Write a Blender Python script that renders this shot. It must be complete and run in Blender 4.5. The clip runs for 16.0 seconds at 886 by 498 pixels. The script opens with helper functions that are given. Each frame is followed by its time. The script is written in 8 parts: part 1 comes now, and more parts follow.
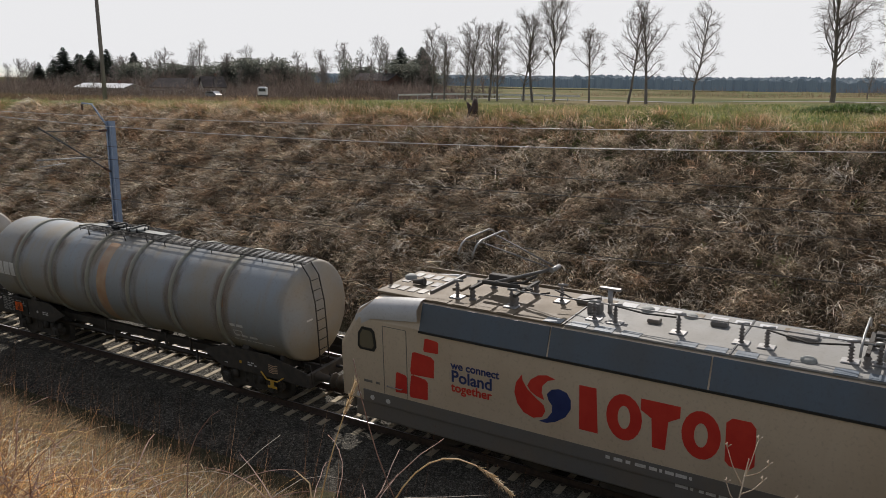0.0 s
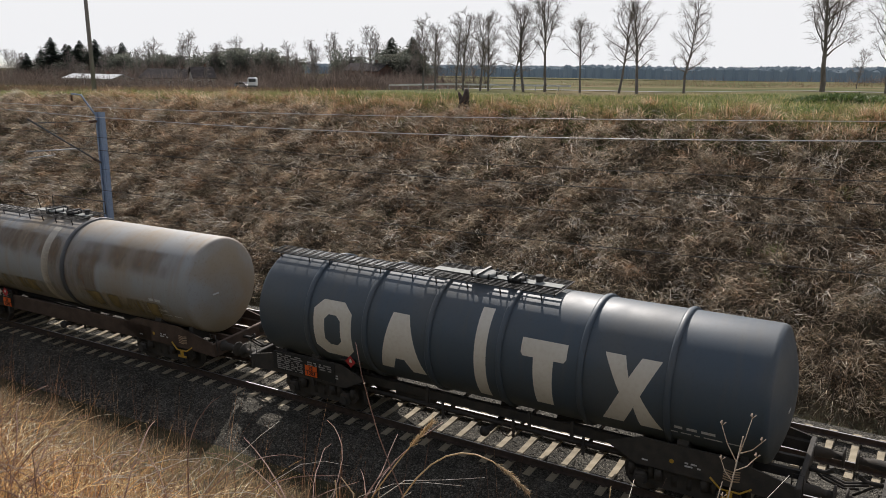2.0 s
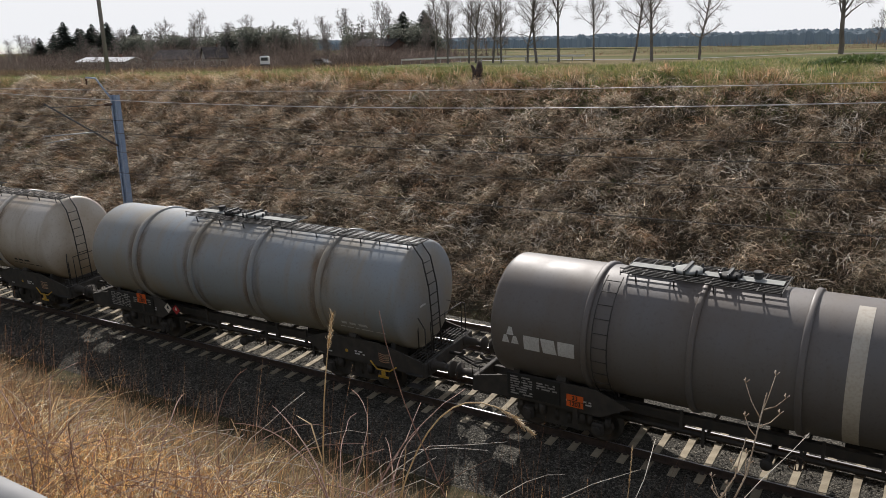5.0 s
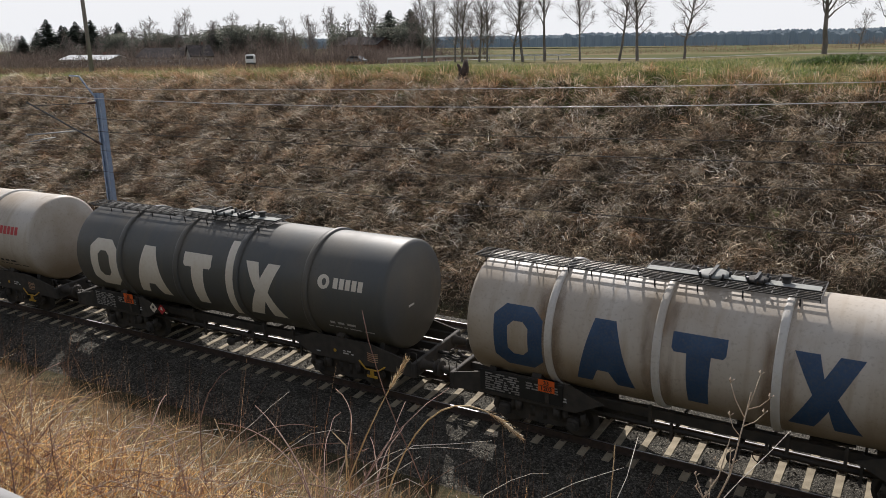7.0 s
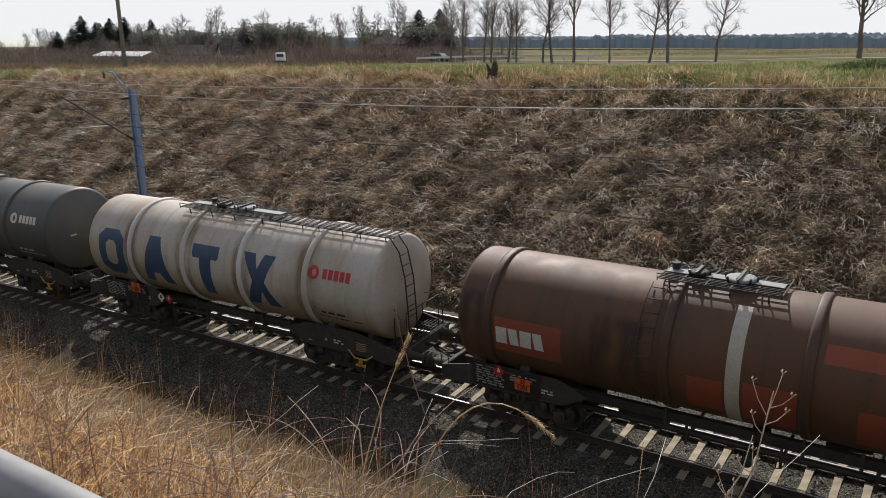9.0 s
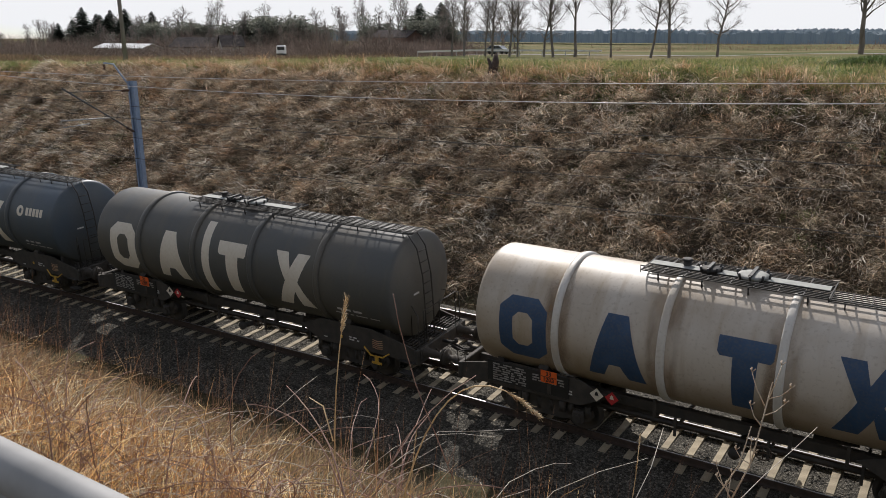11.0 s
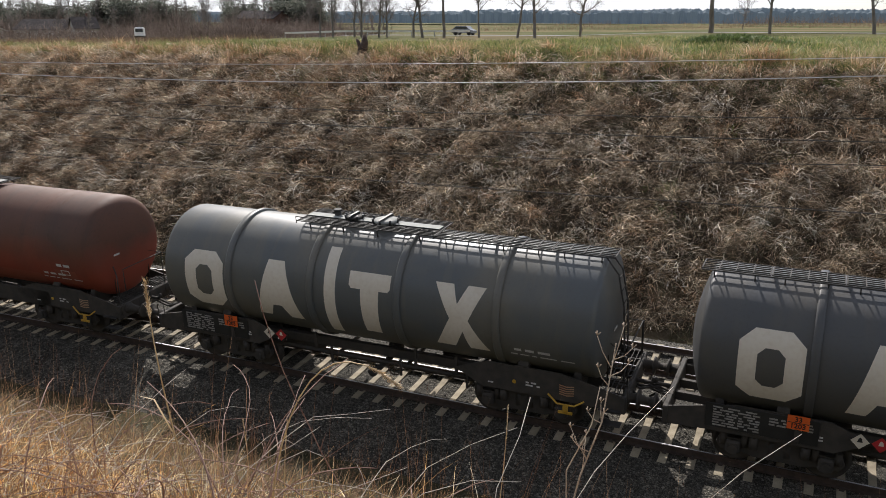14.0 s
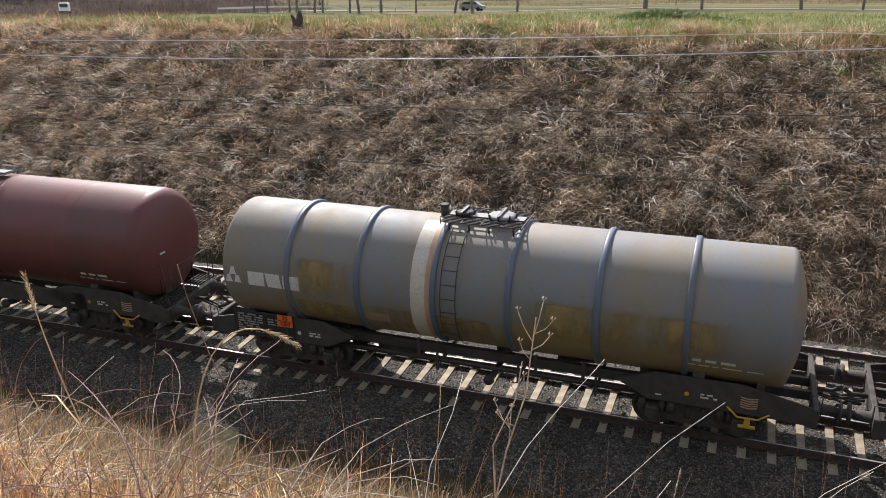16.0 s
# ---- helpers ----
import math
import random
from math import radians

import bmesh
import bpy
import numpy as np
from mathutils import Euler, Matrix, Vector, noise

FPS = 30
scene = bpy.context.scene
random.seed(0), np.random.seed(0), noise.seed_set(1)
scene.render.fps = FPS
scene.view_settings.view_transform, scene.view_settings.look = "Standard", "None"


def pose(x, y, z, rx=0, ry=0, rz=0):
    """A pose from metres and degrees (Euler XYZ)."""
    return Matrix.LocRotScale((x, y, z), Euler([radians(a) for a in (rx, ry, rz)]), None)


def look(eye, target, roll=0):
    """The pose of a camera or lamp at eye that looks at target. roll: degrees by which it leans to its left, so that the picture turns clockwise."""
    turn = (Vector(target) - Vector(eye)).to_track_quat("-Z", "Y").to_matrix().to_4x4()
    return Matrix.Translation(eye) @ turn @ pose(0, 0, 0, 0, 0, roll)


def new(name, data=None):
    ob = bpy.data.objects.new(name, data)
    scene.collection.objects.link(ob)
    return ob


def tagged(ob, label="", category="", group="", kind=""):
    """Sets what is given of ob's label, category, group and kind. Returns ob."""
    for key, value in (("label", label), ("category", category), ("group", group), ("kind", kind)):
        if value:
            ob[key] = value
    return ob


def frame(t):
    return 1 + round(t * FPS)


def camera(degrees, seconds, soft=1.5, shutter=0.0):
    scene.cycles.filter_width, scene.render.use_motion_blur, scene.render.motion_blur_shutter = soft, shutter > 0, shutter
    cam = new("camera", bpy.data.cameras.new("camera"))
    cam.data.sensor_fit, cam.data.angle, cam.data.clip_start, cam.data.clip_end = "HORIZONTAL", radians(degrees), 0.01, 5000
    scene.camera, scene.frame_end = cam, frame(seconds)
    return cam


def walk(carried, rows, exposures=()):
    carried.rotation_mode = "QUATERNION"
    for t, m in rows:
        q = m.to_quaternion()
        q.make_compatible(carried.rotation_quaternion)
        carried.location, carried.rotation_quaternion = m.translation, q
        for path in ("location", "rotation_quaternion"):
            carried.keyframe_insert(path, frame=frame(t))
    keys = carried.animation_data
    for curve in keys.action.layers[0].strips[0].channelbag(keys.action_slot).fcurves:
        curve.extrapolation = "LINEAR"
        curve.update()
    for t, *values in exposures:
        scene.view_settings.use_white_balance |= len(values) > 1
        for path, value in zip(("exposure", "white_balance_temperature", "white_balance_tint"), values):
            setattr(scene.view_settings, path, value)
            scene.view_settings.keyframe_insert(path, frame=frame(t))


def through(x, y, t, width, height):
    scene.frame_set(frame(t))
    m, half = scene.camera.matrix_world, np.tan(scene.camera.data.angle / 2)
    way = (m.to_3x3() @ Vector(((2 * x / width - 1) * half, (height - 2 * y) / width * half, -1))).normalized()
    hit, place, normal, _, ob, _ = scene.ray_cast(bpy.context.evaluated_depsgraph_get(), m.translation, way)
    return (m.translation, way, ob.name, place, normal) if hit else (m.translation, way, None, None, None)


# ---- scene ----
cam = camera(56.7, 16.0, soft=0.9)
PATH = [
    (0, (3.074, -17.741, 9.198), (2.019, -16.088, 8.802), 1.0),
    (0.5, (3.077, -17.758, 9.198), (2.064, -16.081, 8.797), 1.0),
    (1, (3.081, -17.775, 9.197), (2.068, -16.098, 8.796), 1.0),
    (1.5, (3.082, -17.788, 9.195), (2.068, -16.111, 8.795), 1.0),
    (2, (3.077, -17.799, 9.191), (2.043, -16.139, 8.773), 0.9),
    (2.5, (3.073, -17.812, 9.186), (2.014, -16.177, 8.732), 0.5),
    (3, (3.074, -17.826, 9.18), (2.004, -16.201, 8.718), 0.4),
    (3.5, (3.078, -17.842, 9.175), (1.994, -16.227, 8.708), 0.1),
    (4, (3.082, -17.848, 9.175), (2.0, -16.235, 8.699), -0.3),
    (6.5, (3.106, -17.834, 9.178), (2.072, -16.19, 8.7), -0.8),
    (7, (3.104, -17.837, 9.178), (2.071, -16.194, 8.697), -0.6),
    (7.5, (3.106, -17.848, 9.177), (2.058, -16.213, 8.696), -0.4),
    (8, (3.11, -17.861, 9.178), (2.044, -16.238, 8.697), -0.3),
    (8.5, (3.108, -17.874, 9.179), (2.032, -16.257, 8.699), -0.1),
    (9, (3.103, -17.883, 9.177), (2.018, -16.273, 8.696), -0.0),
    (11.5, (3.112, -17.885, 9.16), (2.036, -16.275, 8.661), 0.5),
    (12, (3.113, -17.883, 9.158), (2.06, -16.257, 8.659), 0.7),
    (12.5, (3.113, -17.877, 9.157), (2.065, -16.252, 8.648), 0.8),
    (13, (3.121, -17.871, 9.156), (2.074, -16.25, 8.632), 0.9),
    (13.5, (3.135, -17.862, 9.155), (2.188, -16.183, 8.622), 0.5),
    (14, (3.152, -17.852, 9.156), (2.331, -16.109, 8.62), 0.1),
    (14.5, (3.171, -17.841, 9.156), (2.461, -16.053, 8.61), 0.1),
    (15, (3.182, -17.835, 9.155), (2.523, -16.037, 8.579), 0.3),
    (15.5, (3.183, -17.829, 9.154), (2.506, -16.041, 8.567), 0.3),
    (16, (3.184, -17.814, 9.155), (2.499, -16.029, 8.566), 0.2),
]
walk(cam, [(t, look(eye, target, roll)) for t, eye, target, roll in PATH],
     [(0, -0.05, 6450, 12), (1, 0.04, 6450, 12), (4, 0.06, 6350, 12), (9, 0.06, 6350, 12), (12.5, 0.12, 6350, 12), (13.3, 0.20, 6350, 12), (14.2, 0.30, 6300, 12), (14.6, 0.32, 6300, 13), (15, 0.52, 6300, 14), (16, 0.72, 6200, 15)])

# ---- light ----
SUN_AZ, SUN_EL = 34.0, 41.5      # degrees left of +y, and above the horizon
world = bpy.data.worlds.new("hazy_sky")
scene.world = world
world.use_nodes = True
wn = world.node_tree.nodes
wl = world.node_tree.links
sky = wn.new("ShaderNodeTexSky")
sky.sky_type = "NISHITA"
sky.sun_disc = False
sky.sun_elevation = radians(SUN_EL)
sky.sun_rotation = radians(-SUN_AZ)
sky.dust_density = 1.2
sky.air_density = 1.0
sky.ozone_density = 1.0
haze = wn.new("ShaderNodeHueSaturation")
haze.inputs["Saturation"].default_value = 0.36
haze.inputs["Value"].default_value = 1.0
wl.new(sky.outputs[0], haze.inputs["Color"])
# a thin even veil of haze: no part of it is brighter than this
veil = wn.new("ShaderNodeMixRGB")
veil.blend_type = "DARKEN"
veil.inputs[0].default_value = 1.0
veil.inputs[2].default_value = (7.15, 7.2, 7.2, 1)
wl.new(haze.outputs[0], veil.inputs[1])
wl.new(veil.outputs[0], wn["Background"].inputs[0])
wn["Background"].inputs[1].default_value = 0.118
sun = new("sun", bpy.data.lights.new("sun", "SUN"))
sun.data.energy = 4.3
sun.data.angle = radians(0.6)
sun.data.color = (1.0, 0.94, 0.86)
sun_dir = Vector((-math.sin(radians(SUN_AZ)) * math.cos(radians(SUN_EL)),
                  math.cos(radians(SUN_AZ)) * math.cos(radians(SUN_EL)), math.sin(radians(SUN_EL))))
sun.matrix_world = look(sun_dir * 300, (0, 0, 0))

# ---- materials ----
MATS = {}


def material(name, col_a, col_b=None, scale=3.0, rough=0.7, metal=0.0, bump=0.0, bump_scale=None, detail=6.0,
             fine=None, fine_amt=0.0, stretch=(1, 1, 1), rand=0.0, island=False, spread=(0.35, 0.65), coords="Object"):
    """A procedural surface: two colours mixed by a broad noise, a finer noise on top, random change per object, bump."""
    if name in MATS:
        return MATS[name]
    m = bpy.data.materials.new(name)
    m.use_nodes = True
    nt = m.node_tree
    n, l = nt.nodes, nt.links
    b = n["Principled BSDF"]
    b.inputs["Roughness"].default_value = rough
    b.inputs["Metallic"].default_value = metal
    tc = n.new("ShaderNodeTexCoord")
    mp = n.new("ShaderNodeMapping")
    mp.inputs["Scale"].default_value = stretch
    l.new(tc.outputs[coords], mp.inputs[0])
    tx = n.new("ShaderNodeTexNoise")
    tx.inputs["Scale"].default_value = scale
    tx.inputs["Detail"].default_value = detail
    l.new(mp.outputs[0], tx.inputs["Vector"])
    rp = n.new("ShaderNodeValToRGB")
    rp.color_ramp.elements[0].position, rp.color_ramp.elements[1].position = spread
    rp.color_ramp.elements[0].color = (*col_a, 1)
    rp.color_ramp.elements[1].color = (*(col_b or col_a), 1)
    l.new(tx.outputs["Fac"], rp.inputs[0])
    out = rp.outputs[0]
    if fine:
        t2 = n.new("ShaderNodeTexNoise")
        t2.inputs["Scale"].default_value = scale * 9
        t2.inputs["Detail"].default_value = 4
        l.new(mp.outputs[0], t2.inputs["Vector"])
        r2 = n.new("ShaderNodeMapRange")
        r2.inputs["From Min"].default_value, r2.inputs["From Max"].default_value = 0.45, 0.7
        r2.inputs["To Max"].default_value = fine_amt
        l.new(t2.outputs["Fac"], r2.inputs[0])
        mx = n.new("ShaderNodeMixRGB")
        mx.inputs[2].default_value = (*fine, 1)
        l.new(r2.outputs[0], mx.inputs[0])
        l.new(out, mx.inputs[1])
        out = mx.outputs[0]
    if rand:
        hs = n.new("ShaderNodeHueSaturation")
        mr = n.new("ShaderNodeMapRange")
        mr.inputs["To Min"].default_value, mr.inputs["To Max"].default_value = 1 - rand, 1 + rand
        src = n.new("ShaderNodeNewGeometry").outputs["Random Per Island"] if island else n.new("ShaderNodeObjectInfo").outputs["Random"]
        l.new(src, mr.inputs[0])
        l.new(mr.outputs[0], hs.inputs["Value"])
        l.new(out, hs.inputs["Color"])
        out = hs.outputs[0]
    l.new(out, b.inputs["Base Color"])
    if bump:
        t3 = n.new("ShaderNodeTexNoise")
        t3.inputs["Scale"].default_value = bump_scale or scale * 6
        t3.inputs["Detail"].default_value = 5
        l.new(mp.outputs[0], t3.inputs["Vector"])
        bp = n.new("ShaderNodeBump")
        bp.inputs["Strength"].default_value = bump
        bp.inputs["Distance"].default_value = 0.02
        l.new(t3.outputs["Fac"], bp.inputs["Height"])
        l.new(bp.outputs[0], b.inputs["Normal"])
    MATS[name] = m
    return m


def leafy(name, cols, scale=0.35, rand=0.45, through=0.45, gloss=0.06):
    """Dry blades and leaves: matt, letting light through, tinted by broad patches and blade by blade."""
    if name in MATS:
        return MATS[name]
    m = bpy.data.materials.new(name)
    m.use_nodes = True
    n, l = m.node_tree.nodes, m.node_tree.links
    n.remove(n["Principled BSDF"])
    geo = n.new("ShaderNodeNewGeometry")
    tx = n.new("ShaderNodeTexNoise")
    tx.inputs["Scale"].default_value = scale
    tx.inputs["Detail"].default_value = 4
    l.new(geo.outputs["Position"], tx.inputs["Vector"])
    add = n.new("ShaderNodeMath")
    add.operation = "MULTIPLY_ADD"
    add.inputs[1].default_value = 0.45
    l.new(geo.outputs["Random Per Island"], add.inputs[0])
    sub = n.new("ShaderNodeMath")
    sub.operation = "SUBTRACT"
    sub.inputs[1].default_value = 0.22
    l.new(tx.outputs["Fac"], sub.inputs[0])
    l.new(sub.outputs[0], add.inputs[2])
    rp = n.new("ShaderNodeValToRGB")
    els = rp.color_ramp.elements
    for i, c in enumerate(cols):
        p = 0.25 + 0.5 * i / max(1, len(cols) - 1)
        e = els[i] if i < 2 else els.new(p)
        e.position, e.color = p, (*c, 1)
    l.new(add.outputs[0], rp.inputs[0])
    hs = n.new("ShaderNodeHueSaturation")
    mr = n.new("ShaderNodeMapRange")
    mr.inputs["To Min"].default_value, mr.inputs["To Max"].default_value = 1 - rand, 1 + rand
    wh = n.new("ShaderNodeTexWhiteNoise")
    wh.noise_dimensions = "1D"
    l.new(geo.outputs["Random Per Island"], wh.inputs["W"])
    l.new(wh.outputs["Value"], mr.inputs[0])
    l.new(mr.outputs[0], hs.inputs["Value"])
    l.new(rp.outputs[0], hs.inputs["Color"])
    df = n.new("ShaderNodeBsdfDiffuse")
    tr = n.new("ShaderNodeBsdfTranslucent")
    mx = n.new("ShaderNodeMixShader")
    mx.inputs[0].default_value = through
    l.new(hs.outputs[0], df.inputs[0])
    l.new(hs.outputs[0], tr.inputs[0])
    l.new(df.outputs[0], mx.inputs[1])
    l.new(tr.outputs[0], mx.inputs[2])
    gl = n.new("ShaderNodeBsdfGlossy")
    gl.inputs["Roughness"].default_value = 0.45
    gl.inputs[0].default_value = (0.8, 0.78, 0.72, 1)
    m2 = n.new("ShaderNodeMixShader")
    m2.inputs[0].default_value = gloss
    l.new(mx.outputs[0], m2.inputs[1])
    l.new(gl.outputs[0], m2.inputs[2])
    l.new(m2.outputs[0], n["Material Output"].inputs["Surface"])
    MATS[name] = m
    return m


# ---- geometry helpers ----
class Geo:
    """Gathers points and faces of one mesh."""

    def __init__(self):
        self.v, self.f, self.s = [], [], []

    def face(self, pts, smooth=False):
        k = len(self.v)
        self.v.extend(tuple(p) for p in pts)
        self.f.append(tuple(range(k, k + len(pts))))
        self.s.append(smooth)
        return self

    def grid(self, rows, closed=False, smooth=True):
        k, w = len(self.v), len(rows[0])
        for r in rows:
            self.v.extend(tuple(p) for p in r)
        for i in range(len(rows) - 1):
            for j in range(w if closed else w - 1):
                a, b = k + i * w + j, k + i * w + (j + 1) % w
                self.f.append((a, b, b + w, a + w))
                self.s.append(smooth)
        return self

    def box(self, c, size, m=None, bevel=0.0):
        x, y, z = (q / 2 for q in size)
        m = m or Matrix.Identity(4)
        c = Vector(c)
        if bevel <= 0:
            pts = [m @ (c + Vector((sx * x, sy * y, sz * z))) for sx in (-1, 1) for sy in (-1, 1) for sz in (-1, 1)]
            k = len(self.v)
            self.v.extend(tuple(p) for p in pts)
            for q in ((0, 1, 3, 2), (4, 6, 7, 5), (0, 4, 5, 1), (2, 3, 7, 6), (0, 2, 6, 4), (1, 5, 7, 3)):
                self.f.append(tuple(k + i for i in q))
                self.s.append(False)
            return self
        e = min(bevel, x * 0.9, y * 0.9, z * 0.9)
        rings = []
        for zz, ins in ((-z, e), (-z + e, 0), (z - e, 0), (z, e)):
            ring = []
            for sx, sy in ((-1, -1), (1, -1), (1, 1), (-1, 1)):
                a, b = (x - ins), (y - ins)
                d = e if ins == 0 else e * 0.5
                first, second = ((sx * (a - d), sy * b), (sx * a, sy * (b - d)))
                if sx * sy > 0:
                    first, second = second, first
                ring += [first, second]
            # walk round in one sense
            ring.sort(key=lambda p: math.atan2(p[1] / max(y, 1e-6), p[0] / max(x, 1e-6)))
            rings.append([m @ (c + Vector((p[0], p[1], zz))) for p in ring])
        self.grid(rings, closed=True, smooth=False)
        self.face(list(reversed(rings[0])))
        self.face(rings[-1])
        return self

    def rod(self, p0, p1, r0, r1=None, n=8, caps=True, smooth=True):
        p0, p1 = Vector(p0), Vector(p1)
        r1 = r0 if r1 is None else r1
        d = (p1 - p0)
        if d.length < 1e-7:
            return self
        d.normalize()
        u = d.orthogonal().normalized()
        w = d.cross(u)
        rows = [[p + (u * math.cos(a) + w * math.sin(a)) * r for a in (2 * math.pi * i / n for i in range(n))] for p, r in ((p0, r0), (p1, r1))]
        self.grid(rows, closed=True, smooth=smooth)
        if caps:
            self.face(list(reversed(rows[0])))
            self.face(rows[1])
        return self

    def tube(self, pts, r, n=6, taper=None, caps=True):
        pts = [Vector(p) for p in pts]
        rows, u = [], None
        for i, p in enumerate(pts):
            d = (pts[min(i + 1, len(pts) - 1)] - pts[max(i - 1, 0)]).normalized()
            u = d.orthogonal().normalized() if u is None else (u - d * u.dot(d)).normalized()
            w = d.cross(u)
            rr = r if taper is None else r + (taper - r) * i / (len(pts) - 1)
            rows.append([p + (u * math.cos(a) + w * math.sin(a)) * rr for a in (2 * math.pi * k / n for k in range(n))])
        self.grid(rows, closed=True)
        if caps:
            self.face(list(reversed(rows[0])))
            self.face(rows[-1])
        return self

    def lathe(self, profile, n=24, axis="x", at=(0, 0, 0), smooth=True):
        """profile: (along, radius) pairs."""
        at = Vector(at)
        rows = []
        for a, r in profile:
            ring = []
            for i in range(n):
                t = 2 * math.pi * i / n
                c, s = math.cos(t) * r, math.sin(t) * r
                ring.append(at + {"x": Vector((a, c, s)), "y": Vector((s, a, c)), "z": Vector((c, s, a))}[axis])
            rows.append(ring)
        return self.grid(rows, closed=True, smooth=smooth)

    def prism(self, outline, axis, lo, hi):
        """An outline of 2D points pushed along an axis."""
        def at(p, q):
            return {"x": (q, p[0], p[1]), "y": (p[0], q, p[1]), "z": (p[0], p[1], q)}[axis]
        a, b = [at(p, lo) for p in outline], [at(p, hi) for p in outline]
        self.face(list(reversed(a)))
        self.face(b)
        for i in range(len(outline)):
            j = (i + 1) % len(outline)
            self.face([a[i], a[j], b[j], b[i]])
        return self

    def mesh(self, name):
        me = bpy.data.meshes.new(name)
        me.from_pydata(self.v, [], self.f)
        me.polygons.foreach_set("use_smooth", self.s)
        bm = bmesh.new()
        bm.from_mesh(me)
        bmesh.ops.remove_doubles(bm, verts=bm.verts, dist=1e-5)
        bmesh.ops.recalc_face_normals(bm, faces=bm.faces)
        bm.to_mesh(me)
        bm.free()
        return me


def part(name, geo, mat, parent=None, label="", at=None):
    """One mesh object under a thing or a part. geo: a Geo or a ready mesh, which is then shared."""
    me = geo.mesh(name) if isinstance(geo, Geo) else geo
    if not me.materials:
        me.materials.append(mat)
    ob = new(name, me)
    if me.materials[0] is not mat:
        ob.material_slots[0].link = "OBJECT"
        ob.material_slots[0].material = mat
    if at is not None:
        ob.matrix_basis = at
    if parent:
        ob.parent = parent
    if label:
        ob["label"] = label
    return ob


def empty(name, m=None):
    ob = new(name)
    ob.empty_display_size = 0.3
    if m is not None:
        ob.matrix_basis = m
    return ob


def array_mesh(name, verts, faces, mat, smooth=False):
    """A mesh from numpy arrays: faces all of one corner count."""
    me = bpy.data.meshes.new(name)
    nf, k = faces.shape
    me.vertices.add(len(verts))
    me.vertices.foreach_set("co", np.ascontiguousarray(verts, dtype=np.float32).ravel())
    me.loops.add(nf * k)
    me.loops.foreach_set("vertex_index", np.ascontiguousarray(faces, dtype=np.int32).ravel())
    me.polygons.add(nf)
    me.polygons.foreach_set("loop_start", np.arange(0, nf * k, k, dtype=np.int32))
    me.polygons.foreach_set("use_smooth", np.full(nf, smooth))
    me.update(calc_edges=True)
    me.materials.append(mat)
    return me


# ---- the line of the track: a wide curve of 591 m, straight beyond both ends ----
RAD, CX, CY = 591.0, 6.5, 0.09 - 591.0
S_LEFT, S_RIGHT = -60.0, 45.0
CANT = 3.82


def line(s, d=0.0):
    """x, y and heading at s metres along the track, d metres to its far side."""
    c = min(max(s, S_LEFT), S_RIGHT)
    a = c / RAD
    x = CX + (RAD + d) * math.sin(a) + (s - c) * math.cos(a)
    y = CY + (RAD + d) * math.cos(a) - (s - c) * math.sin(a)
    return x, y, -a


def line_np(s, d):
    c = np.clip(s, S_LEFT, S_RIGHT)
    a = c / RAD
    return CX + (RAD + d) * np.sin(a) + (s - c) * np.cos(a), CY + (RAD + d) * np.cos(a) - (s - c) * np.sin(a)


def on_track(s, d=0.0):
    """The pose of a vehicle or sleeper at s on the canted track whose middle lies at d."""
    x, y, h = line(s, d)
    return pose(x, y, 0.05, 0, 0, math.degrees(h)) @ pose(0, 0, 0, CANT, 0, 0)


rng = np.random.default_rng(7)


def waves(x, y, seed, octaves=4, size=6.0):
    """Smooth random heights from sums of sines, for numpy arrays."""
    g = np.random.default_rng(seed)
    out = np.zeros_like(x)
    amp = 1.0
    for _ in range(octaves):
        for _ in range(3):
            a = g.uniform(0, 2 * np.pi)
            out += amp * np.sin((x * np.cos(a) + y * np.sin(a)) * 2 * np.pi / (size * g.uniform(0.7, 1.4)) + g.uniform(0, 6.28))
        size *= 0.5
        amp *= 0.55
    return out / 4.0


def crest_height(s):
    return np.interp(s, [-80, -62, -52, -45, -35, -8, 10], [6.95, 7.2, 7.45, 7.55, 7.85, 7.85, 7.7])


def ground_height(s, d):
    """The cutting: plateau on this side, bank, track bed, far bank, fields."""
    s, d = np.asarray(s, float), np.asarray(d, float)
    h = np.interp(d, [-17.6, -16.9, -15.9, -15.3], [7.45, 7.35, 6.88, 6.72])
    k = (d + 15.3) / 10.95
    h = np.where(d > -15.3, 6.72 - 7.47 * k, h)
    h = np.where(d > -4.35, -0.75, h)
    crest = crest_height(s)
    y0, rise = 7.1, 0.585
    bank = -0.75 + (d - y0) * rise
    h = np.where(d > y0, bank, h)
    top = y0 + (crest + 0.75) / rise
    over = np.clip((d - top) / 25.0, 0, 1)
    field = np.interp(s + 6.5, [-400, -250, -130, -80, -60, -28, -13, 50, 300], [3.6, 3.9, 5.0, 6.0, 6.7, 6.95, 7.6, 7.8, 7.8])
    h = np.where(d > top, crest - (crest - field) * over * over * (3 - 2 * over), h)
    soft = np.exp(-((d - top) / 1.6) ** 2) * 0.22
    h = h - soft
    on_bank = np.clip((d - y0) / 1.5, 0, 1) * np.clip((top + 6 - d) / 6, 0, 1)
    h = h + on_bank * (0.26 * waves(s, d, 3, 4, 5.0) + 0.10 * waves(s, d, 9, 3, 1.3))
    near = np.clip((-4.6 - d) / 1.0, 0, 1) * np.clip((d + 17.3) / 1.0, 0, 1)
    h = h + near * 0.10 * waves(s, d, 5, 3, 3.0)
    return h

# ---- materials of the place ----


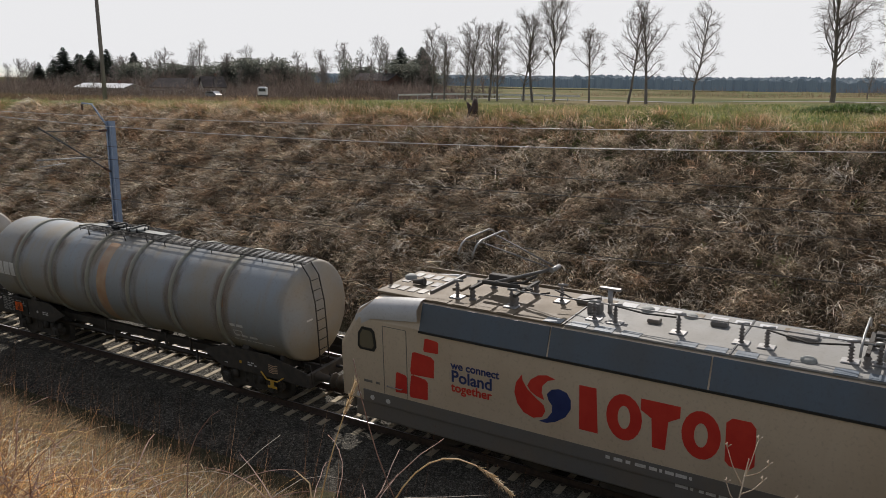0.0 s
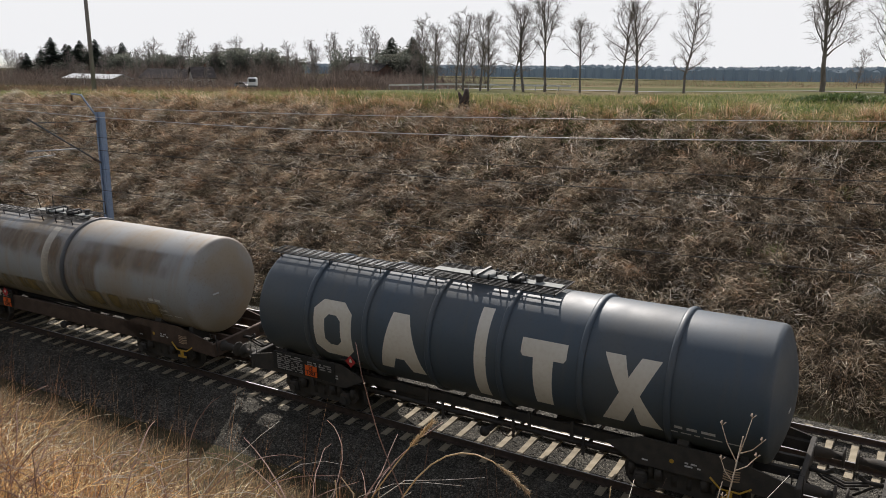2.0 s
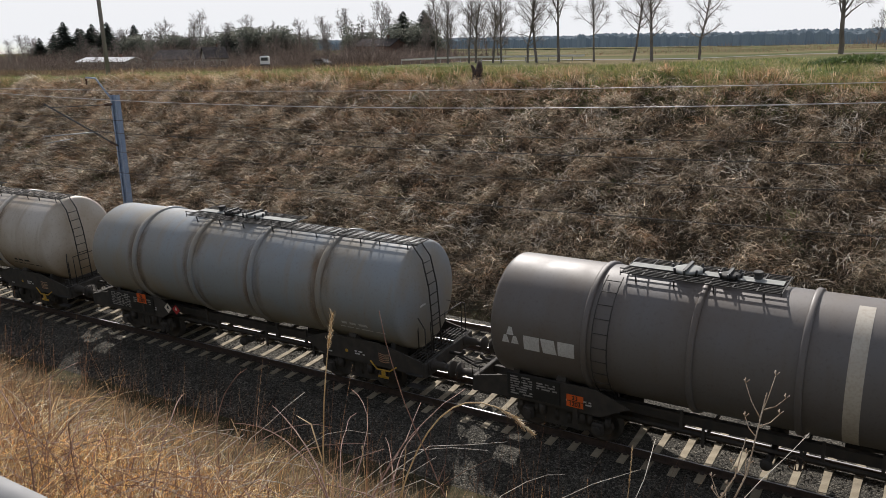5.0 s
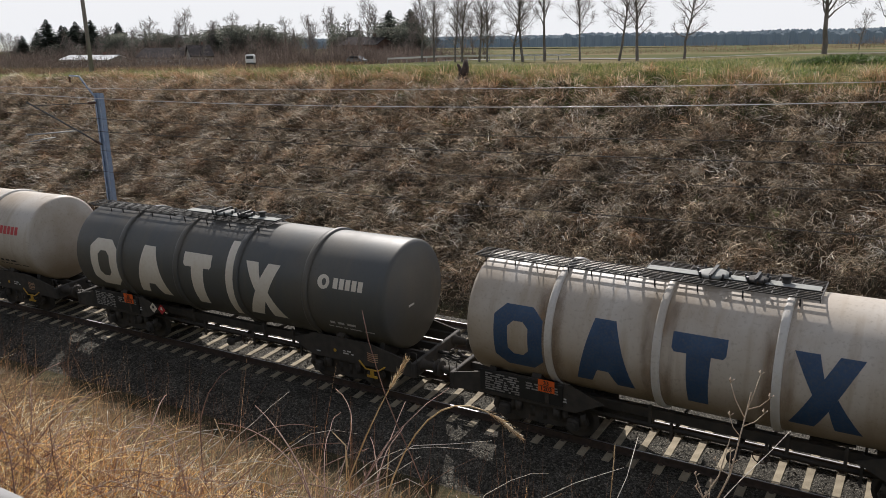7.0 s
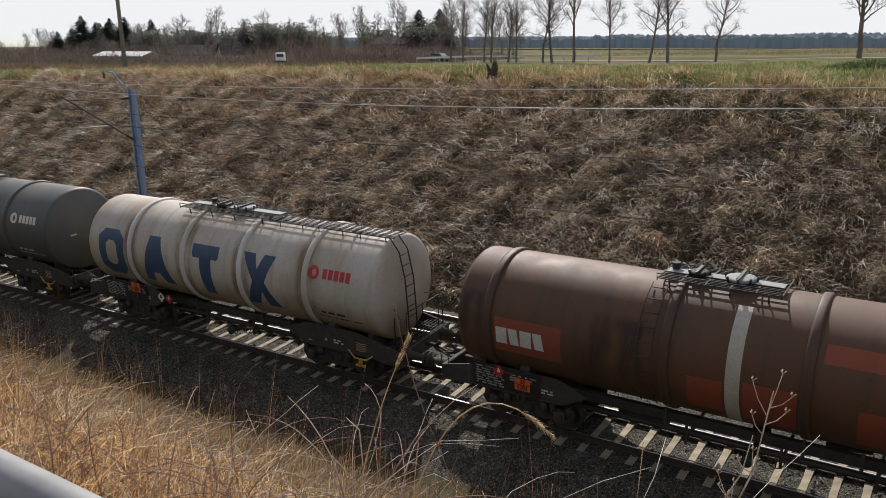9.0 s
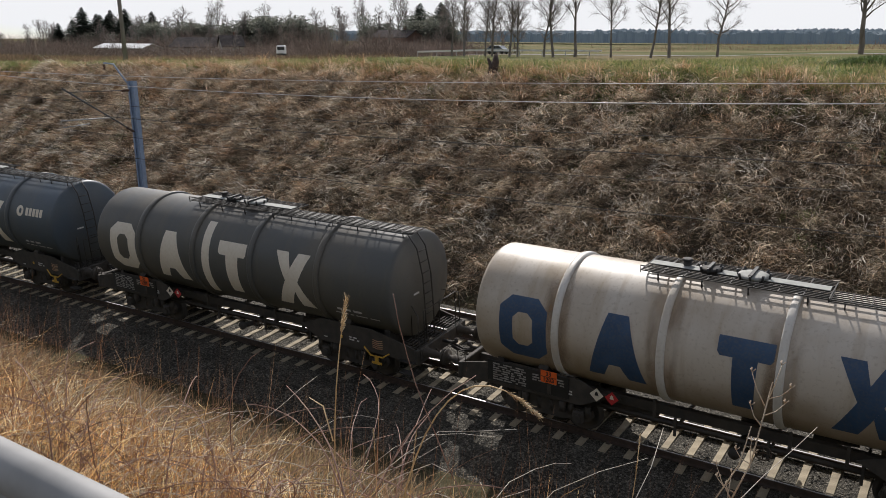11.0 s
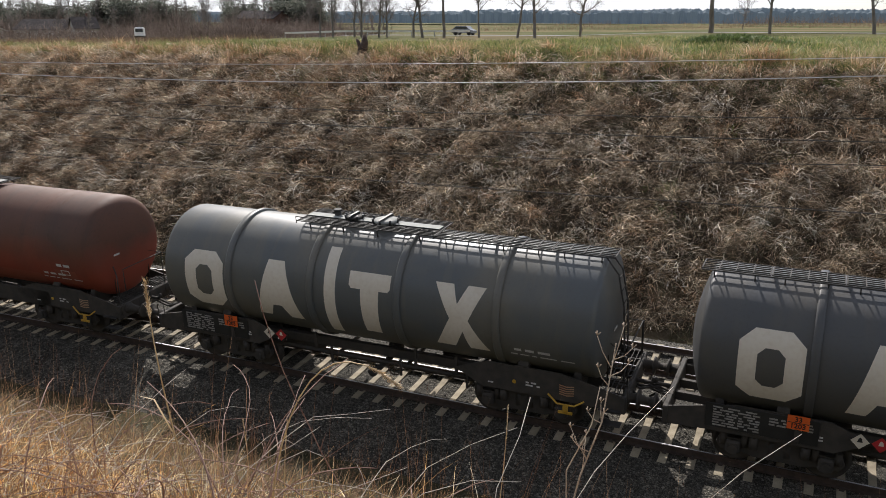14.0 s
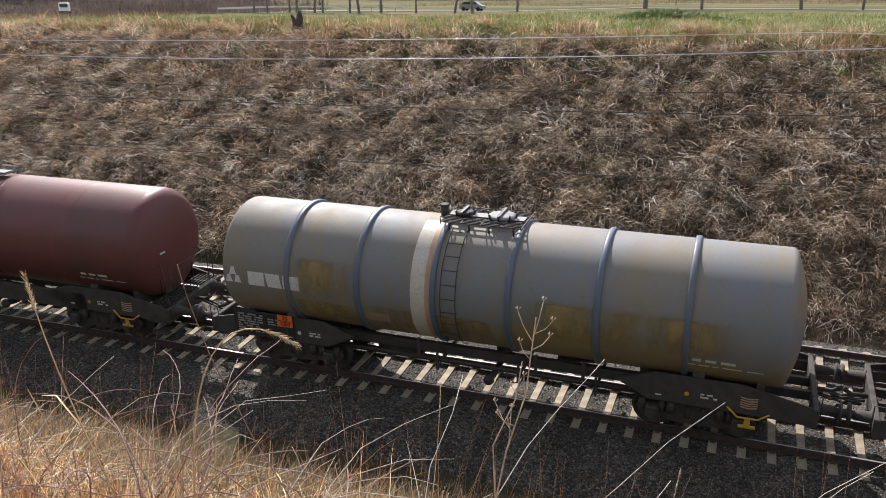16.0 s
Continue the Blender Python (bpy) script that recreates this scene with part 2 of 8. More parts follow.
def crushed_stone(name, lo, hi, scale):
    """Loose angular stones: each cell its own grey, shade in the gaps painted dark, strong relief."""
    m = bpy.data.materials.new(name)
    m.use_nodes = True
    n, l = m.node_tree.nodes, m.node_tree.links
    b = n["Principled BSDF"]
    b.inputs["Roughness"].default_value = 0.9
    b.inputs["Specular IOR Level"].default_value = 0.25
    tc = n.new("ShaderNodeTexCoord")
    vo, ed = n.new("ShaderNodeTexVoronoi"), n.new("ShaderNodeTexVoronoi")
    ed.feature = "DISTANCE_TO_EDGE"
    for v in (vo, ed):
        v.inputs["Scale"].default_value = scale
        l.new(tc.outputs["Object"], v.inputs["Vector"])
    sep = n.new("ShaderNodeSeparateColor")
    l.new(vo.outputs["Color"], sep.inputs[0])
    rp = n.new("ShaderNodeValToRGB")
    e = rp.color_ramp.elements
    e[0].position, e[0].color = 0.0, (*lo, 1)
    e[1].position, e[1].color = 0.75, (*(0.5 * (p + q) for p, q in zip(lo, hi)), 1)
    k = e.new(1.0)
    k.color = (*hi, 1)
    l.new(sep.outputs[0], rp.inputs[0])
    # painted shade: stone colour drops to a quarter towards each cell's edge
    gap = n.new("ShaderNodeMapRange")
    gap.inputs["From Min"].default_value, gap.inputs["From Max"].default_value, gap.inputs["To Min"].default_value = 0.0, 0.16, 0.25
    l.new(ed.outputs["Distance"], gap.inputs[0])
    ns = n.new("ShaderNodeTexNoise")
    ns.inputs["Scale"].default_value, ns.inputs["Detail"].default_value = 1.2, 5
    l.new(tc.outputs["Object"], ns.inputs["Vector"])
    br = n.new("ShaderNodeMapRange")
    br.inputs["From Min"].default_value, br.inputs["From Max"].default_value, br.inputs["To Min"].default_value, br.inputs["To Max"].default_value = 0.3, 0.7, 0.65, 1.25
    l.new(ns.outputs["Fac"], br.inputs[0])
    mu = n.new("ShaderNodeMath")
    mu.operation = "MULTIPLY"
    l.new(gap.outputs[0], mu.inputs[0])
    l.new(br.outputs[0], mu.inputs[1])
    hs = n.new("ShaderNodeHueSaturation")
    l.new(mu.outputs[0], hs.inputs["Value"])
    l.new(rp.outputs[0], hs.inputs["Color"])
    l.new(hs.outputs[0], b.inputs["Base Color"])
    bp = n.new("ShaderNodeBump")
    bp.inputs["Strength"].default_value, bp.inputs["Distance"].default_value = 1.0, 0.05
    hm = n.new("ShaderNodeMath")
    hm.operation = "ADD"
    l.new(ed.outputs["Distance"], hm.inputs[0])
    l.new(sep.outputs[1], hm.inputs[1])
    l.new(hm.outputs[0], bp.inputs["Height"])
    l.new(bp.outputs[0], b.inputs["Normal"])
    return m


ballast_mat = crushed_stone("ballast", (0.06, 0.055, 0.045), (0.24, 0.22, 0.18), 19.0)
stone_mat = material("ballast_stone", (0.065, 0.06, 0.052), (0.155, 0.143, 0.122), 2.0, 0.85, rand=0.45, island=True)
concrete = material("sleeper_concrete", (0.32, 0.27, 0.185), (0.42, 0.355, 0.25), 5, 0.85, bump=0.3, fine=(0.24, 0.20, 0.16), fine_amt=0.5, rand=0.12)
rail_rust = material("rail_rust", (0.05, 0.036, 0.03), (0.085, 0.058, 0.045), 8, 0.75, bump=0.2)
rail_top = material("rail_running_top", (0.33, 0.33, 0.34), (0.44, 0.44, 0.45), 3, 0.5, metal=1.0)
clip_mat = material("rail_clip_steel", (0.06, 0.05, 0.045), (0.11, 0.08, 0.06), 20, 0.7)
mast_blue = material("mast_blue_paint", (0.25, 0.33, 0.47), (0.31, 0.39, 0.52), 2.5, 0.5, fine=(0.16, 0.15, 0.15), fine_amt=0.4)
galv = material("galvanised_steel", (0.30, 0.31, 0.32), (0.40, 0.41, 0.42), 6, 0.6, metal=0.3, fine=(0.30, 0.29, 0.28), fine_amt=0.4)
wire_mat = material("copper_wire", (0.04, 0.037, 0.035), (0.07, 0.065, 0.06), 2, 0.6)
alu_wire = material("aluminium_wire", (0.65, 0.65, 0.66), (0.72, 0.72, 0.73), 2, 0.3, metal=0.9)
porcelain = material("brown_porcelain", (0.06, 0.03, 0.02), (0.10, 0.05, 0.03), 5, 0.25)
pole_wood = material("pole_wood", (0.17, 0.145, 0.13), (0.27, 0.235, 0.21), 3, 0.9, stretch=(1, 1, 0.15), bump=0.4)

# ---- ground: one sheet from horizon to horizon ----


def build_ground():
    s = np.concatenate([[-3000, -1800, -1000, -600, -400, -280, -200, -150, -115, -95], np.arange(-85, 32, 0.6), [36, 42, 50, 60, 75, 95, 130, 180, 260, 400, 700, 1400, 3000]])
    d = np.concatenate([[-585, -400, -250, -150, -100, -70, -50, -40, -32, -26, -22], np.arange(-19.5, -3, 0.35), [-2.6, 0, 3, 6.0],
                        np.arange(6.4, 26, 0.42), [27, 29, 31, 34, 38, 43, 50, 60, 75, 95, 120, 150, 200, 280, 400, 600, 900, 1300, 2000, 3200]])
    ss, dd = np.meshgrid(s, d, indexing="ij")
    h = ground_height(ss, dd)
    far = np.clip((dd - 60) / 300, 0, 1)
    h = h + far * 0.5 * waves(ss, dd, 11, 2, 260.0)
    x, y = line_np(ss, dd)
    v = np.stack([x, y, h], -1).reshape(-1, 3)
    w = len(d)
    i, j = np.meshgrid(np.arange(len(s) - 1), np.arange(w - 1), indexing="ij")
    a = (i * w + j).ravel()
    f = np.stack([a, a + w, a + w + 1, a + 1], -1)
    me = array_mesh("ground", v, f, ground_mat(), smooth=True)
    g = new("ground", me)
    tagged(g, "rough earth cutting with dry banks and green fields", "ground", kind="structure")


def ground_mat():
    m = bpy.data.materials.new("cutting_ground")
    m.use_nodes = True
    n, l = m.node_tree.nodes, m.node_tree.links
    b = n["Principled BSDF"]
    b.inputs["Roughness"].default_value = 0.95
    b.inputs["Specular IOR Level"].default_value = 0.05
    geo = n.new("ShaderNodeNewGeometry")
    sep = n.new("ShaderNodeSeparateXYZ")
    l.new(geo.outputs["Position"], sep.inputs[0])

    def noise_tex(scale, detail=5):
        t = n.new("ShaderNodeTexNoise")
        t.inputs["Scale"].default_value, t.inputs["Detail"].default_value = scale, detail
        l.new(geo.outputs["Position"], t.inputs["Vector"])
        return t.outputs["Fac"]

    def ramp(src, stops):
        r = n.new("ShaderNodeValToRGB")
        els = r.color_ramp.elements
        for i, (p, c) in enumerate(stops):
            e = els[i] if i < 2 else els.new(p)
            e.position, e.color = p, (*c, 1)
        l.new(src, r.inputs[0])
        return r.outputs[0]

    def mix(fac, a, c):
        mx = n.new("ShaderNodeMixRGB")
        l.new(fac, mx.inputs[0])
        l.new(a, mx.inputs[1])
        l.new(c, mx.inputs[2])
        return mx.outputs[0]

    dry = ramp(noise_tex(1.1), [(0.3, (0.045, 0.036, 0.023)), (0.5, (0.085, 0.065, 0.042)), (0.7, (0.15, 0.115, 0.075))])
    grass = ramp(noise_tex(0.25), [(0.3, (0.075, 0.11, 0.03)), (0.5, (0.12, 0.15, 0.05)), (0.68, (0.25, 0.22, 0.11))])
    field = ramp(noise_tex(0.035, 6), [(0.35, (0.075, 0.09, 0.03)), (0.5, (0.125, 0.12, 0.05)), (0.62, (0.20, 0.155, 0.085))])
    # grass on the crest, fields behind it
    mr = n.new("ShaderNodeMapRange")
    mr.inputs["From Min"].default_value, mr.inputs["From Max"].default_value = 17.5, 22.0
    add = n.new("ShaderNodeMath")
    add.operation = "MULTIPLY_ADD"
    add.inputs[1].default_value = 9.0
    l.new(noise_tex(0.16, 3), add.inputs[0])
    sb = n.new("ShaderNodeMath")
    sb.operation = "SUBTRACT"
    sb.inputs[1].default_value = 4.5
    l.new(sep.outputs["Y"], sb.inputs[0])
    l.new(sb.outputs[0], add.inputs[2])
    l.new(add.outputs[0], mr.inputs[0])
    c = mix(mr.outputs[0], dry, grass)
    m2 = n.new("ShaderNodeMapRange")
    m2.inputs["From Min"].default_value, m2.inputs["From Max"].default_value = 45, 90
    l.new(sep.outputs["Y"], m2.inputs[0])
    c = mix(m2.outputs[0], c, field)
    # damp moss and rotten leaves cover the foot of the near bank
    moss = ramp(noise_tex(2.6), [(0.3, (0.045, 0.043, 0.026)), (0.5, (0.07, 0.063, 0.036)), (0.7, (0.11, 0.088, 0.052))])
    lo, hi, both = n.new("ShaderNodeMapRange"), n.new("ShaderNodeMapRange"), n.new("ShaderNodeMath")
    lo.inputs["From Min"].default_value, lo.inputs["From Max"].default_value = -17.5, -16.9
    hi.inputs["From Min"].default_value, hi.inputs["From Max"].default_value = 2.0, 0.0
    for q in (lo, hi):
        l.new(sep.outputs["Y"], q.inputs[0])
    both.operation = "MULTIPLY"
    l.new(lo.outputs[0], both.inputs[0])
    l.new(hi.outputs[0], both.inputs[1])
    c = mix(both.outputs[0], c, moss)
    l.new(c, b.inputs["Base Color"])
    bp = n.new("ShaderNodeBump")
    bp.inputs["Strength"].default_value = 0.8
    bp.inputs["Distance"].default_value = 0.08
    l.new(noise_tex(7.0, 6), bp.inputs["Height"])
    l.new(bp.outputs[0], b.inputs["Normal"])
    return m


build_ground()


# ---- track bed ----
def strip(name, profile, s0, s1, step, mat, label, category, kind="structure"):
    """A long body along the track with a cross section of (d, z)."""
    g = Geo()
    rows = []
    k = int((s1 - s0) / step)
    for i in range(k + 1):
        s = s0 + (s1 - s0) * i / k
        rows.append([(*line(s, d)[:2], z) for d, z in profile])
    g.grid(rows, smooth=False)
    ob = part(name, g, mat)
    return tagged(ob, label, category, kind=kind)


TAN = math.tan(radians(CANT))
S_A, S_B = -430.0, 70.0
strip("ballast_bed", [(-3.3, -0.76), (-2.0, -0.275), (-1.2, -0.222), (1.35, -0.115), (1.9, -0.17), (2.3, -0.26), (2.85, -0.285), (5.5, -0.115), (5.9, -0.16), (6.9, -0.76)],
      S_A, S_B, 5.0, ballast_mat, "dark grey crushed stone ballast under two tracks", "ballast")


def rail_profile(head_only=False):
    if head_only:
        return [(-0.022, -0.0045), (-0.018, -0.002), (0.018, -0.002), (0.022, -0.0045)]
    return [(-0.075, -0.172), (-0.075, -0.16), (-0.012, -0.14), (-0.012, -0.05), (-0.037, -0.038), (-0.037, -0.006), (0.037, -0.006), (0.037, -0.038), (0.012, -0.05), (0.012, -0.14), (0.075, -0.16), (0.075, -0.172)]


def rail(dist, track_mid):
    z0 = 0.05 + dist * TAN
    for nm, mat, head in (("rail", rail_rust, False), ("running_surface", rail_top, True)):
        g = Geo()
        rows = []
        for i in range(101):
            s = S_A + (S_B - S_A) * i / 100 if i < 60 else -50 + (i - 60) * 3.0
            rows.append([(*line(s, track_mid + dist + a)[:2], z0 + b) for a, b in rail_profile(head)])
        rows.sort(key=lambda r: r[0][0])
        g.grid(rows, closed=not head, smooth=False)
        ob = part(nm, g, mat)
        if head:
            ob.parent = base
            ob["label"] = "bright polished running top"
        else:
            base = tagged(ob, "rusty steel running rail on concrete sleepers", "rail", group="rails", kind="structure")


for mid in (0.0, 4.1):
    rail(-0.7535, mid)
    rail(0.7535, mid)

sleeper_geo = Geo()
rows = []
for yy, top, half in ((-1.29, -0.235, 0.115), (-1.25, -0.19, 0.095), (-0.92, -0.178, 0.09), (-0.55, -0.178, 0.088), (-0.3, -0.2, 0.08), (0.3, -0.2, 0.08), (0.55, -0.178, 0.088), (0.92, -0.178, 0.09), (1.25, -0.19, 0.095), (1.29, -0.235, 0.115)):
    rows.append([(-half - 0.03, yy, -0.36), (-half, yy, top), (half, yy, top), (half + 0.03, yy, -0.36)])
sleeper_geo.grid(rows, smooth=False)
sleeper_geo.face(rows[0])
sleeper_geo.face(rows[-1])
sleeper_mesh = sleeper_geo.mesh("sleeper")
clip_geo = Geo().box((0, 0, -0.165), (0.10, 0.07, 0.035), bevel=0.008)
clip_geo.tube([(-0.05, -0.02, -0.15), (0.0, 0.03, -0.135), (0.05, -0.02, -0.15)], 0.012, 5)
clip_mesh = clip_geo.mesh("rail_clip")
for k in range(-78, 26):
    for mid in (0.0, 4.1):
        s = k * 0.6 - 6.5
        sl = part("sleeper", sleeper_mesh, concrete, at=on_track(s, mid) @ pose(0, random.uniform(-0.012, 0.012), 0, 0, 0, random.uniform(-0.5, 0.5)))
        tagged(sl, "pale concrete sleeper bedded in dark ballast", "sleeper", group="sleepers")
        for q in (-0.8585, -0.6485, 0.6485, 0.8585):
            part("rail_clip", clip_mesh, clip_mat, sl, at=pose(0, q, 0))


def stones():
    """Loose crushed stones over the bed."""
    n = 38000
    s = rng.uniform(-46, 16, n)
    d = np.where(rng.random(n) < 0.72, rng.uniform(-3.1, 1.6, n), rng.uniform(1.6, 6.3, n))
    prof = np.array([(-3.3, -0.76), (-2.0, -0.275), (-1.2, -0.222), (1.35, -0.115), (1.9, -0.17), (2.3, -0.26), (2.85, -0.285), (5.5, -0.115), (5.9, -0.16), (6.9, -0.76)])
    z = np.interp(d, prof[:, 0], prof[:, 1])
    rail_gap = np.minimum.reduce([np.abs(d - q) for q in (-0.7535, 0.7535, 3.3465, 4.8535)])
    k = (s + 6.5) / 0.6
    off = np.abs(k - np.round(k)) * 0.6
    inside = (np.abs(d) < 1.3) | (np.abs(d - 4.1) < 1.3)
    keep = (rail_gap > 0.1) & ~(inside & (off < 0.15))
    s, d, z = s[keep], d[keep], z[keep]
    n = len(s)
    x, y = line_np(s, d)
    base = np.array([(1, 0, 0), (-1, 0, 0), (0, 1, 0), (0, -1, 0), (0, 0, 1), (0, 0, -1)], float)
    tri = np.array([(0, 2, 4), (2, 1, 4), (1, 3, 4), (3, 0, 4), (2, 0, 5), (1, 2, 5), (3, 1, 5), (0, 3, 5)])
    jit = base[None] * rng.uniform(0.55, 1.2, (n, 6, 1)) + rng.normal(0, 0.22, (n, 6, 3))
    a = rng.uniform(0, 6.28, n)
    ca, sa = np.cos(a)[:, None], np.sin(a)[:, None]
    jx, jy = jit[..., 0] * ca - jit[..., 1] * sa, jit[..., 0] * sa + jit[..., 1] * ca
    size = rng.uniform(0.018, 0.036, n)[:, None]
    v = np.stack([x[:, None] + jx * size, y[:, None] + jy * size, z[:, None] + 0.008 + jit[..., 2] * size * 0.8], -1).reshape(-1, 3)
    f = (np.arange(n)[:, None, None] * 6 + tri[None]).reshape(-1, 3)
    ob = new("ballast_stones", array_mesh("ballast_stones", v, f, stone_mat))
    tagged(ob, "loose grey crushed stones of the track bed", "ballast", kind="stuff")


stones()

# ---- catenary ----


arm_zinc = material("weathered_arm_zinc", (0.055, 0.057, 0.062), (0.10, 0.10, 0.10), 5, 0.65)


def catenary_mast():
    x, y, h = -29.07, 5.3, radians(3.4)
    mast = empty("catenary_mast", pose(x, y, -0.7, 0, -1.6, math.degrees(h)))
    tagged(mast, "blue-grey steel catenary mast with a tubular bracket arm", "mast")
    g = Geo()
    for sx in (-1, 1):
        g.prism([(sx * 0.17, -0.11), (sx * 0.19, -0.11), (sx * 0.19, 0.11), (sx * 0.17, 0.11)], "z", 0, 8.0)
        for q in (-1, 1):
            g.prism([(sx * 0.19, q * 0.11), (sx * 0.19, q * 0.098), (sx * 0.11, q * 0.098), (sx * 0.11, q * 0.11)], "z", 0, 8.0)
    part("column", g, mast_blue, mast)
    for i in range(12):
        gb = Geo().box((0, -0.1, 0.5 + i * 0.66), (0.24, 0.008, 0.05))
        part("batten", gb, mast_blue, mast)
    part("web", Geo().box((0, 0.0, 4.0), (0.33, 0.014, 7.98)), mast_blue, mast)
    part("footing", Geo().box((0, 0, 0.1), (0.8, 0.8, 0.5), bevel=0.04), concrete, mast, "concrete footing")
    arm = Geo()
    arm.tube([(0, -0.15, 5.75), (0, -1.1, 6.35), (0, -3.5, 7.82)], 0.036, 8)
    part("strut", arm, arm_zinc, mast)
    top = Geo().tube([(0, -0.3, 7.6), (0, -3.3, 7.66)], 0.018, 8)
    part("tie_tube", top, arm_zinc, mast)
    reg = Geo().tube([(0, -1.3, 6.47), (0, -3.7, 6.52)], 0.026, 8)
    part("registration_tube", reg, galv, mast)
    st = Geo().tube([(0, -2.4, 6.3), (0, -3.65, 6.24)], 0.02, 8)
    part("steady_arm", st, galv, mast)
    prof = [(0.0, 0.02)] + [(-0.02 - 0.065 * i - o, rr) for i in range(6) for o, rr in ((0.0, 0.03), (0.015, 0.06), (0.035, 0.055), (0.045, 0.03))] + [(-0.44, 0.02)]
    part("insulator", Geo().lathe(prof, 10, "y"), porcelain, mast, at=pose(0, -0.2, 7.6))
    part("insulator", Geo().lathe(prof, 10, "y"), porcelain, mast, at=pose(0, -0.2, 5.78, -32, 0, 0))
    br = Geo().tube([(-0.1, 0, 7.7), (-0.35, -0.25, 8.25), (-0.55, -0.45, 8.75), (-0.6, -0.9, 8.8)], 0.04, 6)
    part("feeder_bracket", br, mast_blue, mast)
    part("insulator", Geo().lathe(prof, 10, "y"), porcelain, mast, at=pose(-0.6, -0.9, 8.75, 90, 0, 0) @ Matrix.Diagonal((1, 0.6, 1, 1)))


catenary_mast()


def wire_height(s, low, curve, z):
    """A wire hanging in spans of 78 m, lowest at low."""
    return z + curve * ((s - low + 39.0) % 78.0 - 39.0) ** 2


def wire(name, d, low, curve, z, r, mat, label):
    pts = [(*line(q, d)[:2], wire_height(q, low, curve, z)) for q in (-200 + 3.0 * i for i in range(90))]
    return tagged(part(name, Geo().tube(pts, r, 5), mat), label, "wire", group="overhead wires")


wire("feeder_wire", 6.0, -40, 0.00055, 7.50, 0.010, alu_wire, "bright aluminium feeder cable above the track")
wire("feeder_wire", 6.0, -29, 0.0011, 7.04, 0.013, alu_wire, "thick bright aluminium cable strung along masts")
HUNG = {0.0: ((-25, 0.0008, 6.50), (-26, 0.0006, 5.16)), 4.1: ((-27, 0.0009, 6.40), (-27, 0.0012, 5.10))}
for mid, (carrier, contact) in HUNG.items():
    wire("messenger_wire", mid, *carrier, 0.011, wire_mat, "thin dark carrier wire above the track")
    wire("contact_wire", mid, *contact, 0.010, wire_mat, "thin grooved contact wire above the track")
    for k in range(-8, 7):
        q = -6.35 + k * 5.0 + mid * 0.4
        x, y, _ = line(q, mid)
        dr = part("dropper", Geo().rod((x, y, wire_height(q, *contact)), (x, y, wire_height(q, *carrier)), 0.004, n=4), wire_mat)
        tagged(dr, "thin dropper wire between carrier and contact wire", "wire", group="droppers")


def field_pole():
    x, y = -56.7, 24.5
    p = empty("utility_pole", pose(x, y, 6.9, 0, -2.6, 0))
    tagged(p, "tall weathered wooden utility pole on the crest", "pole")
    part("pole", Geo().tube([(0, 0, -0.4), (0.02, 0, 5), (0.03, 0, 14)], 0.19, 10, 0.12), pole_wood, p)
    part("crossarm", Geo().box((0, -0.02, 13.4), (1.8, 0.1, 0.12), bevel=0.01), pole_wood, p)
    for q in (-0.8, 0, 0.8):
        part("insulator", Geo().lathe([(13.46, 0.0), (13.46, 0.05), (13.55, 0.06), (13.6, 0.035), (13.68, 0.03), (13.7, 0.0)], 8, "z", (q, -0.02, 0)), porcelain, p)


field_pole()

# ---- train materials ----


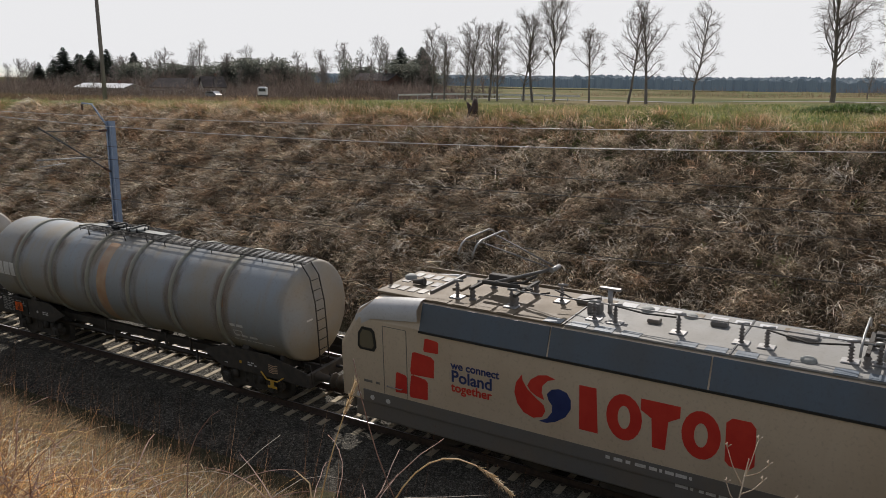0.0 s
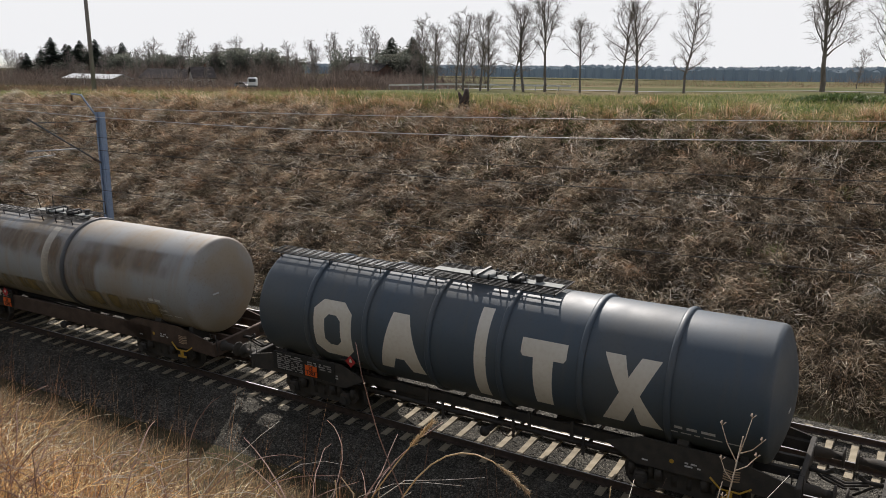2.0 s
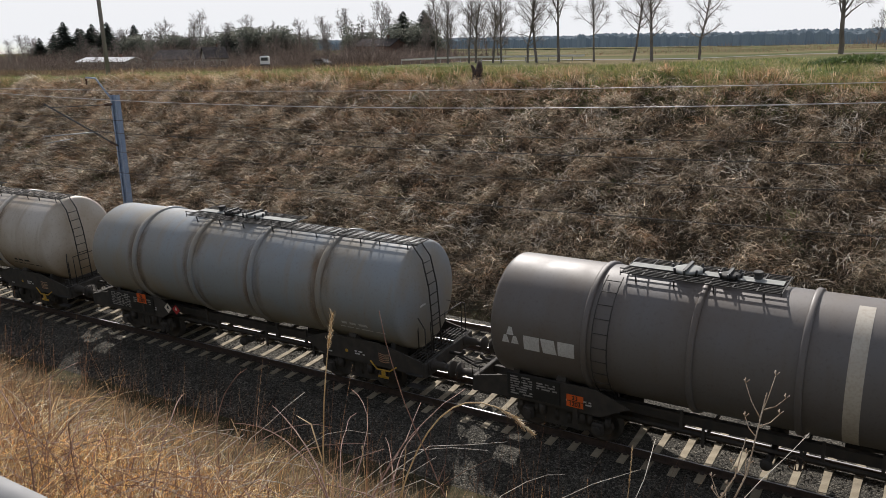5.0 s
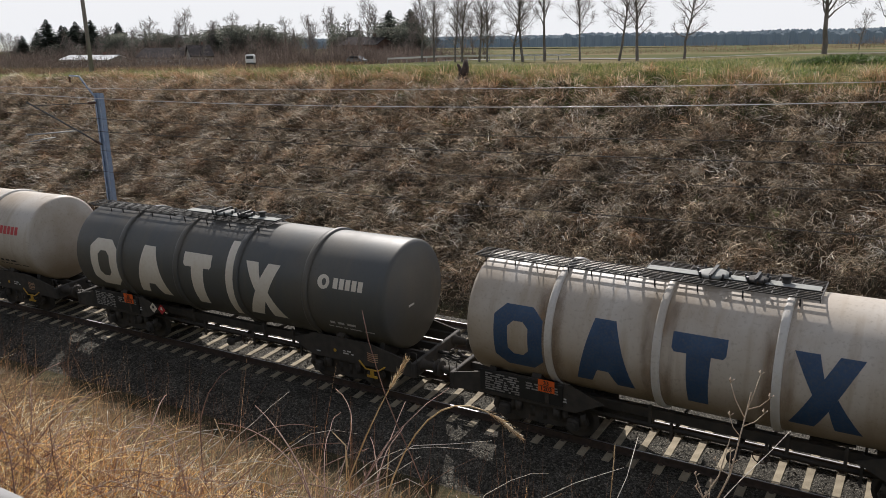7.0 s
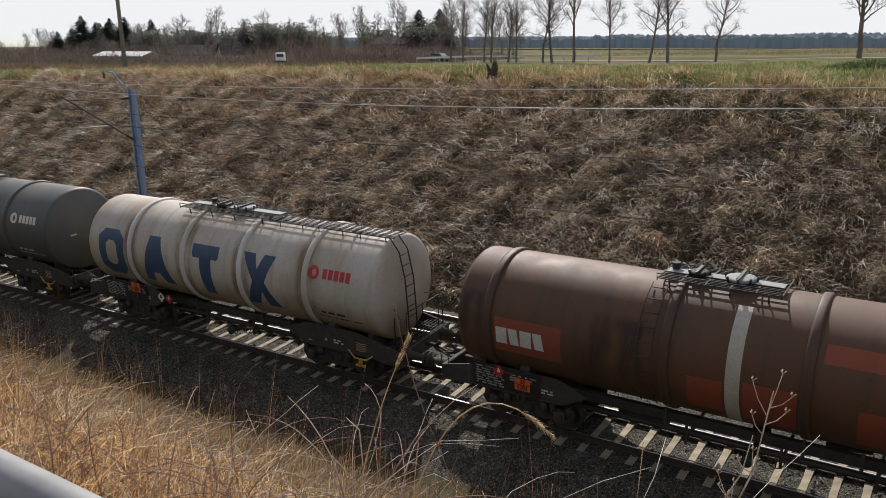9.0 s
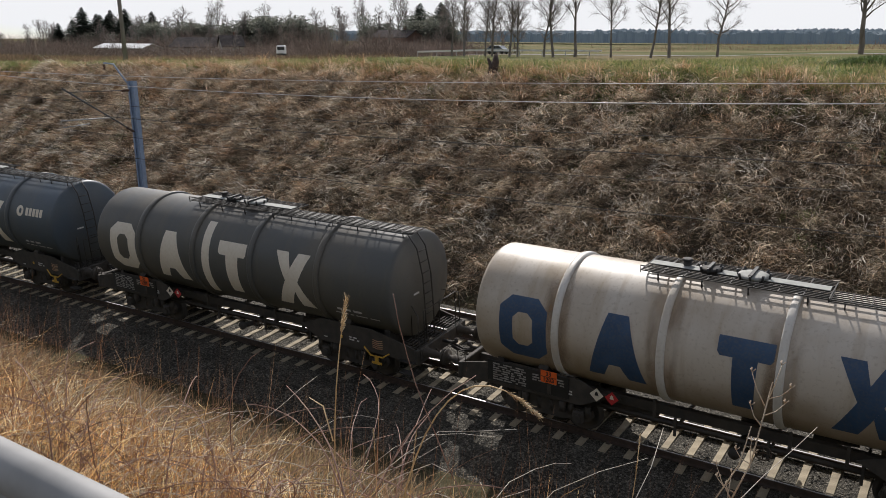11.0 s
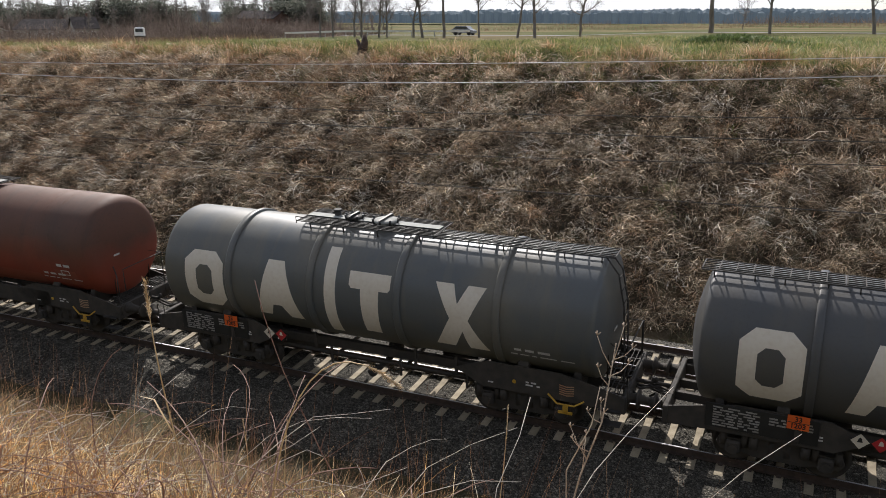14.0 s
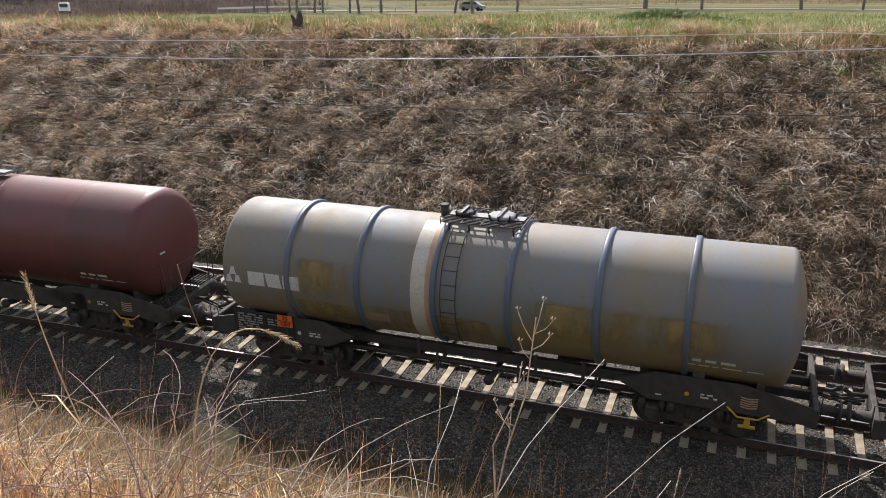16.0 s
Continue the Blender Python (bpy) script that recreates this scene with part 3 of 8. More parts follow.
def paint(name, base, dirt, streak=0.5, rough=0.42, low=None, reach=2.9, depth=0.6):
    """Weathered tank paint: broad stains, fine speckle, vertical run-off streaks and road grime on the lower flank."""
    if name in MATS:
        return MATS[name]
    m = bpy.data.materials.new(name)
    m.use_nodes = True
    n, l = m.node_tree.nodes, m.node_tree.links
    b = n["Principled BSDF"]
    tc = n.new("ShaderNodeTexCoord")

    def tex(scale, stretch, detail=5):
        mp = n.new("ShaderNodeMapping")
        mp.inputs["Scale"].default_value = stretch
        l.new(tc.outputs["Object"], mp.inputs[0])
        t = n.new("ShaderNodeTexNoise")
        t.inputs["Scale"].default_value, t.inputs["Detail"].default_value = scale, detail
        l.new(mp.outputs[0], t.inputs["Vector"])
        return t.outputs["Fac"]

    def rng_map(src, lo, hi, amt):
        r = n.new("ShaderNodeMapRange")
        r.inputs["From Min"].default_value, r.inputs["From Max"].default_value, r.inputs["To Max"].default_value = lo, hi, amt
        l.new(src, r.inputs[0])
        return r.outputs[0]

    def mix(fac, a, c):
        mx = n.new("ShaderNodeMixRGB")
        l.new(fac, mx.inputs[0])
        if isinstance(a, tuple):
            mx.inputs[1].default_value = (*a, 1)
        else:
            l.new(a, mx.inputs[1])
        mx.inputs[2].default_value = (*c, 1)
        return mx.outputs[0]

    c = mix(rng_map(tex(0.5, (1, 1, 1)), 0.42, 0.64, 0.75), base, dirt)
    c = mix(rng_map(tex(2.2, (1.6, 0.25, 0.25), 7), 0.52, 0.72, streak), c, dirt)
    c = mix(rng_map(tex(14, (1, 1, 1)), 0.55, 0.75, 0.35), c, tuple(q * 0.6 for q in dirt))
    if low:
        sep = n.new("ShaderNodeSeparateXYZ")
        l.new(tc.outputs["Object"], sep.inputs[0])
        ad = n.new("ShaderNodeMath")
        ad.operation = "MULTIPLY_ADD"
        ad.inputs[1].default_value = 1.2
        l.new(tex(0.8, (1, 1, 1), 3), ad.inputs[0])
        l.new(sep.outputs["Z"], ad.inputs[2])
        c = mix(rng_map(ad.outputs[0], reach, reach - 1.0, depth), c, low)
    l.new(c, b.inputs["Base Color"])
    rr = n.new("ShaderNodeMapRange")
    rr.inputs["To Min"].default_value, rr.inputs["To Max"].default_value = rough - 0.08, rough + 0.2
    l.new(tex(1.7, (1, 1, 1)), rr.inputs[0])
    l.new(rr.outputs[0], b.inputs["Roughness"])
    bp = n.new("ShaderNodeBump")
    bp.inputs["Strength"].default_value, bp.inputs["Distance"].default_value = 0.15, 0.01
    l.new(tex(3.0, (1, 1, 1)), bp.inputs["Height"])
    l.new(bp.outputs[0], b.inputs["Normal"])
    MATS[name] = m
    return m



def wash(name, col, lo, hi):
    """A thin broken stain that lets the paint below show through."""
    m = material(name, col, tuple(q * 0.7 for q in col), 3, 0.7)
    n, l = m.node_tree.nodes, m.node_tree.links
    tc, mp, tx, mr = n.new("ShaderNodeTexCoord"), n.new("ShaderNodeMapping"), n.new("ShaderNodeTexNoise"), n.new("ShaderNodeMapRange")
    mp.inputs["Scale"].default_value = (1.5, 0.6, 0.5)
    tx.inputs["Scale"].default_value, tx.inputs["Detail"].default_value = 1.3, 6
    mr.inputs["From Min"].default_value, mr.inputs["From Max"].default_value, mr.inputs["To Max"].default_value = lo, hi, 0.95
    l.new(tc.outputs["Object"], mp.inputs[0])
    l.new(mp.outputs[0], tx.inputs["Vector"])
    l.new(tx.outputs["Fac"], mr.inputs[0])
    # the stain thins out towards its edges
    sep = n.new("ShaderNodeSeparateXYZ")
    l.new(tc.outputs["Generated"], sep.inputs[0])
    last = mr.outputs[0]
    for axis, a, b in (("X", 0.0, 0.22), ("X", 1.0, 0.78), ("Z", 0.0, 0.45), ("Z", 1.0, 0.86)):
        edge, mul = n.new("ShaderNodeMapRange"), n.new("ShaderNodeMath")
        edge.interpolation_type = "SMOOTHSTEP"
        edge.inputs["From Min"].default_value, edge.inputs["From Max"].default_value = a, b
        mul.operation = "MULTIPLY"
        l.new(sep.outputs[axis], edge.inputs[0])
        l.new(last, mul.inputs[0])
        l.new(edge.outputs[0], mul.inputs[1])
        last = mul.outputs[0]
    l.new(last, n["Principled BSDF"].inputs["Alpha"])
    return m


rust_wash = wash("rust_run_off", (0.33, 0.21, 0.12), 0.36, 0.78)
brown_wash = wash("brown_run_off", (0.31, 0.21, 0.13), 0.28, 0.80)
ochre_wash = wash("ochre_run_off", (0.36, 0.26, 0.10), 0.32, 0.6)
PAINTS = {
    "white": paint("cream_tank_paint", (0.60, 0.545, 0.475), (0.38, 0.29, 0.19), 0.6, 0.38, low=(0.30, 0.22, 0.13), reach=3.1, depth=0.8),
    "pale_ring": paint("pale_ring_paint", (0.74, 0.72, 0.68), (0.50, 0.43, 0.34), 0.4, 0.38),
    "black": paint("anthracite_tank_paint", (0.078, 0.084, 0.094), (0.115, 0.106, 0.092), 0.5, 0.43, low=(0.085, 0.08, 0.062)),
    "blue": paint("dark_blue_grey_tank_paint", (0.074, 0.098, 0.124), (0.105, 0.11, 0.11), 0.5, 0.43, low=(0.085, 0.085, 0.07)),
    "dark_olive": paint("dark_grey_tank_paint", (0.095, 0.098, 0.096), (0.135, 0.12, 0.095), 0.5, 0.43, low=(0.10, 0.088, 0.06)),
    "grey_green": paint("grey_green_tank_paint", (0.115, 0.125, 0.13), (0.18, 0.165, 0.13), 0.5, 0.33, low=(0.13, 0.115, 0.08)),
    "grey": paint("grey_tank_paint", (0.30, 0.325, 0.345), (0.33, 0.275, 0.195), 0.6, 0.38, low=(0.34, 0.28, 0.18)),
    "brown_grey": paint("brownish_grey_tank_paint", (0.37, 0.37, 0.365), (0.36, 0.27, 0.17), 0.6, 0.58, low=(0.37, 0.29, 0.17)),
    "light_grey": paint("pale_grey_tank_paint", (0.32, 0.32, 0.272), (0.28, 0.26, 0.19), 0.5, 0.55),
    "vtg": paint("faded_grey_tank_paint", (0.20, 0.205, 0.205), (0.25, 0.20, 0.12), 0.55, 0.58, low=(0.34, 0.24, 0.09)),
    "plain_grey": paint("dull_grey_tank_paint", (0.17, 0.158, 0.152), (0.15, 0.12, 0.095), 0.4, 0.45),
    "wine": paint("wine_red_tank_paint", (0.15, 0.045, 0.04), (0.10, 0.045, 0.04), 0.5, 0.42),
    "ring_blue": paint("blue_grey_ring_paint", (0.105, 0.138, 0.185), (0.16, 0.15, 0.13), 0.4, 0.4),
    "patch_red": paint("fresh_red_patch", (0.33, 0.08, 0.042), (0.24, 0.068, 0.04), 0.5, 0.55),
    "ochre": paint("ochre_stain", (0.29, 0.215, 0.085), (0.23, 0.19, 0.125), 0.7, 0.55),
    "soot": paint("sooty_brown_paint", (0.11, 0.058, 0.034), (0.07, 0.045, 0.032), 0.5, 0.55),
    "brown_wash": brown_wash,
    "red_wash": wash("red_touch_up", (0.40, 0.11, 0.055), 0.30, 0.6),
    "soot_wash": wash("soot_run_off", (0.085, 0.055, 0.042), 0.38, 0.68),
    "ochre_wash": ochre_wash,
    "tan_patch": paint("tan_touch_up", (0.36, 0.27, 0.19), (0.3, 0.22, 0.15), 0.4, 0.5),
    "pale_patch": paint("pale_touch_up", (0.44, 0.44, 0.42), (0.36, 0.35, 0.32), 0.4, 0.5),
    "rust": paint("rust_red_tank_paint", (0.145, 0.07, 0.038), (0.085, 0.053, 0.034), 0.7, 0.56),
    "red": paint("faded_red_tank_paint", (0.235, 0.076, 0.042), (0.17, 0.066, 0.042), 0.5, 0.62),
    "maroon": paint("sooty_red_tank_paint", (0.13, 0.056, 0.035), (0.08, 0.045, 0.033), 0.7, 0.6, low=(0.32, 0.062, 0.032), reach=3.6, depth=0.9),
}
under = material("underframe_grime", (0.046, 0.044, 0.041), (0.078, 0.068, 0.058), 4, 0.8, bump=0.4, fine=(0.07, 0.052, 0.036), fine_amt=0.4)
under_brown = material("underframe_rust", (0.08, 0.05, 0.035), (0.13, 0.085, 0.06), 3, 0.8, bump=0.3, fine=(0.06, 0.05, 0.045), fine_amt=0.5)
steel_worn = material("worn_steel", (0.25, 0.24, 0.23), (0.40, 0.39, 0.38), 6, 0.45, metal=0.6)
grate_mat = material("grating_steel", (0.032, 0.030, 0.028), (0.07, 0.064, 0.058), 5, 0.75, metal=0.1)
cream_mark = material("cream_lettering", (0.76, 0.69, 0.58), (0.82, 0.755, 0.65), 1.2, 0.5, fine=(0.55, 0.44, 0.31), fine_amt=0.2)
navy_mark = material("navy_lettering", (0.03, 0.07, 0.15), (0.045, 0.095, 0.19), 2, 0.45, fine=(0.12, 0.12, 0.12), fine_amt=0.4)
pale_mark = material("faded_white_lettering", (0.66, 0.65, 0.63), (0.74, 0.73, 0.71), 3, 0.5, fine=(0.35, 0.33, 0.3), fine_amt=0.4)
faint_mark = material("dusty_white_lettering", (0.30, 0.29, 0.27), (0.46, 0.45, 0.43), 6, 0.6, fine=(0.12, 0.11, 0.10), fine_amt=0.5)
red_mark = material("red_marking", (0.52, 0.035, 0.04), (0.58, 0.05, 0.05), 3, 0.45)
loco_red = material("engine_red_lettering", (0.62, 0.035, 0.028), (0.68, 0.05, 0.035), 3, 0.4)
blue_mark = material("blue_marking", (0.02, 0.035, 0.14), (0.03, 0.05, 0.18), 3, 0.4)
orange_plate = material("orange_hazard_plate", (0.85, 0.13, 0.02), (0.9, 0.17, 0.03), 4, 0.5)
black_mark = material("black_paint", (0.02, 0.02, 0.02), (0.03, 0.03, 0.03), 3, 0.5)
yellow_mark = material("yellow_paint", (0.62, 0.36, 0.03), (0.70, 0.42, 0.05), 5, 0.5, fine=(0.3, 0.2, 0.1), fine_amt=0.5)
tan_stripe = material("pale_band_paint", (0.55, 0.50, 0.42), (0.62, 0.57, 0.48), 2, 0.5, fine=(0.4, 0.3, 0.2), fine_amt=0.4)
orange_band = material("faded_orange_band", (0.42, 0.24, 0.14), (0.50, 0.36, 0.24), 2, 0.5)
brown_band = material("brown_band_paint", (0.105, 0.088, 0.052), (0.16, 0.12, 0.075), 0.8, 0.5)
lid_mat = material("pale_lid_paint", (0.26, 0.26, 0.25), (0.36, 0.36, 0.34), 4, 0.75, fine=(0.2, 0.25, 0.2), fine_amt=0.5)

ZC = 2.62          # height of a tank's axis
TR = 1.50          # its radius
SHARED = {}


def shared(key, build):
    if key not in SHARED:
        SHARED[key] = build().mesh(key)
    return SHARED[key]


def tank_profile(length, r, depth):
    """Shell with dished heads: a shallow dish, a tight knuckle, then the straight shell."""
    kn = depth * (0.34 if depth < 0.5 else 0.7)
    edge = depth - kn * math.cos(radians(20))
    inner = r - kn + kn * math.sin(radians(20))
    pts = [(-length / 2 + edge * (i / 6) ** 2, max(inner * i / 6, 0.001)) for i in range(7)]
    for a in (30, 40, 50, 60, 70, 80, 90):
        pts.append((-length / 2 + depth - kn * math.cos(radians(a)), r - kn + kn * math.sin(radians(a))))
    body = [(-length / 2 + depth + (length - 2 * depth) * k / 10, r) for k in range(1, 10)]
    return pts + body + [(-x, q) for x, q in reversed(pts)]


def wrap(outline, holes=(), r=TR, zc=ZC, lift=0.006, steps=9):
    """A flat outline of (x, height) laid onto the near flank of a tank. holes: inner outlines with the same count of points."""
    bm = bmesh.new()
    if holes:
        inner = holes[0]
        k = len(outline)
        a = [bm.verts.new((p[0], p[1], 0)) for p in outline]
        b = [bm.verts.new((p[0], p[1], 0)) for p in inner]
        for i in range(k):
            j = (i + 1) % k
            bm.faces.new((a[i], a[j], b[j], b[i]))
    else:
        bm.faces.new([bm.verts.new((p[0], p[1], 0)) for p in outline])
        bmesh.ops.triangulate(bm, faces=bm.faces)
    lo, hi = min(p[1] for p in outline), max(p[1] for p in outline)
    for i in range(1, steps):
        z = lo + (hi - lo) * i / steps
        bmesh.ops.bisect_plane(bm, geom=bm.verts[:] + bm.edges[:] + bm.faces[:], plane_co=(0, z, 0), plane_no=(0, 1, 0))
    for v in bm.verts:
        x, hgt, _ = v.co
        a = (hgt - zc) / r
        v.co = (x, -(r + lift) * math.cos(a), zc + (r + lift) * math.sin(a))
    bmesh.ops.recalc_face_normals(bm, faces=bm.faces)
    if sum(f.normal.y for f in bm.faces) > 0:
        bmesh.ops.reverse_faces(bm, faces=bm.faces)
    me = bpy.data.meshes.new("marking")
    for f in bm.faces:
        f.smooth = True
    bm.to_mesh(me)
    bm.free()
    return me


def band(x0, x1, r, zc, mat, parent, label, lift=0.005, a0=-180, a1=180, name="painted_band"):
    g = Geo()
    rows = []
    n = 36
    for x in (x0, x1):
        rows.append([(x, -(r + lift) * math.cos(radians(a0 + (a1 - a0) * i / n)), zc + (r + lift) * math.sin(radians(a0 + (a1 - a0) * i / n))) for i in range(n + 1)])
    g.grid(rows)
    return part(name, g, mat, parent, label)


def octagon(cx, cz, w, h, cut=0.28):
    return [(cx - w, cz - h + cut), (cx - w + cut, cz - h), (cx + w - cut, cz - h), (cx + w, cz - h + cut), (cx + w, cz + h - cut), (cx + w - cut, cz + h), (cx - w + cut, cz + h), (cx - w, cz + h - cut)]


def emblem(tank, kind, x, mat, z=2.6):
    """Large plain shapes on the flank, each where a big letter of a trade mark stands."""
    if kind == "ring":
        me = wrap(octagon(x, z, 0.62, 0.80), [octagon(x, z, 0.26, 0.42, 0.14)])
    else:
        shapes = {
            "wedge": [[(-0.66, -0.80), (-0.30, -0.80), (-0.14, -0.42), (-0.56, -0.42)], [(0.12, -0.42), (0.30, -0.80), (0.70, -0.80), (0.59, -0.42)], [(-0.56, -0.42), (0.59, -0.42), (0.24, 0.80), (-0.24, 0.80)]],
            "post": [[(-0.20, -0.82), (0.22, -0.82), (0.26, 0.38), (-0.24, 0.38)], [(-0.56, 0.46), (-0.50, 0.38), (0.50, 0.38), (0.56, 0.46), (0.56, 0.80), (-0.56, 0.80)]],
            "cross": [[(-0.66, -0.82), (-0.18, -0.82), (0.62, 0.82), (0.18, 0.82)], [(-0.64, 0.82), (-0.18, 0.82), (-0.055, 0.36), (-0.24, 0.0)], [(0.22, 0.0), (0.074, -0.30), (0.20, -0.82), (0.70, -0.82)]],
        }[kind]
        for q in shapes:
            part("marking", wrap([(x + a, z + c) for a, c in q]), mat, tank)
        return
    return part("marking", me, mat, tank)


def small_logo(tank, x, z, mat, dot_mat=None, w=1.0, h=0.28):
    """A small round badge and a row of plain blocks."""
    n = 14
    c = [(x + 0.2 * math.cos(6.283 * i / n), z + 0.2 * math.sin(6.283 * i / n)) for i in range(n)]
    part("marking", wrap(c, [[(x + 0.07 * math.cos(6.283 * i / n) + 0.02, z + 0.1 * math.sin(6.283 * i / n)) for i in range(n)]], steps=4), dot_mat or mat, tank)
    for i in range(5):
        a = x + 0.32 + i * w / 5
        part("marking", wrap([(a, z - h / 2), (a + w / 5 - 0.05, z - h / 2), (a + w / 5 - 0.05, z + h / 2), (a, z + h / 2)], steps=2), mat, tank)


def block_logo(tank, x, z, mat, w=1.2, h=0.42, n=4):
    """A row of plain blocks in the colour of a trade mark."""
    for i in range(n):
        a = x + i * w / n
        q = w / n - 0.03
        lean = 0.06 if i % 2 else 0.0
        part("marking", wrap([(a + lean, z - h / 2), (a + q, z - h / 2), (a + q - lean, z + h / 2), (a, z + h / 2)], steps=3), mat, tank)


def text_mesh(body, size, mat_key, align="LEFT"):
    cu = bpy.data.curves.new("writing", "FONT")
    cu.body, cu.size, cu.align_x, cu.align_y = body, size, align, "CENTER"
    cu.extrude = 0.002
    cu.offset = 0.022 * size
    ob = bpy.data.objects.new("writing", cu)
    me = bpy.data.meshes.new_from_object(ob)
    bpy.data.objects.remove(ob)
    return me


def bogie_mesh():
    g = Geo()
    for sy in (-1, 1):
        g.prism([(-1.25, 0.50), (-1.15, 0.36), (-0.72, 0.36), (-0.5, 0.30), (0.5, 0.30), (0.72, 0.36), (1.15, 0.36), (1.25, 0.50), (1.2, 0.64), (0.65, 0.66), (0.5, 0.82), (-0.5, 0.82), (-0.65, 0.66), (-1.2, 0.64)], "y", sy * 1.0 - 0.06, sy * 1.0 + 0.06)
        for sx in (-0.9, 0.9):
            g.box((sx, sy * 1.06, 0.48), (0.30, 0.22, 0.30), bevel=0.04)
            g.rod((sx, sy * 1.16, 0.46), (sx, sy * 1.22, 0.46), 0.11, n=10)
            for q in (-0.22, 0.22):
                g.rod((sx + q, sy * 1.05, 0.5), (sx + q, sy * 1.05, 0.78), 0.075, n=8)
        for q in (-0.16, 0.16):
            g.rod((q, sy * 1.0, 0.42), (q, sy * 1.0, 0.70), 0.085, n=8)
    g.box((0, 0, 0.62), (0.5, 2.1, 0.24), bevel=0.03)
    for sx in (-0.55, 0.55):
        g.box((sx, 0, 0.42), (0.10, 1.9, 0.10))
        for sy in (-0.75, 0.75):
            g.box((sx * 0.75, sy, 0.44), (0.09, 0.12, 0.30))
    return g


def wheelset_mesh():
    g = Geo()
    g.rod((0, -1.05, 0.46), (0, 1.05, 0.46), 0.08, n=10)
    for sy in (-1, 1):
        prof = [(sy * 0.68, 0.10), (sy * 0.685, 0.40), (sy * 0.68, 0.49), (sy * 0.71, 0.49), (sy * 0.72, 0.462), (sy * 0.82, 0.455), (sy * 0.82, 0.40), (sy * 0.77, 0.36), (sy * 0.75, 0.18), (sy * 0.80, 0.15), (sy * 0.80, 0.08)]
        g.lathe(prof, 22, "y", (0, 0, 0.46))
    return g


def buffer_mesh():
    g = Geo()
    g.lathe([(0, 0.0), (0, 0.17), (0.03, 0.17), (0.03, 0.12), (0.34, 0.11), (0.34, 0.085), (0.56, 0.085), (0.57, 0.21), (0.6, 0.225), (0.62, 0.20), (0.63, 0.0)], 16, "x")
    return g


def coupling_mesh():
    g = Geo()
    g.tube([(0, 0, 1.05), (0.35, 0, 1.05), (0.48, 0, 1.12), (0.45, 0, 1.2)], 0.05, 8)
    g.tube([(0.3, 0.06, 1.02), (0.75, 0.06, 0.88), (1.0, 0.04, 0.95)], 0.03, 6)
    g.tube([(0.3, -0.06, 1.02), (0.75, -0.06, 0.88), (1.0, -0.04, 0.95)], 0.03, 6)
    g.tube([(0, 0.35, 0.95), (0.3, 0.36, 0.7), (0.7, 0.3, 0.62), (1.0, 0.25, 0.7)], 0.028, 6)
    g.tube([(0, -0.35, 0.95), (0.3, -0.36, 0.72), (0.6, -0.3, 0.5)], 0.028, 6)
    return g


def grating_mesh(length, width):
    """An open grating in one piece: a flat lattice of bars, along x from 0."""
    g = Geo()
    nx, ny = max(4, int(length / 0.45)), max(5, int(width / 0.095))
    xs, ys = [], []
    for i in range(nx + 1):
        a = length * i / nx
        xs += [a - 0.012, a + 0.012]
    for j in range(ny + 1):
        a = -width / 2 + width * j / ny
        ys += [a - 0.008, a + 0.008]
    k = len(ys)
    base = len(g.v)
    for z in (-0.012, 0.012):
        for x in xs:
            for y in ys:
                g.v.append((x, y, z))
    lay = len(xs) * k

    def solid(i, j):
        return 0 <= i < len(xs) - 1 and 0 <= j < k - 1 and (i % 2 == 0 or j % 2 == 0)

    for i in range(len(xs) - 1):
        for j in range(k - 1):
            if not solid(i, j):
                continue
            a, b, c, d = (base + i * k + j, base + (i + 1) * k + j, base + (i + 1) * k + j + 1, base + i * k + j + 1)
            g.f += [(d, c, b, a), (a + lay, b + lay, c + lay, d + lay)]
            g.s += [False, False]
            for (ii, jj), (p, q) in (((i - 1, j), (a, d)), ((i + 1, j), (b, c)), ((i, j - 1), (a, b)), ((i, j + 1), (d, c))):
                if not solid(ii, jj):
                    g.f.append((p, q, q + lay, p + lay))
                    g.s.append(False)
    return g


def rail_run(pts, r=0.018):
    return Geo().tube(pts, r, 6)


def diamond(parent, x, z, y, mat, size=0.17):
    g = Geo().prism([(x - size, z), (x, z - size), (x + size, z), (x, z + size)], "y", y - 0.004, y)
    pl = part("hazard_placard", g, mat, parent)
    dark = black_mark if mat is not red_mark else cream_mark
    part("symbol", Geo().prism([(x - 0.05, z - 0.02), (x + 0.05, z - 0.02), (x + 0.03, z + 0.06), (x, z + 0.09), (x - 0.03, z + 0.06)], "y", y - 0.007, y - 0.0045), dark, pl)
    return pl


def hazard_plate(parent, x, z, y):
    pl = part("hazard_plate", Geo().box((x, y, z), (0.42, 0.012, 0.31)), orange_plate, parent, "orange hazard plate with black figures")
    part("border", Geo().box((x, y - 0.008, z), (0.40, 0.004, 0.014)), black_mark, pl)
    for body, dz in (("33", 0.075), ("1203", -0.075)):
        me = SHARED.setdefault("txt" + body, text_mesh(body, 0.15, None, "CENTER"))
        part("number", me, black_mark, pl, at=pose(x, y - 0.010, z + dz, 90, 0, 0))


def bars(parent, x, z, y, w, h, rows, mat, seed, name="marking"):
    """Writing too small or too private to copy, as rows of plain bars."""
    r = random.Random(seed)
    g = Geo()
    for i in range(rows):
        zz = z + h / 2 - (i + 0.5) * h / rows
        xx = x - w / 2
        while xx < x + w / 2 - 0.05:
            q = r.uniform(0.06, 0.28)
            q = min(q, x + w / 2 - xx)
            g.box((xx + q / 2, y, zz), (q, 0.004, h / rows * 0.55))
            xx += q + r.uniform(0.03, 0.12)
    return part(name, g, mat, parent)


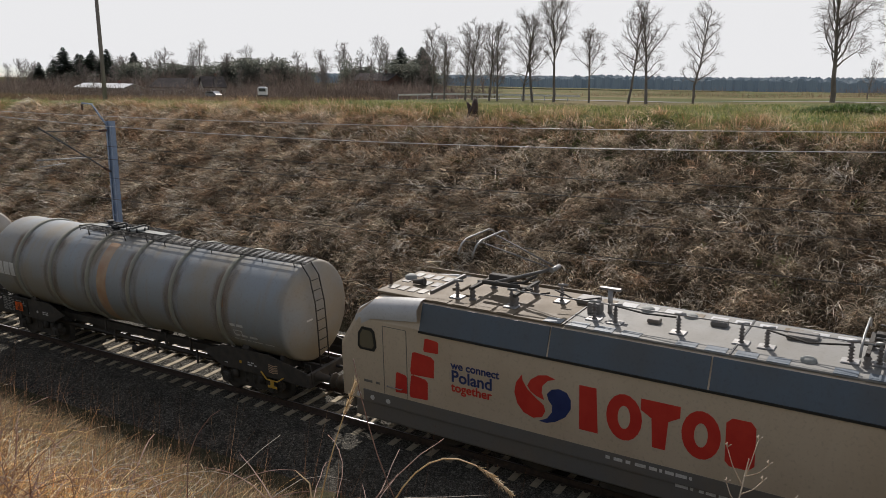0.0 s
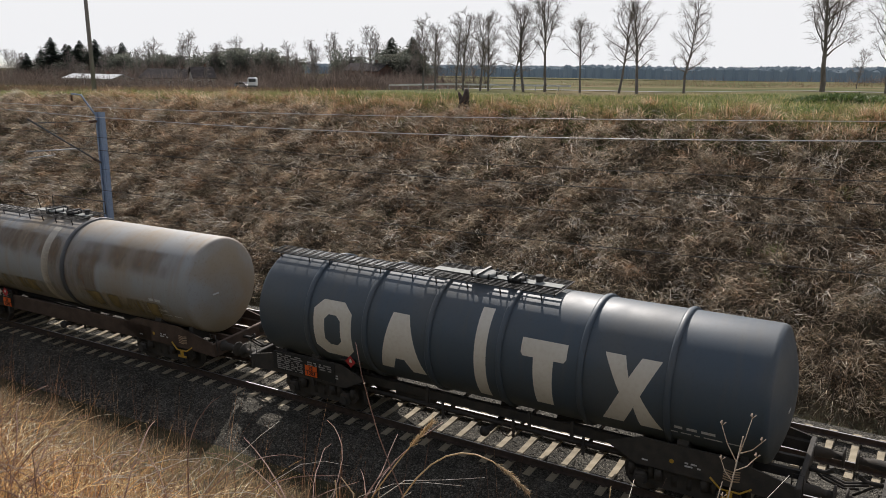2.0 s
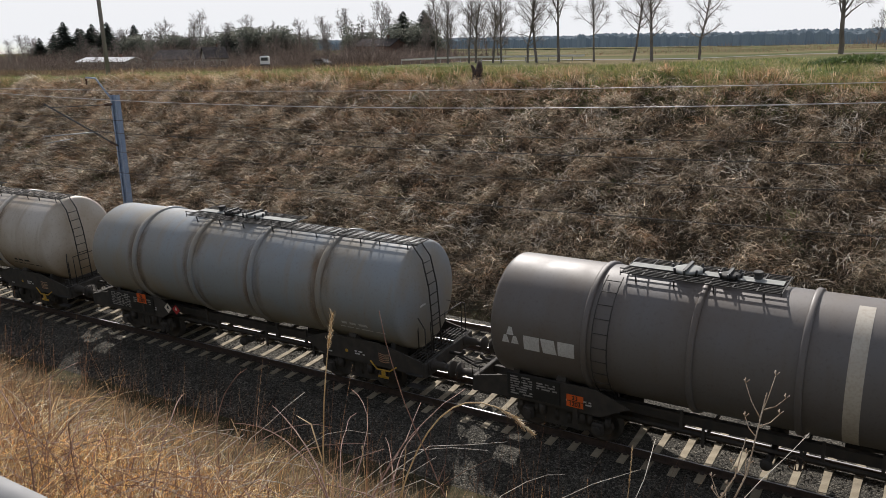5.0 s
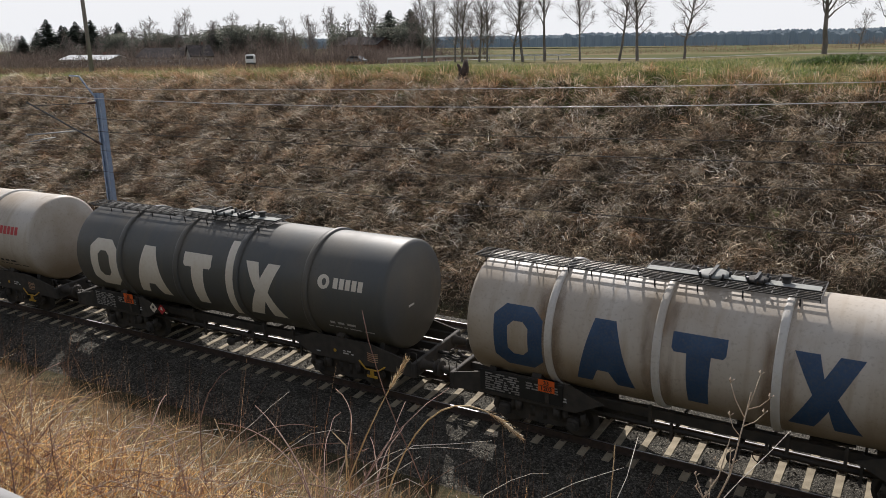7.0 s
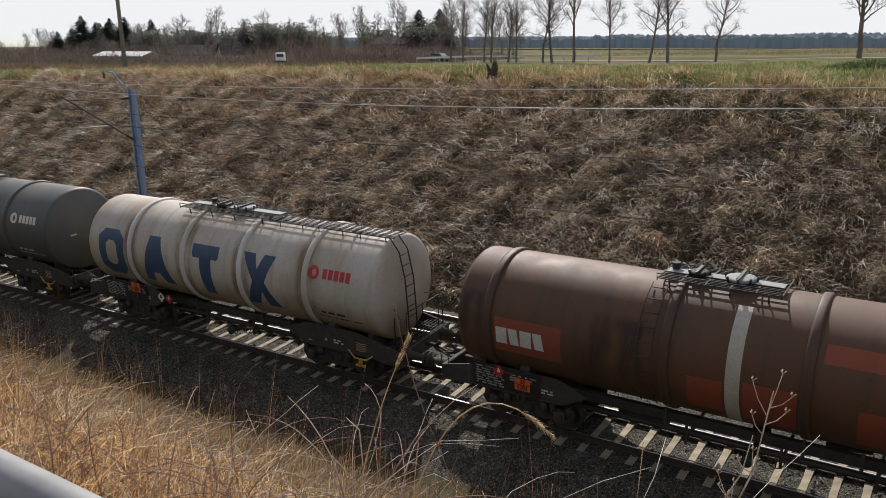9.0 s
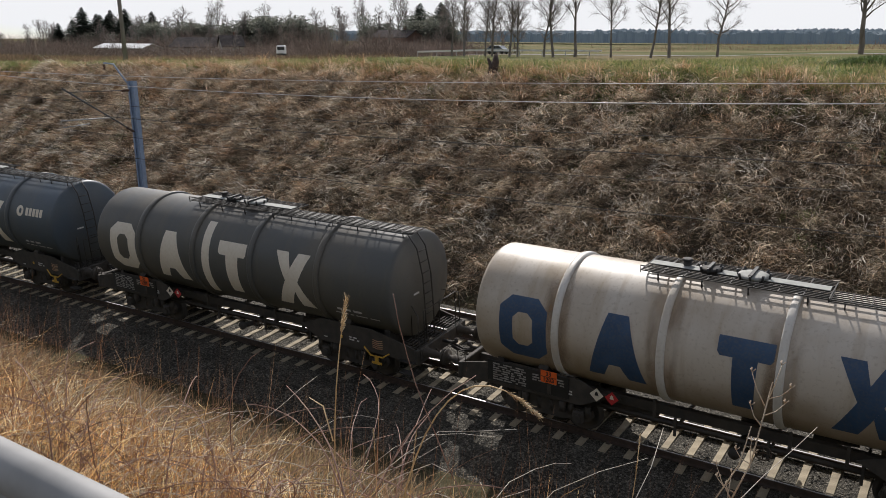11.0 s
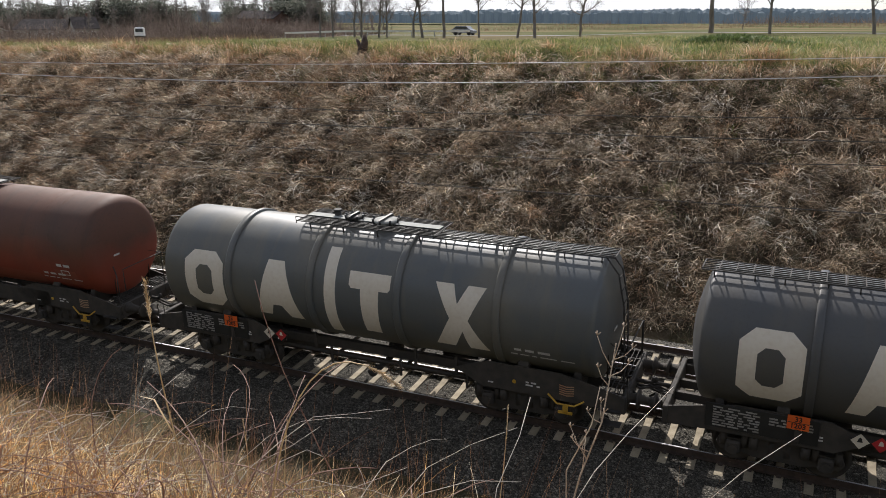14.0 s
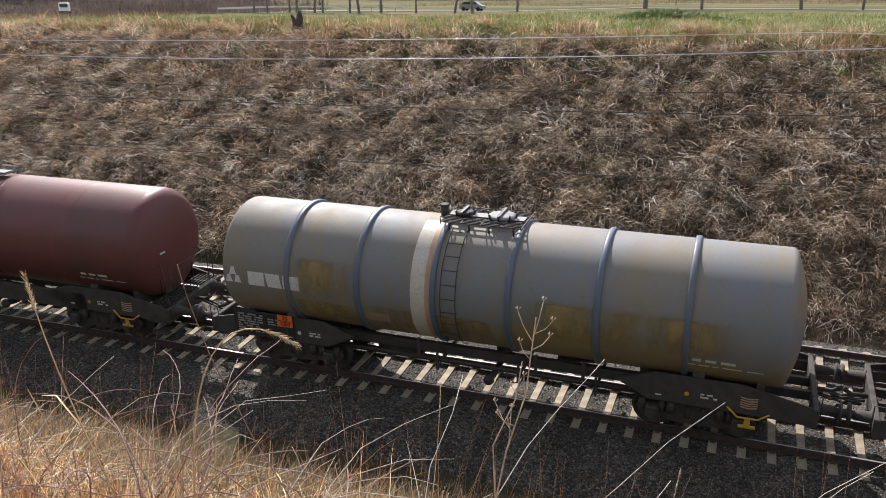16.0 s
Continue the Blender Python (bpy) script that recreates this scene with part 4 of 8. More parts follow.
def tank_wagon(spec):
    L = spec["len"]
    half = L / 2
    r, zc = spec.get("r", TR), ZC
    root = empty("tank_wagon")
    tagged(root, spec["label"], "tank wagon", group="wagons of the goods train")
    body = PAINTS[spec["paint"]]
    depth = spec.get("dish", 0.42)
    g = Geo().lathe(tank_profile(L, r, depth), 96, "x", (0, 0, zc))
    tank = part("tank", g, body, root)
    left = -half
    # stiffening rings
    for q in spec.get("rings", ()):
        rg = Geo()
        x = left + q
        w, t = spec.get("ring_w", 0.13), 0.065
        rg.lathe([(x - w / 2, r - 0.01), (x - w / 2, r + t * 0.8), (x - w / 4, r + t), (x + w / 4, r + t), (x + w / 2, r + t * 0.8), (x + w / 2, r - 0.01)], 44, "x", (0, 0, zc))
        part("tank_ring", rg, PAINTS[spec.get("ring_paint", "pale_ring" if spec["paint"] == "white" else spec["paint"])], tank)
        if spec["paint"] in ("white", "light_grey", "grey"):
            sg = Geo()
            for e in (-1, 1):
                steps = [radians(68 - 148 * k / 44) for k in range(45)]
                sg.grid([[(x + e * 0.075, -(r + 0.003) * math.cos(a), zc + (r + 0.003) * math.sin(a)), (x + e * 0.42, -(r + 0.003) * math.cos(a), zc + (r + 0.003) * math.sin(a))] for a in steps])
            part("rust_stain", sg, rust_wash, tank)
    for q in spec.get("seams", ()):
        rg = Geo().lathe([(left + q - 0.02, r - 0.002), (left + q - 0.012, r + 0.006), (left + q + 0.012, r + 0.006), (left + q + 0.02, r - 0.002)], 44, "x", (0, 0, zc))
        part("weld_seam", rg, body, tank)
    for x0, x1, kind in spec.get("bands", ()):
        bm_ = {"tan": tan_stripe, "orange": orange_band, "brown": brown_band}[kind]
        band(left + x0, left + x1, r, zc, bm_, tank, "painted band round the tank", lift=0.004 if kind == "brown" else 0.006, a0=spec.get("band_lo", -62), a1=spec.get("band_hi", 62))
    mark = navy_mark if spec["paint"] == "white" else cream_mark
    for kind, q in spec.get("emblems", ()):
        if kind == "bar":
            part("marking", wrap([(left + q - 0.16, 1.52), (left + q + 0.16, 1.52), (left + q + 0.16, 3.95), (left + q - 0.16, 3.95)], steps=14), mark if spec["paint"] != "white" else tan_stripe, tank)
        elif kind == "stub":
            part("marking", wrap([(left + q - 0.08, 1.6), (left + q + 0.14, 1.6), (left + q + 0.12, 2.05), (left + q - 0.06, 2.3)], steps=4), mark, tank)
        else:
            emblem(tank, kind, left + q, mark)
    if "logo" in spec:
        lm = red_mark if spec["paint"] == "white" else cream_mark
        small_logo(tank, left + spec["logo"] - 0.45, 3.18, lm, None if spec["paint"] != "white" else red_mark)
    if "blocks" in spec:
        x0, z0, w, hh, n = spec["blocks"]
        block_logo(tank, left + x0, z0, pale_mark, w, hh, n)
    if spec.get("triad"):
        x0 = left + spec["triad"]
        for a in (90, 210, 330):
            cx, cz = x0 + 0.14 * math.cos(radians(a)), 2.58 + 0.14 * math.sin(radians(a))
            part("marking", wrap([(cx - 0.1, cz - 0.09), (cx + 0.1, cz - 0.09), (cx + 0.04, cz + 0.11), (cx - 0.04, cz + 0.11)], steps=2), pale_mark, tank)
    stain = 0
    for x0, x1, z0, z1, key in spec.get("patches", ()):
        if key.endswith("_wash"):
            lift = 0.0025 + 0.0012 * stain
            stain += 1
            part("run_off_stain", wrap([(left + x0, z0), (left + x1, z0), (left + x1, z1), (left + x0, z1)], lift=lift, steps=max(3, int((z1 - z0) / 0.06))), PAINTS[key], tank)
            continue
        part("paint_patch", wrap([(left + x0, z0), (left + x1, z0), (left + x1, z1), (left + x0, z1)], lift=0.0025, steps=max(3, int((z1 - z0) / 0.035))), PAINTS[key], tank)
    # small writing low on the flank
    def flank_bars(x, z, w, h, rows, seed, mat=None):
        rr = random.Random(seed)
        for i in range(rows):
            zz = z + h / 2 - (i + 0.5) * h / rows
            xx = x - w / 2
            while xx < x + w / 2 - 0.05:
                q = min(rr.uniform(0.1, 0.4), x + w / 2 - xx)
                part("marking", wrap([(xx, zz - h / rows * 0.28), (xx + q, zz - h / rows * 0.28), (xx + q, zz + h / rows * 0.28), (xx, zz + h / rows * 0.28)], steps=1), mat or pale_mark, tank)
                xx += q + rr.uniform(0.05, 0.12)
    wm = black_mark if spec["paint"] == "white" else pale_mark
    flank_bars(half - 1.7, 2.02, 0.9, 0.14, 1, 3, wm)
    flank_bars(half - 1.5, 1.86, 1.5, 0.07, 1, 4, wm)
    side = spec.get("walk", 1)
    # saddles and stub frames
    for sx in (-1, 1):
        sg = Geo()
        bx = sx * (half - 2.0)
        sg.prism([(-1.15, 1.02), (1.15, 1.02), (1.2, 1.55), (0.9, 1.9), (0.5, 1.42), (0, 1.3), (-0.5, 1.42), (-0.9, 1.9), (-1.2, 1.55)], "x", bx - 0.12, bx + 0.12)
        sg.prism([(-1.1, 1.02), (1.1, 1.02), (1.0, 1.6), (0, 1.35), (-1.0, 1.6)], "x", sx * (half - 0.75) - 0.08, sx * (half - 0.75) + 0.08)
        part("saddle", sg, under, root)
        fg = Geo()
        x0, x1 = sx * (half - 3.1), sx * (half + 0.32)
        for sy in (-1, 1):
            fg.prism([(x0, 0.98), (x1, 0.88), (x1, 1.12), (x0, 1.12)], "y", sy * 1.12 - 0.06, sy * 1.12 + 0.06)
            fg.box(((x0 + x1) / 2, sy * 0.3, 1.02), (abs(x1 - x0), 0.10, 0.2))
        fg.box((sx * (half - 2.0), 0, 1.0), (0.5, 2.2, 0.14))
        part("stub_frame", fg, spec.get("frame", under), root)
        hg = Geo().box((sx * (half + 0.33), 0, 1.0), (0.12, 2.5, 0.42), bevel=0.02)
        part("headstock", hg, spec.get("frame", under), root)
        for sy in (-1, 1):
            part("buffer", shared("buffer", buffer_mesh), under, root, at=pose(sx * (half + 0.38), sy * 0.875, 1.05, 0, 0, 0 if sx > 0 else 180))
        part("coupling", shared("coupling", coupling_mesh), under, root, at=pose(sx * (half + 0.36), 0, 0, 0, 0, 0 if sx > 0 else 180))
        bo = part("bogie", shared("bogie", bogie_mesh), under, root, at=pose(sx * (half - 2.0), 0, 0))
        for q in (-0.9, 0.9):
            part("wheelset", shared("wheelset", wheelset_mesh), under, bo, at=pose(q, 0, 0))
        for sy in (-1, 1):
            plate = part("side_plate", Geo().prism([(sx * (half - 3.7), 1.22), (sx * (half - 3.0), 0.86), (sx * (half - 0.55), 0.84), (sx * (half + 0.27), 0.80), (sx * (half + 0.27), 1.22), (sx * (half - 0.35), 1.36), (sx * (half - 1.1), 1.52), (sx * (half - 2.9), 1.52)], "y", sy * 1.205 - 0.02, sy * 1.205 + 0.02), spec.get("frame", under), root)
            if sy < 0:
                px0 = sx * (half - 2.2)
                part("inspection_disc", Geo().rod((px0, -1.226, 1.12), (px0, -1.234, 1.12), 0.05, n=12), yellow_mark if sx > 0 else pale_mark, plate)
                bars(plate, px0 + 0.45, 1.12, -1.228, 0.34, 0.14, 2, pale_mark, 31 + sx)
                bars(plate, px0 - 0.5, 1.0, -1.228, 0.3, 0.06, 1, pale_mark, 35 + sx)
                if sx > 0:
                    for i in range(5):
                        cz = 0.98 + i * 0.055
                        part("chevron", Geo().prism([(half - 1.12, cz + 0.03), (half - 0.95, cz), (half - 0.78, cz + 0.03), (half - 0.78, cz + 0.055), (half - 0.95, cz + 0.025), (half - 1.12, cz + 0.055)], "y", -1.232, -1.226), orange_band, plate)
        for q in (-0.5, 0.5):
            part("side_bearing_spring", Geo().rod((sx * (half - 2.0) + q, -1.13, 0.55), (sx * (half - 2.0) + q, -1.13, 0.82), 0.09, n=8), under, root)
        # small writing on the head
        if sx > 0:
            part("head_marking", Geo().box((half - 0.036, -0.5, 2.55), (0.012, 0.4, 0.05)), pale_mark, tank) if spec["paint"] not in ("white", "light_grey") else None
    if spec.get("sill"):
        # full-length outer sill, with hanging boxes
        for sy in (-1, 1):
            part("side_sill", Geo().box((0, sy * 1.18, 1.08), (L - 4.6, 0.09, 0.50), bevel=0.01), spec.get("frame", under), root)
        part("centre_sill", Geo().box((0, 0, 1.05), (L - 5.0, 0.5, 0.28)), under, root)
    else:
        pg = Geo()
        pg.tube([(-half + 3.0, -0.9, 0.82), (half - 3.0, -0.9, 0.82)], 0.045, 8)
        pg.tube([(-half + 3.0, 0.7, 0.8), (half - 3.0, 0.7, 0.8)], 0.03, 6)
        part("brake_pipe", pg, under, root)
        for sy in (-0.62, 0.5):
            part("under_beam", Geo().box((0, sy, 0.99), (L - 5.6, 0.16, 0.24), bevel=0.01), under, root)
        for q in (-1.6, 1.3, 2.4):
            part("pipe_bracket", Geo().box((q, -0.9, 1.06), (0.07, 0.06, 0.5)), under, root)
    # brake gear slung under the middle
    part("air_reservoir", Geo().lathe([(-2.9, 0.0), (-2.88, 0.12), (-2.8, 0.2), (-1.75, 0.2), (-1.67, 0.12), (-1.65, 0.0)], 14, "x", (0, -0.35, 0.72)), under, root)
    part("brake_cylinder", Geo().lathe([(1.6, 0.0), (1.6, 0.17), (2.05, 0.17), (2.1, 0.08), (2.5, 0.04)], 12, "x", (0, 0.25, 0.76)), under, root)
    lg = Geo()
    for y0, y1, z0 in ((-0.2, 0.1, 0.62), (0.15, -0.15, 0.7)):
        lg.rod((-half + 2.9, y0, z0), (half - 2.9, y1, z0), 0.028, n=6)
    for q in (-1.1, 0.9, 2.7):
        lg.box((q, 0, 0.68), (0.05, 1.5, 0.09))
        lg.box((q, -0.95, 0.78), (0.06, 0.04, 0.46))
    part("brake_rigging", lg, under, root)
    # outlet valve and pipe under the middle
    vg = Geo()
    vg.lathe([(0.55, 0.0), (0.55, 0.13), (0.75, 0.13), (0.78, 0.2), (0.84, 0.2), (1.28, 0.16)], 14, "z", (0.3, 0, 0))
    vg.tube([(0.3, -0.1, 0.68), (0.3, -1.0, 0.66), (0.3, -1.28, 0.72)], 0.075, 10)
    vg.lathe([(-1.36, 0.0), (-1.36, 0.12), (-1.28, 0.13), (-1.26, 0.08)], 12, "y", (0.3, 0, 0.72))
    part("outlet_valve", vg, under, root)
    wg = Geo()
    n = 14
    wg.tube([(0.85 + 0.17 * math.cos(6.283 * i / n), -1.2, 0.85 + 0.17 * math.sin(6.283 * i / n)) for i in range(n + 1)], 0.014, 5)
    wg.rod((0.68, -1.2, 0.85), (1.02, -1.2, 0.85), 0.01, n=5)
    wg.rod((0.85, -1.2, 0.68), (0.85, -1.2, 1.02), 0.01, n=5)
    part("hand_wheel", wg, under_brown, root)
    # number boards and plates on the frame
    bx = left + spec.get("board", 1.6)
    bw = spec.get("board_w", 2.2)
    board = part("number_board", Geo().box((bx, -1.245, 1.22), (bw, 0.02, spec.get("board_h", 0.56)), bevel=0.006), black_mark, root, "black board with rows of white writing")
    bars(board, bx - bw * 0.22, 1.22, -1.259, bw * 0.42, spec.get("board_h", 0.56) * 0.85, 8, faint_mark, 5)
    bars(board, bx + bw * 0.26, 1.32, -1.259, bw * 0.38, 0.2, 3, faint_mark, 9)
    px = left + spec.get("plate", 2.2)
    hazard_plate(root, px, spec.get("plate_z", 1.42), -1.29)
    part("plate_bracket", Geo().box((px, -1.2, spec.get("plate_z", 1.42) - 0.2), (0.1, 0.14, 0.5)), under, root)
    for i, (q, mt) in enumerate(spec.get("diamonds", ())):
        diamond(root, left + q, spec.get("diamond_z", 1.28), -1.30, cream_mark if mt == "w" else red_mark)
    if spec.get("diamonds"):
        q = sum(a for a, _ in spec["diamonds"]) / len(spec["diamonds"])
        part("placard_bracket", Geo().box((left + q, -1.25, spec.get("diamond_z", 1.28)), (0.75, 0.05, 0.05)), under, root)
    # yellow anchor-shaped brake handle near the travel end
    ax = half - 0.95
    ag = Geo().tube([(ax - 0.42, -1.28, 1.0), (ax - 0.2, -1.3, 0.80), (ax + 0.2, -1.3, 0.80), (ax + 0.42, -1.28, 0.95)], 0.022, 6)
    ag.box((ax, -1.3, 0.68), (0.12, 0.04, 0.2), bevel=0.01)
    ag.box((ax, -1.3, 0.60), (0.34, 0.04, 0.07), bevel=0.01)
    part("brake_handle", ag, yellow_mark, root, "yellow brake change-over handle")
    # dome platform, catwalk, lids
    d0, d1 = left + spec["dome"][0], left + spec["dome"][1]
    top = zc + r
    plat = part("platform", grating_mesh(d1 - d0, 1.15), grate_mat, root, "open steel grating platform", at=pose(d0, 0, top + 0.10))
    part("platform", SHARED.setdefault("plate%.1f" % (d1 - d0), Geo().box(((d1 - d0) / 2, 0, 0), (d1 - d0 - 0.1, 0.28, 0.012)).mesh("deck")), lid_mat, root, "pale deck strip", at=pose(d0, 0.0, top + 0.135))
    for q in (0.1, 0.35, 0.6, 0.9):
        x = d0 + (d1 - d0) * q
        for sy in (-1, 1):
            part("platform_bracket", Geo().tube([(x, sy * 0.57, top + 0.08), (x, sy * 0.52, top - 0.16)], 0.02, 5), grate_mat, root)
    rg = rail_run([(d0, -0.6, top + 0.05), (d0, -0.62, top + 0.22), (d1, -0.62, top + 0.22), (d1, -0.6, top + 0.05)], 0.014) if not spec.get("railing") else rail_run([(d0, 0.6, top + 0.05), (d0, 0.62, top + 0.5), (d1, 0.62, top + 0.5), (d1, 0.6, top + 0.05)], 0.016)
    part("toe_rail", rg, grate_mat, root)
    mid = (d0 + d1) / 2
    for q, rad, lm in ((mid - 0.55 * side, 0.19, grate_mat), (mid + 0.35 * side, 0.29, lid_mat)):
        lid = part("manhole_lid", Geo().lathe([(top - 0.05, rad - 0.03), (top + 0.15, rad - 0.03), (top + 0.15, rad + 0.03), (top + 0.19, rad + 0.03), (top + 0.21, rad * 0.8), (top + 0.225, 0.001)], 18, "z", (q, 0, 0)), lm, root)
        for k in range(8):
            a = 6.283 * k / 8
            part("lid_clamp", Geo().rod((q + math.cos(a) * (rad + 0.02), math.sin(a) * (rad + 0.02), top + 0.1), (q + math.cos(a) * (rad + 0.06), math.sin(a) * (rad + 0.06), top + 0.26), 0.028, n=6), black_mark, lid)
        part("lid_bar", Geo().box((q, 0, top + 0.25), (0.07, rad * 2.3, 0.04), pose(0, 0, 0)), black_mark, lid)
    part("vent_valve", Geo().rod((mid - 1.1 * side, 0.1, top - 0.03), (mid - 1.1 * side, 0.1, top + 0.26), 0.09, n=10).rod((mid - 1.1 * side, 0.1, top + 0.26), (mid - 1.1 * side, 0.1, top + 0.3), 0.13, 0.10, n=10), grate_mat, root)
    if spec.get("catwalk", True):
        wx0, wx1 = (d1, half - 0.1) if side > 0 else (-half + 0.1, d0)
        pieces = 3
        for i in range(pieces):
            a = wx0 + (wx1 - wx0) * i / pieces
            ln = abs(wx1 - wx0) / pieces - 0.04
            part("catwalk", SHARED.setdefault("cat%.2f" % ln, grating_mesh(ln, 0.55).mesh("catwalk")), grate_mat, root, "steel grating walkway panel", at=pose(a + 0.02, -0.25 if not spec.get("catwalk_mid") else 0, top + 0.085))
            for q in (0.2, 0.8):
                part("catwalk_bracket", Geo().tube([(a + ln * q, -0.52, top + 0.06), (a + ln * q, -0.50, top - 0.15)], 0.016, 5), grate_mat, root)
        part("edge_rail", rail_run([(wx0, -0.55, top + 0.06), (wx1, -0.55, top + 0.06)], 0.016), grate_mat, root)
        if spec.get("railing"):
            part("hand_rail", rail_run([(wx0, 0.1, top + 0.1), (wx0 + 0.1, 0.1, top + 0.55), (wx1 - 0.1, 0.1, top + 0.55), (wx1, 0.1, top + 0.1)], 0.016), grate_mat, root)
    if spec.get("end_ladder"):
        e = half if side > 0 else -half
        q = 1 if side > 0 else -1
        path = [(e - q * 0.35, top + 0.05), (e - q * 0.05, top - 0.35), (e + q * 0.10, zc + 0.4), (e + q * 0.14, zc - 0.4), (e + q * 0.16, 1.2)]
        for y in (-0.45, -0.05):
            part("ladder_stile", Geo().tube([(a, y, b) for a, b in path], 0.02, 6), grate_mat, root)
        for i in range(9):
            zz = 1.35 + i * 0.29
            xs = np.interp(zz, [b for _, b in reversed(path)], [a for a, _ in reversed(path)])
            part("rung", Geo().rod((float(xs), -0.45, zz), (float(xs), -0.05, zz), 0.013, n=5), grate_mat, root)
    if spec.get("side_ladder"):
        x = left + spec["side_ladder"]
        ladder_mat = body if spec.get("sill") else grate_mat
        for q in (0, 0.36):
            part("ladder_stile", Geo().tube([(x + q, -(r + 0.07) * math.cos(radians(a)), zc + (r + 0.07) * math.sin(radians(a))) for a in range(-50, 71, 12)], 0.014, 6), ladder_mat, root)
        for a in range(-44, 66, 12):
            y, z = -(r + 0.07) * math.cos(radians(a)), zc + (r + 0.07) * math.sin(radians(a))
            part("rung", Geo().rod((x, y, z), (x + 0.36, y, z), 0.011, n=5), ladder_mat, root)
    if spec.get("end_platform"):
        e = spec["end_platform"]
        x = e * (half + 0.05)
        part("end_platform", SHARED.setdefault("end_grating", grating_mesh(2.3, 0.55).mesh("end_platform")), grate_mat, root, "small steel brakeman's platform", at=pose(x, -1.15, 1.24, 0, 0, 90))
        for sy in (-1, 1):
            part("hand_rail", rail_run([(x + e * 0.25, sy * 1.05, 1.2), (x + e * 0.25, sy * 1.05, 2.1), (x - e * 0.2, sy * 0.7, 2.25), (x - e * 0.2, sy * 0.7, 1.2)], 0.016), grate_mat, root)
        part("hand_rail", rail_run([(x + e * 0.27, -0.8, 1.2), (x + e * 0.27, -0.8, 2.2), (x + e * 0.27, 0.8, 2.2), (x + e * 0.27, 0.8, 1.2)], 0.016), grate_mat, root)
        for i, zz in enumerate((0.85, 0.5)):
            part("step", Geo().box((x, -1.22, zz), (0.5, 0.22, 0.03)), grate_mat, root)
    # shunter's grip irons at both ends
    for sx in (-1, 1):
        part("grip_iron", rail_run([(sx * (half + 0.42), -1.15, 0.9), (sx * (half + 0.42), -1.2, 1.5), (sx * (half + 0.2), -1.2, 1.5), (sx * (half + 0.2), -1.15, 0.95)], 0.013), under, root)
    if spec.get("data_plate"):
        q = left + spec["data_plate"]
        flank_bars(q, 2.36, 0.5, 0.15, 1, 7)
        part("marking", wrap([(q - 0.16, 2.02), (q + 0.16, 2.02), (q + 0.16, 2.2), (q - 0.16, 2.2)], [[(q - 0.13, 2.05), (q + 0.13, 2.05), (q + 0.13, 2.17), (q - 0.13, 2.17)]], steps=2), pale_mark, tank)
    return root


RINGS4 = (2.45, 4.93, 7.35, 9.85)
RIGHT = dict(rings=RINGS4, ring_w=0.17, dome=(4.1, 7.95), walk=1, end_ladder=True, end_platform=1, plate=2.2, diamonds=((3.43, "w"), (3.8, "r")))
LEFT = dict(rings=RINGS4, ring_w=0.17, dome=(4.2, 7.9), walk=-1, end_platform=0, plate=2.3, diamonds=((3.43, "w"), (3.8, "r")))
SPREAD = (("ring", 1.65), ("wedge", 3.9), ("bar", 5.5), ("post", 6.6), ("cross", 8.95))
SPREAD_STUB = (("ring", 1.65), ("wedge", 3.9), ("stub", 5.55), ("post", 6.65), ("cross", 8.95))
CLOSE = (("ring", 1.67), ("wedge", 3.75), ("post", 5.8), ("bar", 7.1), ("cross", 8.3))
CREAM = "cream tank wagon with navy flank markings and rust streaks"
DARK = "anthracite tank wagon with large cream flank markings"

